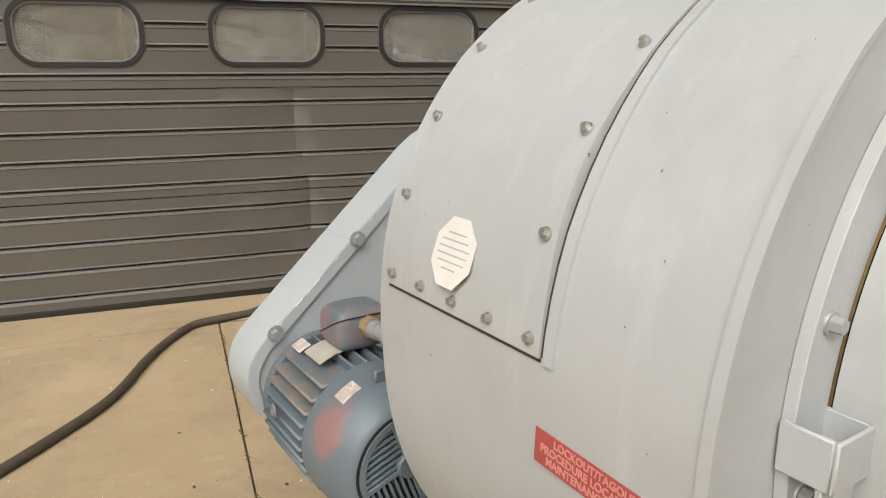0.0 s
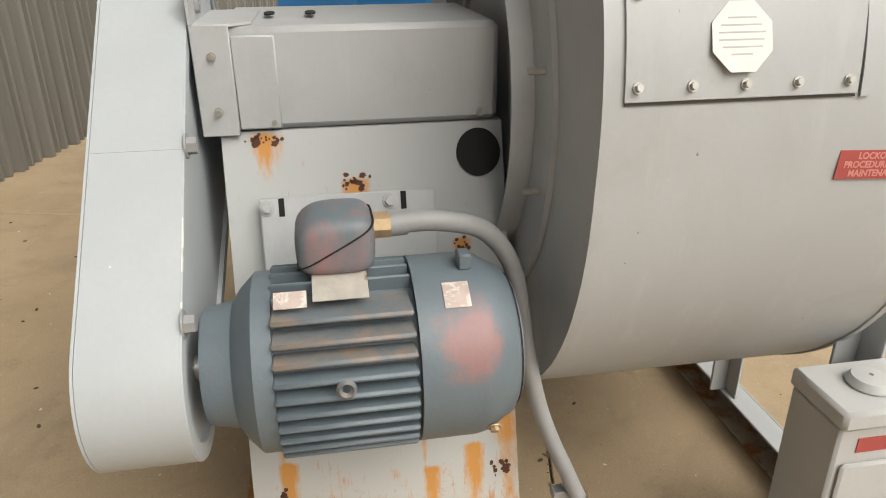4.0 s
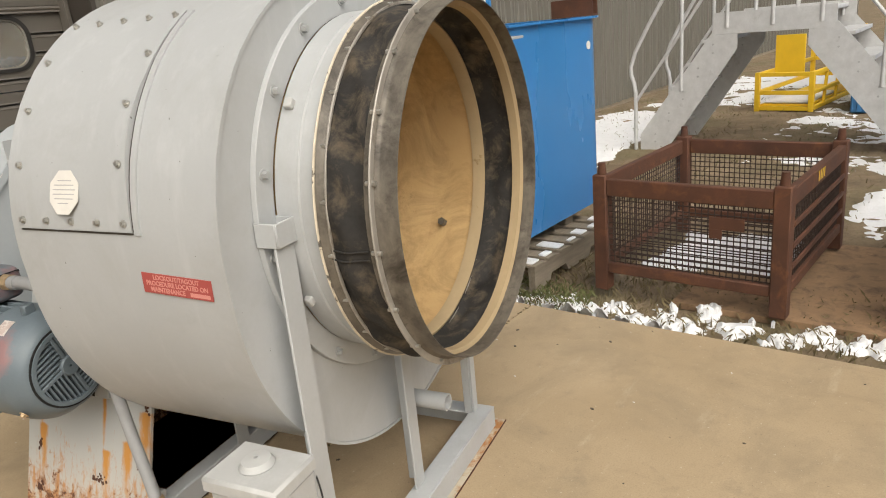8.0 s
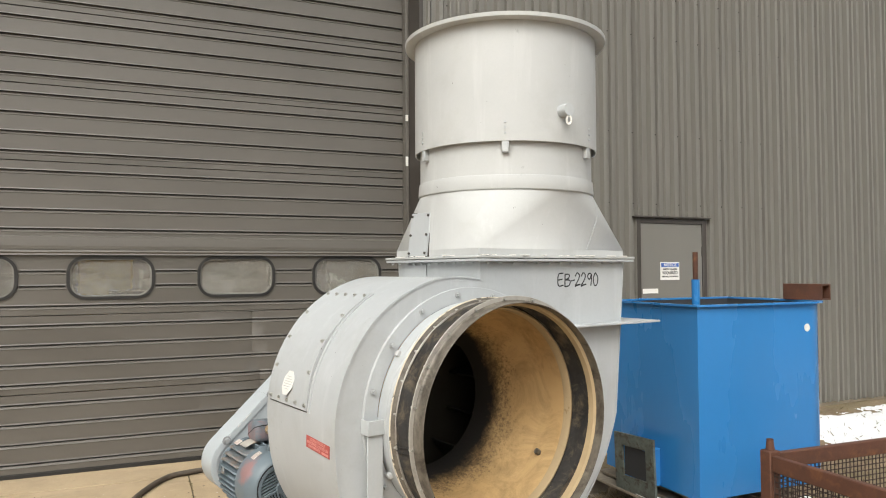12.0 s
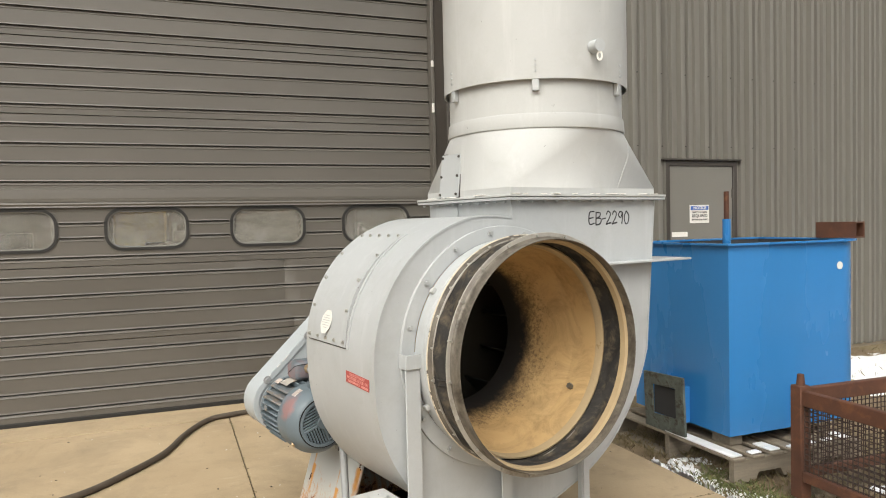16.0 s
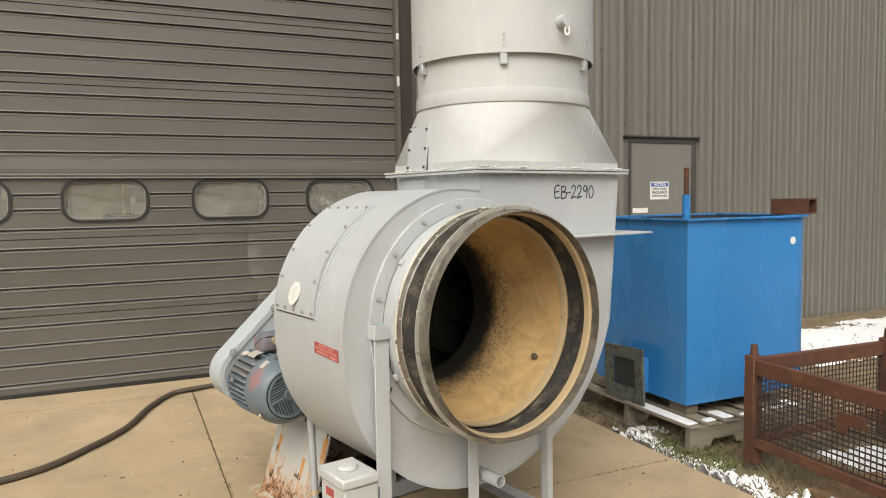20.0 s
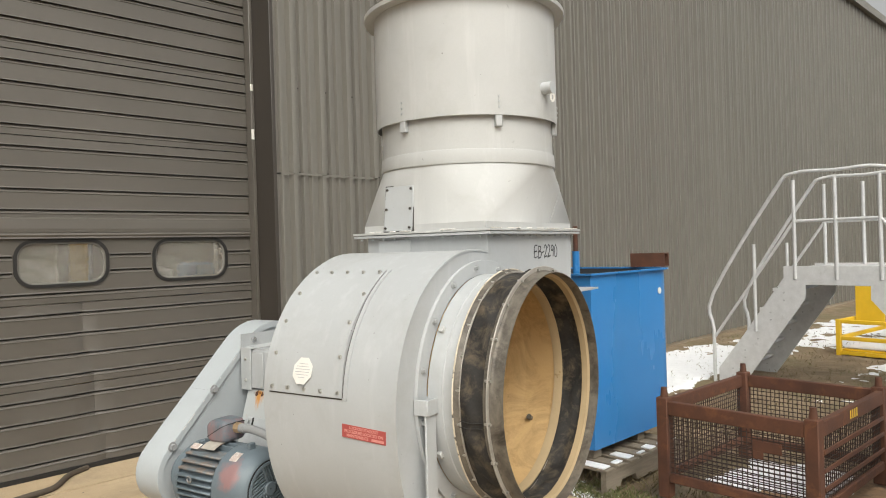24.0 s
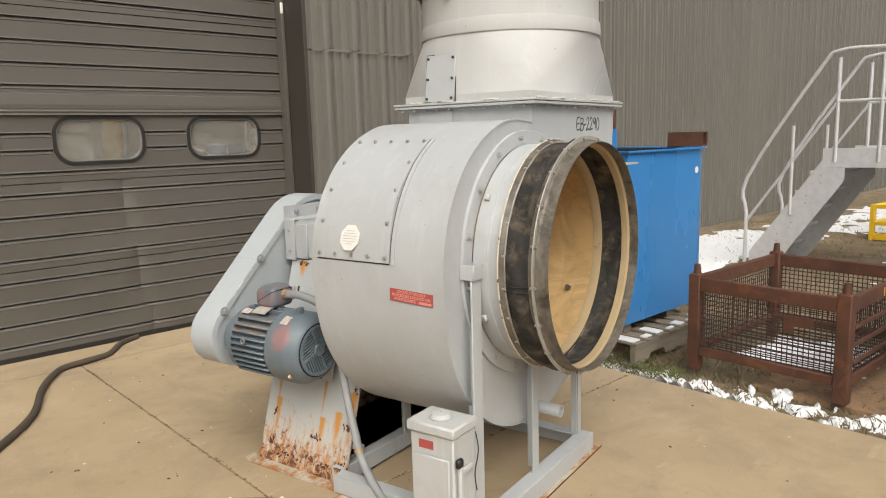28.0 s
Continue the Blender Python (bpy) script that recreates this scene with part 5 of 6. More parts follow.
gr = random.Random(21)
for _ in range(22):
    f0 = gr.uniform(0.02, 0.95)
    f1 = min(1.0, f0 + gr.uniform(0.01, 0.07))
    ends = [Vector(B0) + f * (Vector(B1) - Vector(B0)) + (R0 + f * (R1 - R0) - 0.001) * Vector((-sd.y, sd.x)) for f in (f0, f1)]
    part("edge_chip", rod((ends[0].x, 1.344, ends[0].y), (ends[1].x, 1.344, ends[1].y), gr.uniform(0.0012, 0.0028), 6), WHITE, guard, "white chipped paint along the edge")
chip = None
for _ in range(26):
    f0 = gr.uniform(0.0, 0.38)
    at = Vector(B0) + f0 * (Vector(B1) - Vector(B0)) + (R0 + f0 * (R1 - R0) + 0.0004) * Vector((-sd.y, sd.x))
    cm = Matrix.Translation((at.x, gr.gauss(1.40, 0.02), at.y)) @ Matrix.Rotation(-math.atan2(sd.y, sd.x), 4, "Y") @ Matrix.Diagonal((gr.uniform(0.5, 1.6), gr.uniform(0.4, 1.2), 1, 1))
    chip = again(chip, cm) if chip else part("paint_chip", box((-0.005, -0.003, -0.0005), (0.005, 0.003, 0.0006), 0.0003), WHITE, guard, "small white paint chip", cm)

# ---- electric motor ----
motor = thing("electric_motor", "blue-grey finned electric motor with pinkish overspray", "motor", FAN)
QX, QZ, QR = -0.575, 0.648, 0.149
part("core", lathe([(0.80, 0.02), (0.80, QR - 0.04), (0.95, QR - 0.04), (0.95, QR - 0.012), (1.21, QR - 0.012), (1.21, 0.02)], 48, (QX, QZ)), MOTOR, motor)
fin = None
for k in range(30):
    a = 2 * math.pi * k / 30 + 0.1
    if 112 < math.degrees(a) % 360 < 250 or 290 < math.degrees(a) % 360 < 340:
        continue
    m = Matrix.Translation((QX, 0, QZ)) @ Matrix.Rotation(-a, 4, "Y")
    if fin is None:
        fin = part("fin", box((QR - 0.016, 0.960, -0.0035), (QR + 0.014, 1.205, 0.0035), 0.002), MOTOR, motor, "", m)
    else:
        again(fin, m)
for k in range(10):
    # level parallel fins on the open side
    dz = -0.112 + 0.0265 * k
    xo = QX - math.sqrt((QR + 0.019) ** 2 - dz * dz)
    part("fin", box((xo, 0.962, QZ + dz - 0.0052), (QX - 0.02, 1.203, QZ + dz + 0.0052), 0.004), MOTOR_RUSTY if k > 6 else MOTOR, motor, "dusty rust-tinted fin" if k > 6 else "")
part("end_bell", lathe([(1.202, 0.03), (1.202, QR + 0.006), (1.235, QR + 0.006), (1.262, QR - 0.02), (1.275, 0.11), (1.328, 0.10), (1.328, 0.03)], 48, (QX, QZ)), MOTOR, motor, "rear end bell")
part("shaft", rod((QX, 1.26, QZ), (QX, 1.37, QZ), 0.022), STEEL, motor)
part("flange_ring", lathe([(0.935, 0.05), (0.935, QR + 0.008), (0.956, QR + 0.008), (0.956, 0.05)], 48, (QX, QZ)), MOTOR, motor)
C0 = 0.766
cowl = part("fan_cowl", lathe([(0.957, QR + 0.006), (0.957, QR + 0.014), (C0 + 0.085, QR + 0.014), (C0 + 0.06, QR + 0.009), (C0 + 0.035, QR - 0.006), (C0 + 0.015, QR - 0.016), (C0 + 0.006, QR - 0.030), (C0 + 0.006, QR - 0.036), (C0 + 0.02, QR - 0.036), (C0 + 0.085, QR + 0.004)], 64, (QX, QZ)), COWL, motor, "smooth fan cowl with a soft pinkish primer patch")
# black disc gives the shade behind the grille
part("cowl_back", lathe([(C0 + 0.024, 0.01), (C0 + 0.024, QR - 0.03), (C0 + 0.029, QR - 0.03), (C0 + 0.029, 0.01)], 48, (QX, QZ)), DARKVOID, motor, "dark behind the grille")
part("rim_gap", lathe([(C0 + 0.004, QR - 0.028), (C0 + 0.0045, QR - 0.034), (C0 + 0.010, QR - 0.034), (C0 + 0.010, QR - 0.028)], 64, (QX, QZ)), DARKVOID, motor, "dark gap round the grille")
part("grille_rim", lathe([(C0, QR - 0.034), (C0, QR - 0.046), (C0 + 0.02, QR - 0.046), (C0 + 0.02, QR - 0.034)], 64, (QX, QZ)), MOTOR, motor)
part("grille_hub", lathe([(C0 - 0.002, 0.004), (C0 - 0.003, 0.026), (C0 + 0.002, 0.030), (C0 + 0.022, 0.030), (C0 + 0.022, 0.004)], 32, (QX, QZ)), MOTOR, motor)
for q4 in range(4):
    # each quarter of the grille has its own direction of slots
    turn = Matrix.Translation((QX, 0, QZ)) @ Matrix.Rotation(-radians(90 * q4 + 20), 4, "Y")
    part("spoke", box((0.028, C0 + 0.002, -0.006), (QR - 0.040, C0 + 0.02, 0.006), 0.002), MOTOR, motor, "", turn)
    for j in range(1, 8):
        x = 0.0135 * j
        z1 = math.sqrt((QR - 0.040) ** 2 - x * x)
        z0 = max(0.006, math.sqrt(max(0.0, 0.029**2 - x * x)))
        if z1 - z0 > 0.01:
            part("grille_bar", box((x - 0.0030, C0 + 0.004, z0), (x + 0.0030, C0 + 0.019, z1), 0.001), MOTOR, motor, "", turn)
for a in (radians(215), radians(325), radians(35)):
    part("cowl_screw", hexbolt(0.009, 0.008), BRASS, motor, "", frame_to((QX + (QR + 0.011) * math.cos(a), 0.825, QZ + (QR + 0.011) * math.sin(a)), (QX + 2 * math.cos(a), 0.825, QZ + 2 * math.sin(a))))


def wrapped(y0, y1, d0, d1, r, t=0.0012, n=10):
    """A thin patch bent round the motor."""
    bm = bmesh.new()
    rows = []
    for k in range(n + 1):
        a = radians(d0 + (d1 - d0) * k / n)
        rows.append([bm.verts.new((QX + rr * math.cos(a), y, QZ + rr * math.sin(a))) for y, rr in ((y0, r), (y1, r), (y1, r + t), (y0, r + t))])
    for a, b in zip(rows, rows[1:]):
        for j in range(4):
            bm.faces.new((a[j], a[(j + 1) % 4], b[(j + 1) % 4], b[j]))
    bm.faces.new(rows[0]), bm.faces.new(rows[-1])
    return bm


st = part("sticker", wrapped(0.862, 0.908, 112, 129, QR + 0.0145), TAG, motor, "scuffed metal tag")
npl = part("nameplate", wrapped(1.035, 1.13, 93, 119, QR + 0.0200), PLATE_WHITE, motor, "scratched metal nameplate")
part("nameplate_tag", wrapped(1.14, 1.195, 111, 122, QR + 0.0200), TAG, motor, "pale scratched tag")
part("eyebolt", lathe([(-0.005, 0.012), (0.0, 0.017), (0.005, 0.012), (0.0, 0.007)], 20), MOTOR_RUSTY, motor, "lifting eye on the side", Matrix.Translation((QX - QR - 0.028, 1.085, QZ + 0.045)) @ Matrix.Rotation(radians(90), 4, "Z"))
tb = bmesh.new()
bmesh.ops.create_uvsphere(tb, u_segments=40, v_segments=24, radius=1)
for v in tb.verts:
    # squared-off dome: flat below and at the cable end, rounded above
    c = [math.copysign(abs(q) ** (0.62 if i == 2 and q > 0 else 0.42), q) for i, q in enumerate(v.co)]
    far = max(0.0, c[1])
    v.co = (0.066 * c[0] - 0.004, 0.070 * c[1], -0.022 + (0.050 if c[2] < 0 else 0.052 - 0.016 * far * far) * c[2])
part("conduit_clip", box((-0.016, -0.012, 0), (0.016, 0.012, 0.028), 0.003), MOTOR, motor, "square clip standing on the cowl", Matrix.Translation((QX - 0.02, 0.86, QZ + QR + 0.010)))
jbox = part("terminal_box", tb, MOTOR_PINK, motor, "terminal box with pinkish overspray", Matrix.Translation((QX + 0.03, 1.085, 0.883)))
part("box_seam", lathe([(-0.0012, 0.9), (-0.0012, 1.004), (0.0012, 1.004), (0.0012, 0.9)], 48, (0, 0), lambda y, a: 1 / (abs(math.cos(a)) ** 4.76 + abs(math.sin(a)) ** 4.76) ** (1 / 4.76) - 1), DARKVOID, jbox, "dark lid seam", Matrix.Translation((-0.004, 0, -0.022)) @ Matrix.Rotation(radians(-27), 4, "X") @ Matrix.Rotation(radians(90), 4, "X") @ Matrix.Diagonal((0.0672, 1, 0.0772, 1)))
part("gland", rod((QX + 0.03, 1.016, 0.873), (QX + 0.03, 0.985, 0.873), 0.024, 8), BRASS, motor, "rusty brass gland")
part("motor_base", box((-0.016, 0.86, -0.17), (-0.002, 1.235, 0.255), 0.003, Matrix.Translation((-0.362, 0, 0.60)) @ Matrix.Rotation(slope, 4, "Y")), PAINT, motor, "slotted adjusting plate")
for z, y in ((-0.13, 0.98), (-0.13, 1.16), (0.10, 0.98), (0.10, 1.16)):
    part("motor_foot", box((-0.13, y - 0.03, z - 0.015), (0.0, y + 0.03, z + 0.015), 0.004, Matrix.Translation((-0.362, 0, 0.60)) @ Matrix.Rotation(slope, 4, "Y")), MOTOR, motor)

for y in (0.93, 1.19):
    for z in (-0.15, 0.235):
        sl = Matrix.Translation((-0.362, 0, 0.60)) @ Matrix.Rotation(slope, 4, "Y")
        part("plate_slot", box((-0.0175, y - 0.006, z - 0.018), (-0.0155, y + 0.006, z + 0.018), 0.0005, sl), DARKVOID, motor, "black inlay painted as a slot's shade")
        part("plate_bolt", hexbolt(0.011, 0.010), ZINC, motor, "", sl @ Matrix.Translation((-0.016, y + 0.03, z)) @ Matrix.Rotation(radians(-90), 4, "Y"))

# ---- conduit and disconnect box ----
conduit = thing("conduit", "grey flexible conduit from the motor to the switch box", "conduit", FAN)
part("hose", sweep([(QX + 0.03, 0.985, 0.873), (QX + 0.03, 0.90, 0.874), (-0.525, 0.80, 0.838), (-0.505, 0.735, 0.74), (-0.505, 0.70, 0.56), (-0.515, 0.665, 0.42), (-0.535, 0.61, 0.29), (-0.558, 0.55, 0.18), (-0.60, 0.42, 0.08), (-0.64, 0.28, 0.045), (-0.665, 0.11, 0.07)], 0.0185, 12), HOSE_GREY, conduit)
part("hose_end", rod((QX + 0.03, 0.985, 0.873), (QX + 0.03, 0.955, 0.874), 0.021, 16), HOSE_GREY, conduit, "straight adapter")
part("clamp", lathe([(-0.01, 0.018), (-0.01, 0.023), (0.01, 0.023), (0.01, 0.018)], 16), BRASS, conduit, "rusty pipe clamp", Matrix.Translation((-0.550, 0.572, 0.212)) @ Matrix.Rotation(radians(65), 4, "X"))
part("clamp_arm", box((-0.535, 0.58, 0.20), (-0.505, 0.63, 0.222), 0.002), ZINC, conduit)
switch = thing("disconnect_switch", "grey painted safety switch box fixed to the fan leg", "switch box", FAN @ Matrix.Translation((0.008, 0.0, 0.06)))
part("body", box((-0.735, -0.095, -0.02), (-0.585, 0.115, 0.41), 0.006), PAINT_LIGHT, switch)
part("lid", box((-0.75, -0.108, 0.413), (-0.583, 0.125, 0.455), 0.008), PAINT_LIGHT, switch, "overhanging drip lid")
part("knockout_cap", lathe([(0, 0.005), (0, 0.042), (0.006, 0.045), (0.02, 0.036), (0.024, 0.005)], 28), PAINT_LIGHT, switch, "round hub cap", Matrix.Translation((-0.668, 0.01, 0.454)) @ Matrix.Rotation(radians(90), 4, "X"))
part("door_panel", box((-0.745, -0.08, 0.07), (-0.7355, 0.10, 0.33), 0.006), PAINT_LIGHT, switch, "raised door panel")
part("red_label", box((-0.737, 0.0, 0.352), (-0.7352, 0.07, 0.385)), RED, switch, "small red warning label")
part("bracket", box((-0.585, -0.09, 0.30), (-0.575, -0.05, 0.36), 0.002), PAINT_LIGHT, switch)
part("handle", box((-0.72, -0.118, 0.12), (-0.695, -0.097, 0.30), 0.006), PAINT_LIGHT, switch, "vertical handle")
part("handle_arm", box((-0.695, -0.112, 0.26), (-0.62, -0.097, 0.285), 0.005, Matrix.Rotation(radians(0), 4, "Y")), PAINT_LIGHT, switch)
part("handle_grip", box((-0.735, -0.122, 0.30), (-0.70, -0.10, 0.335), 0.006), BLACKINK, switch, "black handle tip")
part("lock_wire", sweep([(-0.58, -0.09, 0.40), (-0.60, -0.12, 0.33), (-0.62, -0.115, 0.24), (-0.60, -0.11, 0.16)], 0.0025, 6), BLACKINK, switch)


# ---- yard things ----
def soil_at(x, y):
    return SOIL + 0.035 * noise.noise((x * 0.9, y * 0.9, 0)) + 0.02 * noise.noise((x * 2.7, y * 2.7, 3))


# blue open tank on a pallet
TX0, TX1, TY0, TY1, TZ0, TZ1 = 3.875, 5.045, 2.005, 2.93, 0.200, 1.375
tank = thing("open_tank", "bright blue painted open steel tank standing on a pallet", "tank")
TP = [(TX0, TY0)] + [(TX1 - 0.22 + 0.22 * math.sin(radians(a)), TY0 + 0.22 - 0.22 * math.cos(radians(a))) for a in range(0, 91, 9)] + [(TX1, TY1), (TX0, TY1)]


def walls(outline, z0, z1, t):
    bm = bmesh.new()
    n = len(outline)
    inn = inset(outline, t)
    vs = [[bm.verts.new((x, y, z)) for x, y in line] for line, z in ((outline, z0), (inn, z0), (inn, z1), (outline, z1))]
    for a, b in zip(vs, vs[1:] + vs[:1]):
        for k in range(n):
            bm.faces.new((a[k], a[(k + 1) % n], b[(k + 1) % n], b[k]))
    return bm


part("shell", walls(TP, TZ0, TZ1, 0.006), BLUE, tank, "smooth blue side walls")
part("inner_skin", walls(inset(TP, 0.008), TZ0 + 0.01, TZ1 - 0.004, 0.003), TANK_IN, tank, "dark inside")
fl = bmesh.new()
fl.faces.new([fl.verts.new((x, y, TZ0 + 0.004)) for x, y in inset(TP, 0.001)])
bmesh.ops.solidify(fl, geom=fl.faces[:], thickness=0.006)
part("bottom", fl, BLUE, tank)
part("top_lip", walls(inset(TP, -0.035), TZ1 - 0.002, TZ1 + 0.010, 0.05), BLUE, tank, "turned-out rim")
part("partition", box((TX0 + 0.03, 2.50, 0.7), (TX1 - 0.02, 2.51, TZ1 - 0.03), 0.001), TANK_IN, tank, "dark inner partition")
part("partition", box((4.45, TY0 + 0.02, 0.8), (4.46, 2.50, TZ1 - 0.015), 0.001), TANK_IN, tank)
part("tank_pipe", rod((4.13, 2.29, 1.20), (4.13, 2.29, 1.535), 0.026, 16), BLUE, tank, "blue upright pipe")
part("tank_pipe_end", rod((4.13, 2.29, 1.535), (4.13, 2.29, 1.715), 0.017, 14), RUST, tank, "rusty bare pipe end")
part("paint_chip", rod((4.80, TY0 - 0.001, 1.215), (4.80, TY0 - 0.004, 1.215), 0.026, 10), WHITE, tank, "white paint chip")
part("outlet", box((3.79, 2.36, 0.20), (3.884, 2.62, 0.44), 0.004), BLUE, tank, "square blue outlet stub")
part("outlet_flange", ring_between([(-0.20, -0.19), (0.20, -0.19), (0.20, 0.19), (-0.20, 0.19)], [(-0.12, -0.09), (0.12, -0.09), (0.12, 0.11), (-0.12, 0.11)], -0.008, 0.008), FLANGE, tank, "corroded dark grey-green square flange plate", Matrix.Translation((3.775, 2.49, 0.315)) @ Matrix.Rotation(radians(90), 4, "Z") @ Matrix.Rotation(radians(3), 4, "Y"))
# near-black sheet stands in for the shade inside the outlet
part("outlet_shade_sheet", box((3.783, 2.375, 0.225), (3.7895, 2.605, 0.42)), TANK_IN, tank)
beam = thing("square_tube", "short rusty square steel tube lying on the tank rim", "steel tube", Matrix.Translation((5.083, 2.235, TZ1 + 0.070)) @ Matrix.Rotation(radians(9), 4, "Z"))
part("tube", ring_between([(-0.055, -0.055), (0.055, -0.055), (0.055, 0.055), (-0.055, 0.055)], [(-0.045, -0.045), (0.045, -0.045), (0.045, 0.045), (-0.045, 0.045)], -0.14, 0.14), RUST, beam, "", Matrix.Translation((0, 0, -0.004)))

pallet = thing("pallet", "weathered wooden pallet dusted with snow under the tank", "pallet")
PX0, PX1, PY0, PY1 = 3.77, 4.82, 1.86, 3.06
for y in (PY0, (PY0 + PY1) / 2 - 0.02, PY1 - 0.04):
    sb_ = prism([(PX0, -0.03), (PX0 + 0.16, -0.03), (PX0 + 0.19, 0.02), (PX0 + 0.36, 0.02), (PX0 + 0.39, -0.03), (PX1 - 0.39, -0.03), (PX1 - 0.36, 0.02), (PX1 - 0.19, 0.02), (PX1 - 0.16, -0.03), (PX1, -0.03), (PX1, 0.105), (PX0, 0.105)], y, y + 0.04)
    part("stringer", sb_, WOOD, pallet, "notched stringer")
x = PX0 - 0.01
k = 0
while x < PX1 - 0.08:
    board = part("board", box((x, PY0 - 0.012, 0.106), (x + 0.095, PY1 + 0.012, 0.124), 0.003), WOOD, pallet)
    part("board_snow", box((x + 0.006, PY0 + 0.01, 0.1245), (x + 0.088, PY0 + (0.62, 0.06, 0.16, 0.04, 0.09, 0.05, 0.12)[k % 7], 0.136), 0.005), SNOW, board, "thin snow")
    x += 0.148
    k += 1
for x in (PX0, PX1 - 0.1):
    part("bottom_board", box((x, PY0, -0.05), (x + 0.09, PY1, -0.031), 0.003), WOOD, pallet)
for x, y in ((3.92, 2.05), (4.5, 2.05), (3.92, 2.74), (4.5, 2.74)):
    block = thing("timber_block", "weathered timber block between pallet and tank", "timber", Matrix.Translation((x, y, 0.1255)))
    part("block", box((0, 0, 0), (0.10, 0.16, 0.060), 0.004), WOOD, block)

# rusty wire basket
BK = Matrix.Translation((3.873, 1.552, 0.0)) @ Matrix.Rotation(radians(-2.0), 4, "Z")
BL, BW, BH = 1.18, 0.95, 0.62
basket = thing("wire_basket", "rusty brown steel wire-mesh stacking basket", "stillage basket", BK)
for x in (0, BL):
    for y in (0, -BW):
        sx, sy = (1 if x == 0 else -1), (-1 if y == 0 else 1)
        post = part("post", box((min(x, x + sx * 0.075), min(y, y + sy * 0.075), 0.0), (max(x, x + sx * 0.075), max(y, y + sy * 0.075), BH), 0.006), RUST, basket, "square corner post")
        part("stacking_pin", rod((x + sx * 0.038, y + sy * 0.038, BH), (x + sx * 0.038, y + sy * 0.038, BH + 0.06), 0.024, 12, 0.018), RUST, post)
for z0, z1 in ((0.10, 0.155), (0.515, 0.60)):
    for y in (-0.045, -BW + 0.005):
        part("rail", box((0.076, y, z0), (BL - 0.076, y + 0.04, z1), 0.005), RUST, basket)
    for x in (0.005, BL - 0.045):
        part("rail", box((x, -BW + 0.076, z0), (x + 0.04, -0.076, z1), 0.005), RUST, basket)


def wire_panel(length, m, z0=0.13, z1=0.53, step=0.030, r=0.0031):
    """A woven mesh of single wires."""
    up_, across = None, None
    for k in range(int(length / step) + 1):
        mm = m @ Matrix.Translation((k * step, 0.0, 0.0))
        up_ = again(up_, mm) if up_ else part("wire", rod((0, 0, z0), (0, 0, z1), r, 5), WIRE, basket, "", mm)
    for k in range(int((z1 - z0) / step) + 1):
        mm = m @ Matrix.Translation((0, 0.0035, z0 + k * step))
        across = again(across, mm) if across else part("wire", rod((0, 0, 0), (length, 0, 0), r, 5), WIRE, basket, "", mm)


wire_panel(BL - 0.15, Matrix.Translation((0.075, -0.028, 0)))
wire_panel(BL - 0.15, Matrix.Translation((0.075, -BW + 0.025, 0)))
wire_panel(BW - 0.15, Matrix.Translation((0.026, -0.075, 0)) @ Matrix.Rotation(radians(-90), 4, "Z"))
wire_panel(BW - 0.15, Matrix.Translation((BL - 0.026, -0.075, 0)) @ Matrix.Rotation(radians(-90), 4, "Z"))
fw = None
for k in range(14):
    mm = Matrix.Translation((0.08 + 0.08 * k, 0, 0))
    fw = again(fw, mm) if fw else part("floor_bar", add_bar(bmesh.new(), (0, -BW + 0.05, 0.135), (0, -0.05, 0.135), 0.006, 0.006), WIRE, basket, "", mm)
part("id_plate", box((-0.006, -0.76, 0.40), (0.0, -0.60, 0.46), 0.002), RUST, basket, "rusty plate on the side")
part("id_plate", box((-0.006, -0.66, 0.355), (0.0, -0.60, 0.402), 0.002), RUST, basket)
for k in range(4):
    part("chalk_mark", box((0.50 + 0.035 * k, -BW + 0.0035, 0.535), (0.515 + 0.035 * k, -BW + 0.0048, 0.585)), YELLOW, basket, "yellow crayon mark")
for k in range(3):
    part("side_bar", box((0.08, -BW - 0.001, 0.22 + 0.10 * k), (BL - 0.08, -BW + 0.012, 0.245 + 0.10 * k), 0.003), RUST, basket)
plate = thing("steel_plate", "rusty steel plate lying on the soil under the basket", "steel plate", pose(3.86, -1.3, -0.022, 0, 0, -1))
part("sheet", box((0, 0, -0.03), (1.22, 2.45, 0.004), 0.002), material("rusty brown plate", (0.25, 0.155, 0.085), 0.85, vary=0.25, scale=5, relief=0.6, spots=(0.09, 0.055, 0.033), spot_at=(0.50, 0.70), spot_scale=9), plate)

# crossover stair
stair = thing("crossover_stair", "galvanised steel crossover stair with tube handrails", "stair")
SX0, SX1, SYA, SYB, PYA, PYB, PH = 7.85, 8.85, 2.92, 0.25, 2.06, 1.25, 1.26


def tube(pts, r=0.02, smooth=5):
    return sweep(pts, r, 10, smooth)


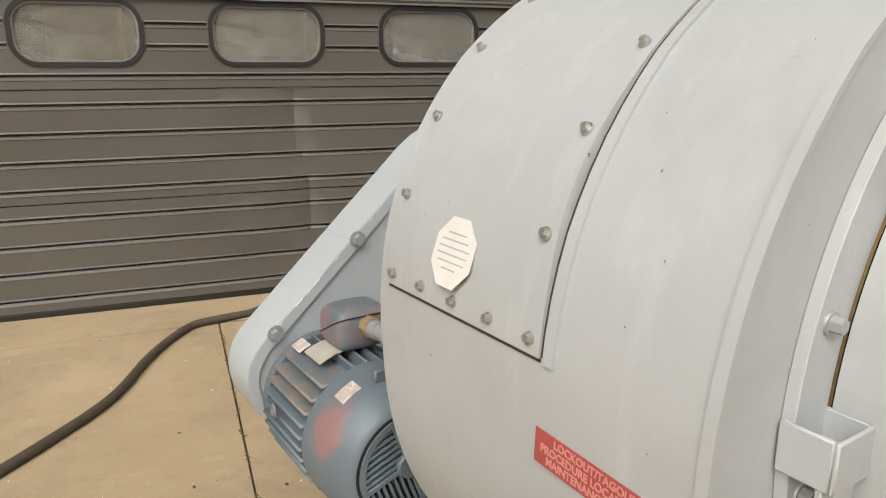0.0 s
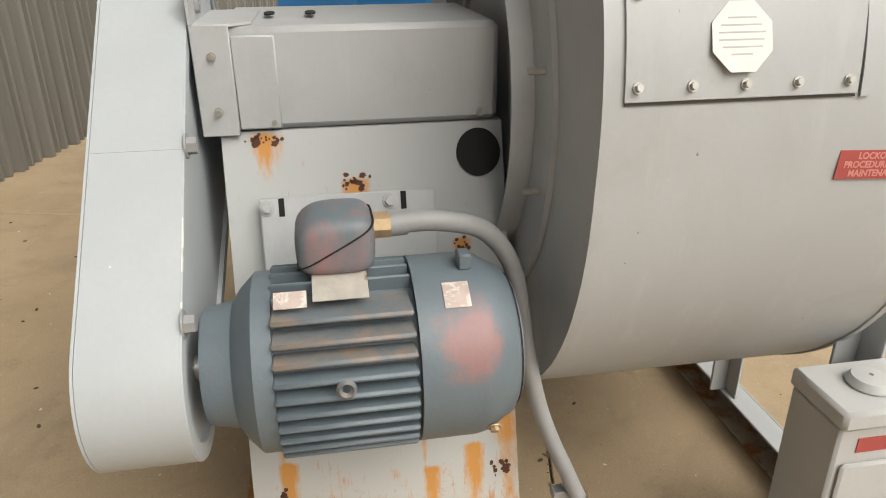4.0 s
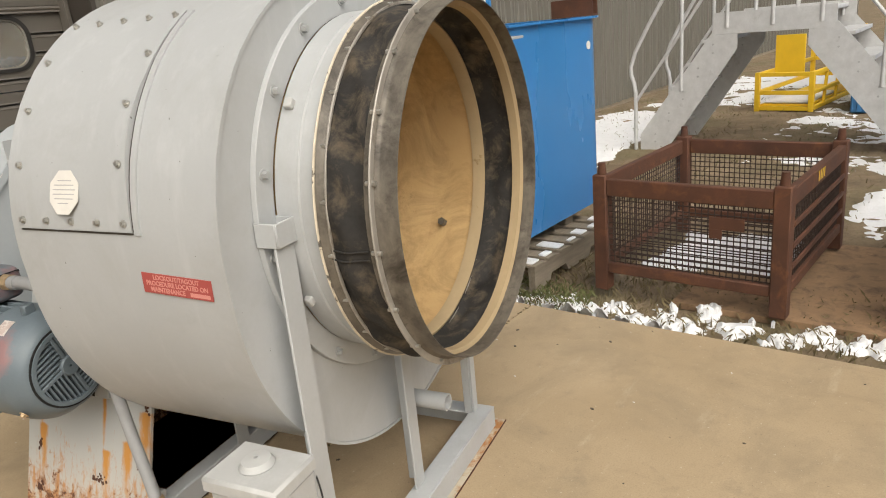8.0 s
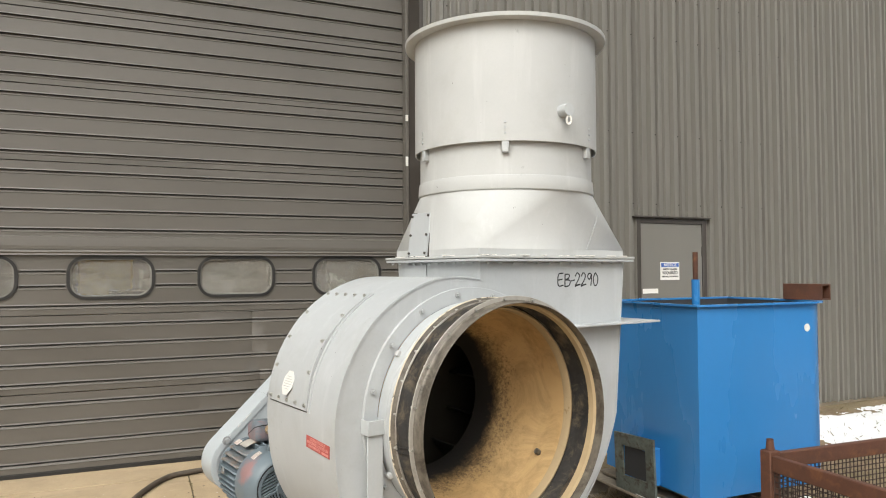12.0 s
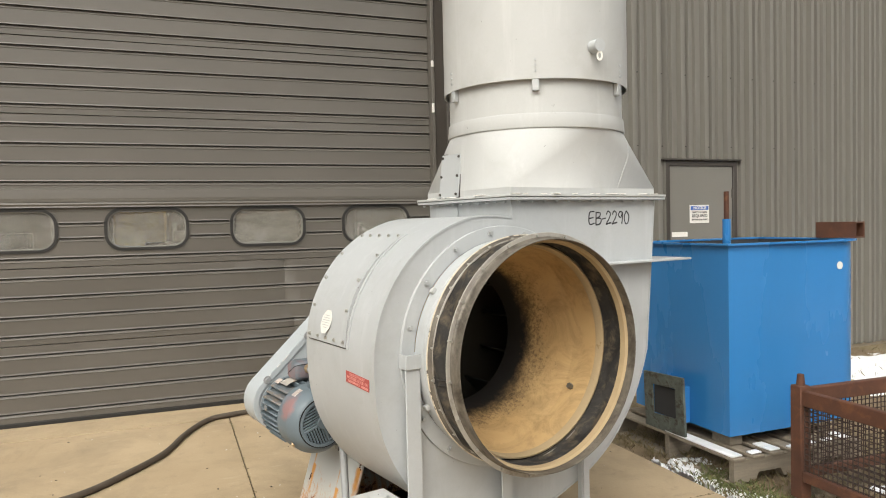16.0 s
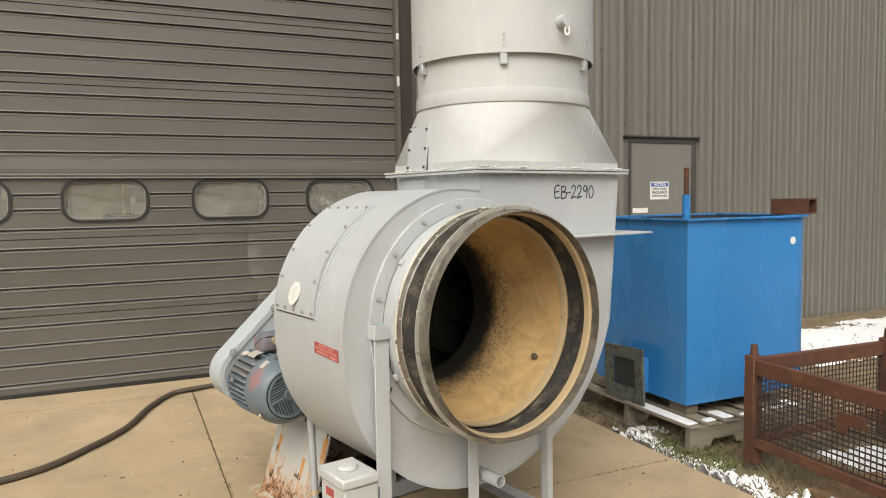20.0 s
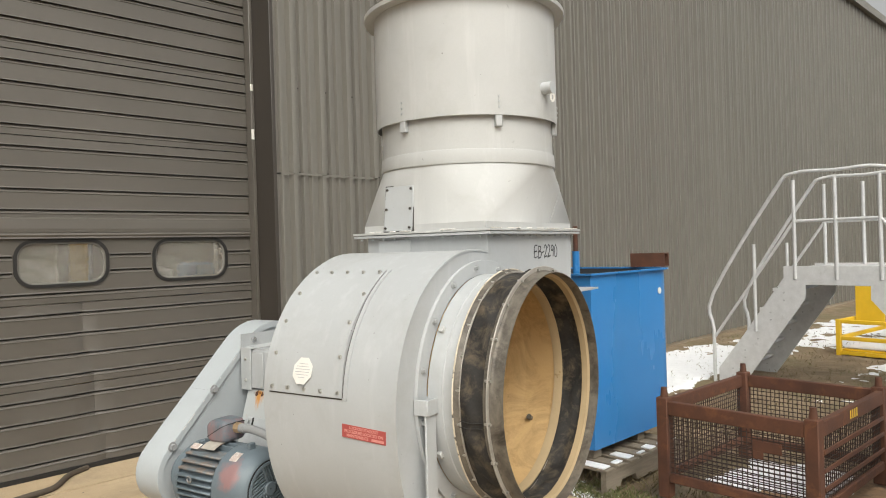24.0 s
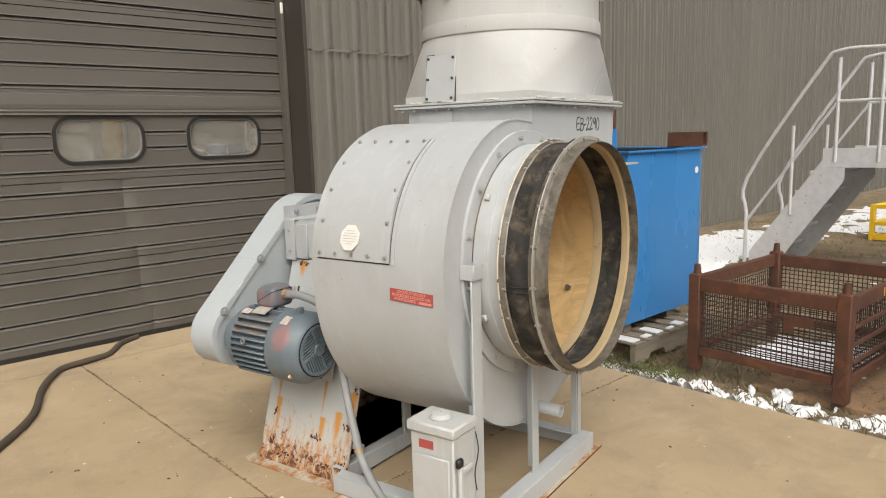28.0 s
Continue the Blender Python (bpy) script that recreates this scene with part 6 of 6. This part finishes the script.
for x in (SX0, SX1):
    for y0, y1 in ((SYA, PYA), (SYB, PYB)):
        bm = bmesh.new()
        s = 1 if y1 < y0 else -1
        w = 0.30
        quad = [(y0 + s * 0.0, SOIL - 0.03), (y0 - s * (-0.28), SOIL - 0.03), (y1 - 0.0 + s * 0.10, PH - 0.20), (y1 + s * 0.10, PH), (y1, PH), (y0, SOIL + 0.20)]
        quad = [(y0, SOIL - 0.03), (y0 - 0.26 * s, SOIL - 0.03), (y1 - 0.10 * s, PH - 0.32), (y1 - 0.10 * s, PH), (y1 + 0.02 * s, PH), (y0, SOIL + 0.16)]
        va = [bm.verts.new((x - 0.004, yy, zz)) for yy, zz in quad]
        vb = [bm.verts.new((x + 0.004, yy, zz)) for yy, zz in quad]
        bm.faces.new(va), bm.faces.new(vb)
        for k in range(6):
            bm.faces.new((va[k], va[(k + 1) % 6], vb[(k + 1) % 6], vb[k]))
        st_ = part("stringer", bm, GALV, stair, "galvanised plate stringer with bolts")
        for k in range(1, 6):
            f = k / 6
            for off in (-0.05, -0.13):
                part("stringer_bolt", rod((x - 0.004, y0 + (y1 - y0) * f - 0.02 * s, SOIL + (PH - SOIL) * f + off), (x - 0.014, y0 + (y1 - y0) * f - 0.02 * s, SOIL + (PH - SOIL) * f + off), 0.010, 6), ZINC, st_)
for y0, y1 in ((SYA, PYA), (SYB, PYB)):
    for k in range(1, 6):
        f = k / 6
        yy, zz = y0 + (y1 - y0) * f, SOIL + (PH - SOIL) * f
        part("tread", box((SX0 + 0.006, yy - 0.10, zz - 0.035), (SX1 - 0.006, yy + 0.10, zz), 0.003), GALV, stair)
part("platform", box((SX0 + 0.006, PYB - 0.05, PH - 0.04), (SX1 - 0.006, PYA + 0.05, PH), 0.003), GALV, stair)
for x in (SX0, SX1):
    part("platform_side", box((x - 0.006, PYB - 0.12, PH - 0.18), (x + 0.006, PYA + 0.12, PH + 0.02), 0.002), GALV, stair)
    for top, mid in ((1.01, 0.50),):
        part("handrail", tube([(x, SYA + 0.05, SOIL), (x, SYA + 0.05, 0.55), (x, SYA + 0.05, SOIL + top), (x, PYA + 0.2, PH + top - 0.18), (x, PYA, PH + top), (x, (PYA + PYB) / 2, PH + top), (x, PYB, PH + top), (x, PYB - 0.2, PH + top - 0.18), (x, SYB - 0.05, SOIL + top), (x, SYB - 0.05, 0.55), (x, SYB - 0.05, SOIL)], 0.02, 4), GALV, stair)
        part("midrail", rod((x, SYA + 0.05, SOIL + mid), (x, PYA, PH + mid), 0.017), GALV, stair)
        part("midrail", rod((x, SYB - 0.05, SOIL + mid), (x, PYB, PH + mid), 0.017), GALV, stair)
        part("midrail", rod((x, PYA, PH + mid), (x, PYB, PH + mid), 0.017), GALV, stair)
    for y in (PYA, (PYA + PYB) / 2, PYB):
        part("rail_post", rod((x, y, PH - 0.12), (x, y, PH + 0.94), 0.02), GALV, stair)
    for y0, y1 in ((SYA, PYA), (SYB, PYB)):
        part("rail_post", rod((x, (y0 + y1) / 2, SOIL + (PH - SOIL) / 2 - 0.05), (x, (y0 + y1) / 2, SOIL + (PH - SOIL) / 2 + 0.92), 0.018), GALV, stair)

# yellow work cage
cage = thing("yellow_cage", "yellow tubular steel work cage on the snow", "work cage", pose(10.6, 2.45, soil_at(10.6, 2.2) - 0.02, 0, 0, -6))
bm = bmesh.new()
for x in (0, 2.2):
    for y in (0, -0.66):
        part("post", box((x - 0.03, y - 0.03, 0), (x + 0.03, y + 0.03, 0.52 if x == 0 else 0.95), 0.004), YELLOW, cage)
for z in (0.06, 0.26, 0.49):
    for y in (0, -0.66):
        part("rail", box((0.031, y - 0.025, z - 0.025), (2.169, y + 0.025, z + 0.025), 0.004), YELLOW, cage)
    for x in (0, 2.2):
        part("rail", box((x - 0.025, -0.629, z - 0.025), (x + 0.025, -0.031, z + 0.025), 0.004), YELLOW, cage)
for x in (0.5, 1.0, 1.6):
    part("brace", add_bar(bmesh.new(), (x, -0.66, 0.08), (x + 0.18, -0.66, 0.92), 0.035, 0.035, 0.003), YELLOW, cage)
part("panel", box((0.45, -0.42, 0.42), (0.47, -0.05, 0.95), 0.004), YELLOW, cage, "solid yellow back panel")
part("floor", box((0.03, -0.63, 0.085), (2.17, -0.03, 0.11), 0.003), YELLOW, cage)
part("floor_snow", box((0.08, -0.60, 0.112), (1.3, -0.06, 0.13), 0.008), SNOW, cage, "snow on the floor")

# blue machines further off
for nm, x, y, sx, sy, sz, mt, lab in (("blue_container", 11.6, -2.6, 2.6, 3.2, 2.4, BLUE, "large blue steel vessel standing in the yard"), ("blue_skip", 10.4, 0.72, 1.2, 0.62, 0.75, BLUE_DARK, "dull blue steel skip on the snow")):
    t_ = thing(nm, lab, "container", pose(x, y, soil_at(x, y) - 0.05, 0, 0, 3))
    part("body", box((0, 0, 0.06), (sx, sy, sz), 0.02), mt, t_)
    for k in range(3):
        part("rib", box((-0.03, sy * (0.2 + 0.3 * k), 0.08), (-0.001, sy * (0.2 + 0.3 * k) + 0.05, sz - 0.05), 0.004), mt, t_)
    part("base", box((0.05, 0.05, -0.02), (sx - 0.05, sy - 0.05, 0.06), 0.004), RUST, t_)
part("round_cover", lathe([(0, 0.02), (0, 0.40), (-0.06, 0.38), (-0.07, 0.02)], 40), BLUE, bpy.data.objects["blue_container"], "round bolted cover", Matrix.Translation((-0.003, 2.2, 1.30)) @ Matrix.Rotation(radians(-90), 4, "Z"))

# grey-green post pallet
rack = thing("post_pallet", "chipped grey-green steel post pallet with snow", "post pallet", pose(3.93, 0.12, 0.0, 0, 0, -1))
for x in (0, 1.16):
    for y in (0, -1.0):
        p_ = part("post", box((x, y - 0.07, 0), (x + 0.07, y, 1.20), 0.004), GREEN, rack)
        part("stacking_pin", rod((x + 0.035, y - 0.035, 1.20), (x + 0.035, y - 0.035, 1.27), 0.022, 10, 0.012), RUST, p_)
        gz = bmesh.new()
        tri = [(x + (0.07 if x == 0 else 0), 0.12), (x + (0.24 if x == 0 else -0.17), 0.12), (x + (0.07 if x == 0 else 0), 0.42)]
        a = [gz.verts.new((px, y - 0.03, pz)) for px, pz in tri]
        b = [gz.verts.new((px, y - 0.036, pz)) for px, pz in tri]
        gz.faces.new(a), gz.faces.new(b)
        for k in range(3):
            gz.faces.new((a[k], a[(k + 1) % 3], b[(k + 1) % 3], b[k]))
        part("gusset", gz, GREEN, rack)
for y in (-0.06, -0.99):
    part("base_rail", box((0.071, y, 0.03), (1.159, y + 0.05, 0.12), 0.004), GREEN, rack)
for x in (0.01, 1.17):
    part("base_rail", box((x, -0.929, 0.03), (x + 0.05, -0.071, 0.12), 0.004), RUST, rack)
part("deck", box((0.071, -0.93, 0.122), (1.159, -0.065, 0.14), 0.002), WOOD, rack)
crate = thing("steel_crate", "pale grey-green steel crate capped with snow", "crate", pose(4.02, 0.02, 0.142, 0, 0, -1))
part("body", box((0.05, -0.80, 0.55), (0.95, -0.10, 0.80), 0.006), GREEN, crate)
for x in (0.06, 0.90):
    for y in (-0.79, -0.15):
        part("leg", box((x, y, 0), (x + 0.045, y + 0.045, 0.549), 0.003), GREEN, crate)
part("snow_cap", box((0.04, -0.81, 0.801), (0.96, -0.09, 0.85), 0.02), SNOW, crate, "snow cap")

# pale vessel behind the post pallet
vessel = thing("horizontal_tank", "pale grey horizontal tank on saddles with snow", "tank", pose(7.6, -3.6, soil_at(7.6, -3.6) - 0.05, 0, 0, 8))
vb_ = lathe([(0, 0.02), (0, 0.45), (0.1, 0.6), (0.3, 0.66), (2.9, 0.66), (3.1, 0.6), (3.2, 0.45), (3.2, 0.02)], 40, (0, 1.15))
part("shell", vb_, PAINT_LIGHT, vessel)
for y in (0.6, 2.4):
    part("saddle", box((-0.5, y, 0), (0.5, y + 0.15, 0.62), 0.01), RUST, vessel)

# hoses on the apron
hose = thing("air_hose", "dusty black rubber hose snaking over the concrete", "hose")
part("tube", sweep([(1.66, 5.02, 0.02), (1.50, 4.92, 0.02), (1.34, 4.70, 0.02), (1.16, 4.63, 0.025), (1.0, 4.59, 0.02), (0.88, 4.42, 0.02), (0.77, 4.18, 0.02), (0.64, 3.80, 0.02), (0.44, 3.49, 0.02), (0.18, 3.19, 0.02), (-0.15, 3.05, 0.02), (-0.7, 2.92, 0.02), (-1.4, 2.85, 0.02), (-2.1, 2.95, 0.02)], 0.021, 10), HOSE, hose)
cord = thing("power_cord", "thin dark power cord lying on the concrete", "cord")
part("cable", sweep([(-0.3, 1.72, 0.011), (0.1, 1.93, 0.011), (0.41, 2.12, 0.011), (0.58, 2.20, 0.011), (0.77, 2.18, 0.011), (0.98, 2.08, 0.011), (1.14, 1.925, 0.011), (1.25, 1.74, 0.011), (1.31, 1.56, 0.011), (1.36, 1.44, 0.05)], 0.010, 8), HOSE, cord)
for x, y in ((0.58, 2.20), (0.77, 2.18), (0.98, 2.08), (1.14, 1.925)):
    part("tape", lathe([(-0.012, 0.010), (-0.012, 0.0125), (0.012, 0.0125), (0.012, 0.010)], 10), WHITE, cord, "white tape", Matrix.Translation((x, y, 0.0125)) @ Matrix.Rotation(radians(-70), 4, "Z"))

# snow: thin broken sheets, one piece of stuff
sn = bmesh.new()


def snow_cover(x, y):
    """How much snow lies at a place: above 0 there is some."""
    n = noise.fractal((x * 1.3, y * 1.3, 7), 0.9, 2.1, 5) * 0.7 + 0.35 * noise.noise((x * 9, y * 9, 1)) + 0.25 * noise.noise((x * 22, y * 22, 5))
    inside = 0.75 - 1.5 * max(abs(x - 4.82) / 0.46, abs(y - 1.10) / 0.52) ** 3
    open_ = 0.50 - 1.1 * max(abs(x - 6.35) / 1.2, abs(y + 0.35) / 1.15) ** 4
    wallside = 0.40 - 1.1 * max(abs(x - 8.6) / 2.7, abs(y - 3.75) / 0.95) ** 4
    band = 0.22 - 1.5 * max(abs(x - 9.3) / 3.2, abs(y - 0.9) / 1.6) ** 4
    right = 0.35 - 1.1 * max(abs(x - 9.2) / 4.2, abs(y + 2.3) / 1.6) ** 6
    far = 0.25 - 1.1 * max(abs(x - 13.0) / 2.5, abs(y - 1.5) / 3.0) ** 6
    return max(inside + 0.02, open_, wallside, band - 0.12, right, far) + 0.55 * n - 0.05


def edge_cover(x, y):
    """Crumbly snow lumps along the edge of the paving."""
    if not -2.2 < y < 2.45:
        return -1
    mid = 3.755 + 0.05 * math.sin(2.3 * y + 1) - 0.02 * (y < 0.8) * min(1, 0.8 - y)
    width = 0.19 if y > 0.9 else 0.095
    lump = 0.8 * noise.noise((x * 8, y * 8, 3)) + 0.6 * noise.noise((x * 22, y * 22, 9)) + 0.35 * noise.noise((x * 60, y * 60, 4))
    return 0.13 - 0.42 * ((x - mid) / width) ** 2 + 0.62 * lump + 0.2 * noise.noise((0, y * 3, 8))


def snow_sheet(x0, x1, y0, y1, step, cover=snow_cover, deep=0.028):
    nx, ny = int((x1 - x0) / step), int((y1 - y0) / step)
    vs = {}
    cov = [[cover(x0 + i * step, y0 + j * step) for j in range(ny + 1)] for i in range(nx + 1)]

    def vert(i, j):
        if (i, j) not in vs:
            x, y = x0 + i * step, y0 + j * step
            h = min(deep, deep * 3.6 * max(-0.22, cov[i][j])) + (0.008 * noise.noise((x * 30, y * 30, 2)) if cov[i][j] > 0.1 else 0)
            base = max(soil_at(x, y), -0.018 if 3.86 < x < 5.08 and -1.3 < y < 1.15 else -1) if x > 3.6 else 0.0
            vs[i, j] = sn.verts.new((x, y, base + h - 0.004))
        return vs[i, j]

    for i in range(nx):
        for j in range(ny):
            if max(cov[i][j], cov[i + 1][j], cov[i + 1][j + 1], cov[i][j + 1]) > 0.0:
                sn.faces.new((vert(i, j), vert(i + 1, j), vert(i + 1, j + 1), vert(i, j + 1)))


snow_sheet(3.60, 5.6, -1.2, 2.8, 0.022)
snow_sheet(3.59, 4.0, -2.2, 2.5, 0.0085, edge_cover, 0.024)
snow_sheet(5.6, 11.0, -4.0, 4.65, 0.05)
snow_sheet(11.0, 15.6, -4.0, 4.6, 0.1)
snow = tagged(part("snow", sn, SNOW, None, "thin melting snow in broken patches on the soil", angle=180), category="snow", kind="stuff")

# grass tufts and litter
rg = random.Random(5)
for nm, mat, count, lab in (("dry_grass", LEAF, 7000, "dead brown grass blades on the soil"), ("green_grass", LEAF_GREEN, 1500, "green grass tufts by the pallet")):
    verts, faces = [], []
    for _ in range(count):
        if nm == "green_grass":
            x, y = rg.gauss(3.76, 0.09), rg.choice((1.62, 1.78, 1.95, 2.08)) + rg.gauss(0, 0.05)
            if x < 3.62 or rg.random() < 0.3:
                x, y = rg.uniform(5.2, 12), rg.uniform(-1.5, 4.4)
        elif rg.random() < 0.45:
            x, y = rg.uniform(3.60, 4.4), rg.uniform(-0.6, 3.4)
        else:
            x, y = rg.uniform(5.0, 13), rg.uniform(-2.5, 4.5)
        z, h, w, a = soil_at(x, y) - 0.005, rg.uniform(0.02, 0.06), rg.uniform(0.002, 0.005), rg.uniform(0, 6.3)
        dx, dy, l = math.cos(a), math.sin(a), rg.uniform(0.2, 1.3)
        n0 = len(verts)
        verts += [(x - dy * w, y + dx * w, z), (x + dy * w, y - dx * w, z), (x + dx * h * l * 0.5 + dy * w * 0.6, y + dy * h * l * 0.5 - dx * w * 0.6, z + h * 0.7), (x + dx * h * l, y + dy * h * l, z + h)]
        faces += [(n0, n0 + 1, n0 + 2), (n0, n0 + 2, n0 + 3)]
    me = bpy.data.meshes.new(nm)
    me.from_pydata(verts, [], faces)
    me.materials.append(mat)
    tagged(new(nm, me), lab, "grass", kind="stuff")
litter = tagged(new("litter"), "small leaves and grit scattered on the concrete", "litter", kind="stuff")
lb = bmesh.new()
for _ in range(260):
    x, y = rg.uniform(-1.2, 3.5), rg.uniform(-1.0, 4.6)
    bmesh.ops.create_icosphere(lb, subdivisions=1, radius=rg.uniform(0.002, 0.007), matrix=Matrix.Translation((x, y, 0.002)) @ Matrix.Rotation(rg.uniform(0, 3), 4, "Z") @ Matrix.Diagonal((1.6, 0.9, 0.5, 1)))
part("grit", lb, HOSE, litter)
pb_ = bmesh.new()
for _ in range(160):
    x, y = rg.uniform(-1.2, 3.5), rg.uniform(-1.0, 4.6)
    bmesh.ops.create_icosphere(pb_, subdivisions=1, radius=rg.uniform(0.0015, 0.005), matrix=Matrix.Translation((x, y, 0.001)) @ Matrix.Rotation(rg.uniform(0, 3), 4, "Z") @ Matrix.Diagonal((1.5, 0.8, 0.4, 1)))
part("pale_chips", pb_, WHITE, litter, "pale paint chips on the concrete")
jb = bmesh.new()
for _ in range(520):
    if rg.random() < 0.5:
        x, y = 1.13 + rg.gauss(0, 0.006), rg.uniform(-1.5, 4.5)
    else:
        x, y = rg.uniform(-1.0, 3.5), 1.75 + rg.gauss(0, 0.006)
    bmesh.ops.create_icosphere(jb, subdivisions=1, radius=rg.uniform(0.002, 0.006), matrix=Matrix.Translation((x, y, 0.001)) @ Matrix.Rotation(rg.uniform(0, 3), 4, "Z") @ Matrix.Diagonal((1.8, 1.0, 0.5, 1)))
part("joint_grit", jb, LEAF, litter, "crumbs in the joints")

# things seen dimly through the door windows
for x, y, w, h, mt, lab in ((0.2, 6.6, 0.5, 2.2, YELLOW, "yellow steel upright inside the workshop"), (2.3, 6.9, 0.3, 2.5, YELLOW, "yellow steel upright inside the workshop"), (1.3, 7.4, 0.9, 1.9, PAINT_LIGHT, "pale machine cabinet inside the workshop"), (3.6, 7.2, 1.0, 1.5, BLUE_DARK, "dull blue machine inside the workshop"), (-1.2, 7.0, 0.8, 1.8, PAINT_LIGHT, "pale machine cabinet inside the workshop")):
    c_ = thing("machine_cabinet" if w > 0.6 else "steel_upright", lab, "machine", Matrix.Translation((x, y, 0)))
    part("body", box((0, 0, -0.004), (w, 0.5, h), 0.02), mt, c_)
    part("door", box((0.05, -0.02, 0.1), (w - 0.05, -0.001, h * 0.6), 0.005), mt, c_)
# random shapes made up to break the flat tone of the panes
ri = random.Random(21)
for k in range(22):
    x, y = -3.6 + 0.34 * k + ri.uniform(-0.1, 0.1), ri.uniform(5.7, 7.6)
    w, h, z = ri.uniform(0.12, 0.5), ri.uniform(0.25, 0.9), ri.uniform(0.7, 1.3)
    mt = ri.choice([PAINT_LIGHT, GALV, JAMB, WOOD, BLUE_DARK, JAMB])
    crate_ = thing("vague_shape", "vague made-up shape behind the door panes", "rack", Matrix.Translation((x, y, 0)), group="racks in the workshop")
    part("bin", box((0, 0, z), (w, 0.3, z + h), 0.01), mt, crate_)
    part("upright", box((-0.02, 0.31, -0.004), (0.03, 0.35, z + h + 0.1), 0.003), GALV, crate_)
    part("shelf", box((-0.02, 0, z - 0.03), (w + 0.02, 0.305, z - 0.001), 0.003), WOOD, crate_)
# unseen area light, added to brighten what shows through the panes
lamp_data = bpy.data.lights.new("workshop_fill", "AREA")
lamp_data.energy, lamp_data.size, lamp_data.color = 110, 4.0, (1.0, 0.93, 0.8)
new("workshop_fill", lamp_data).matrix_world = look((1.5, 8.0, 5.5), (1.5, 7.0, 0))
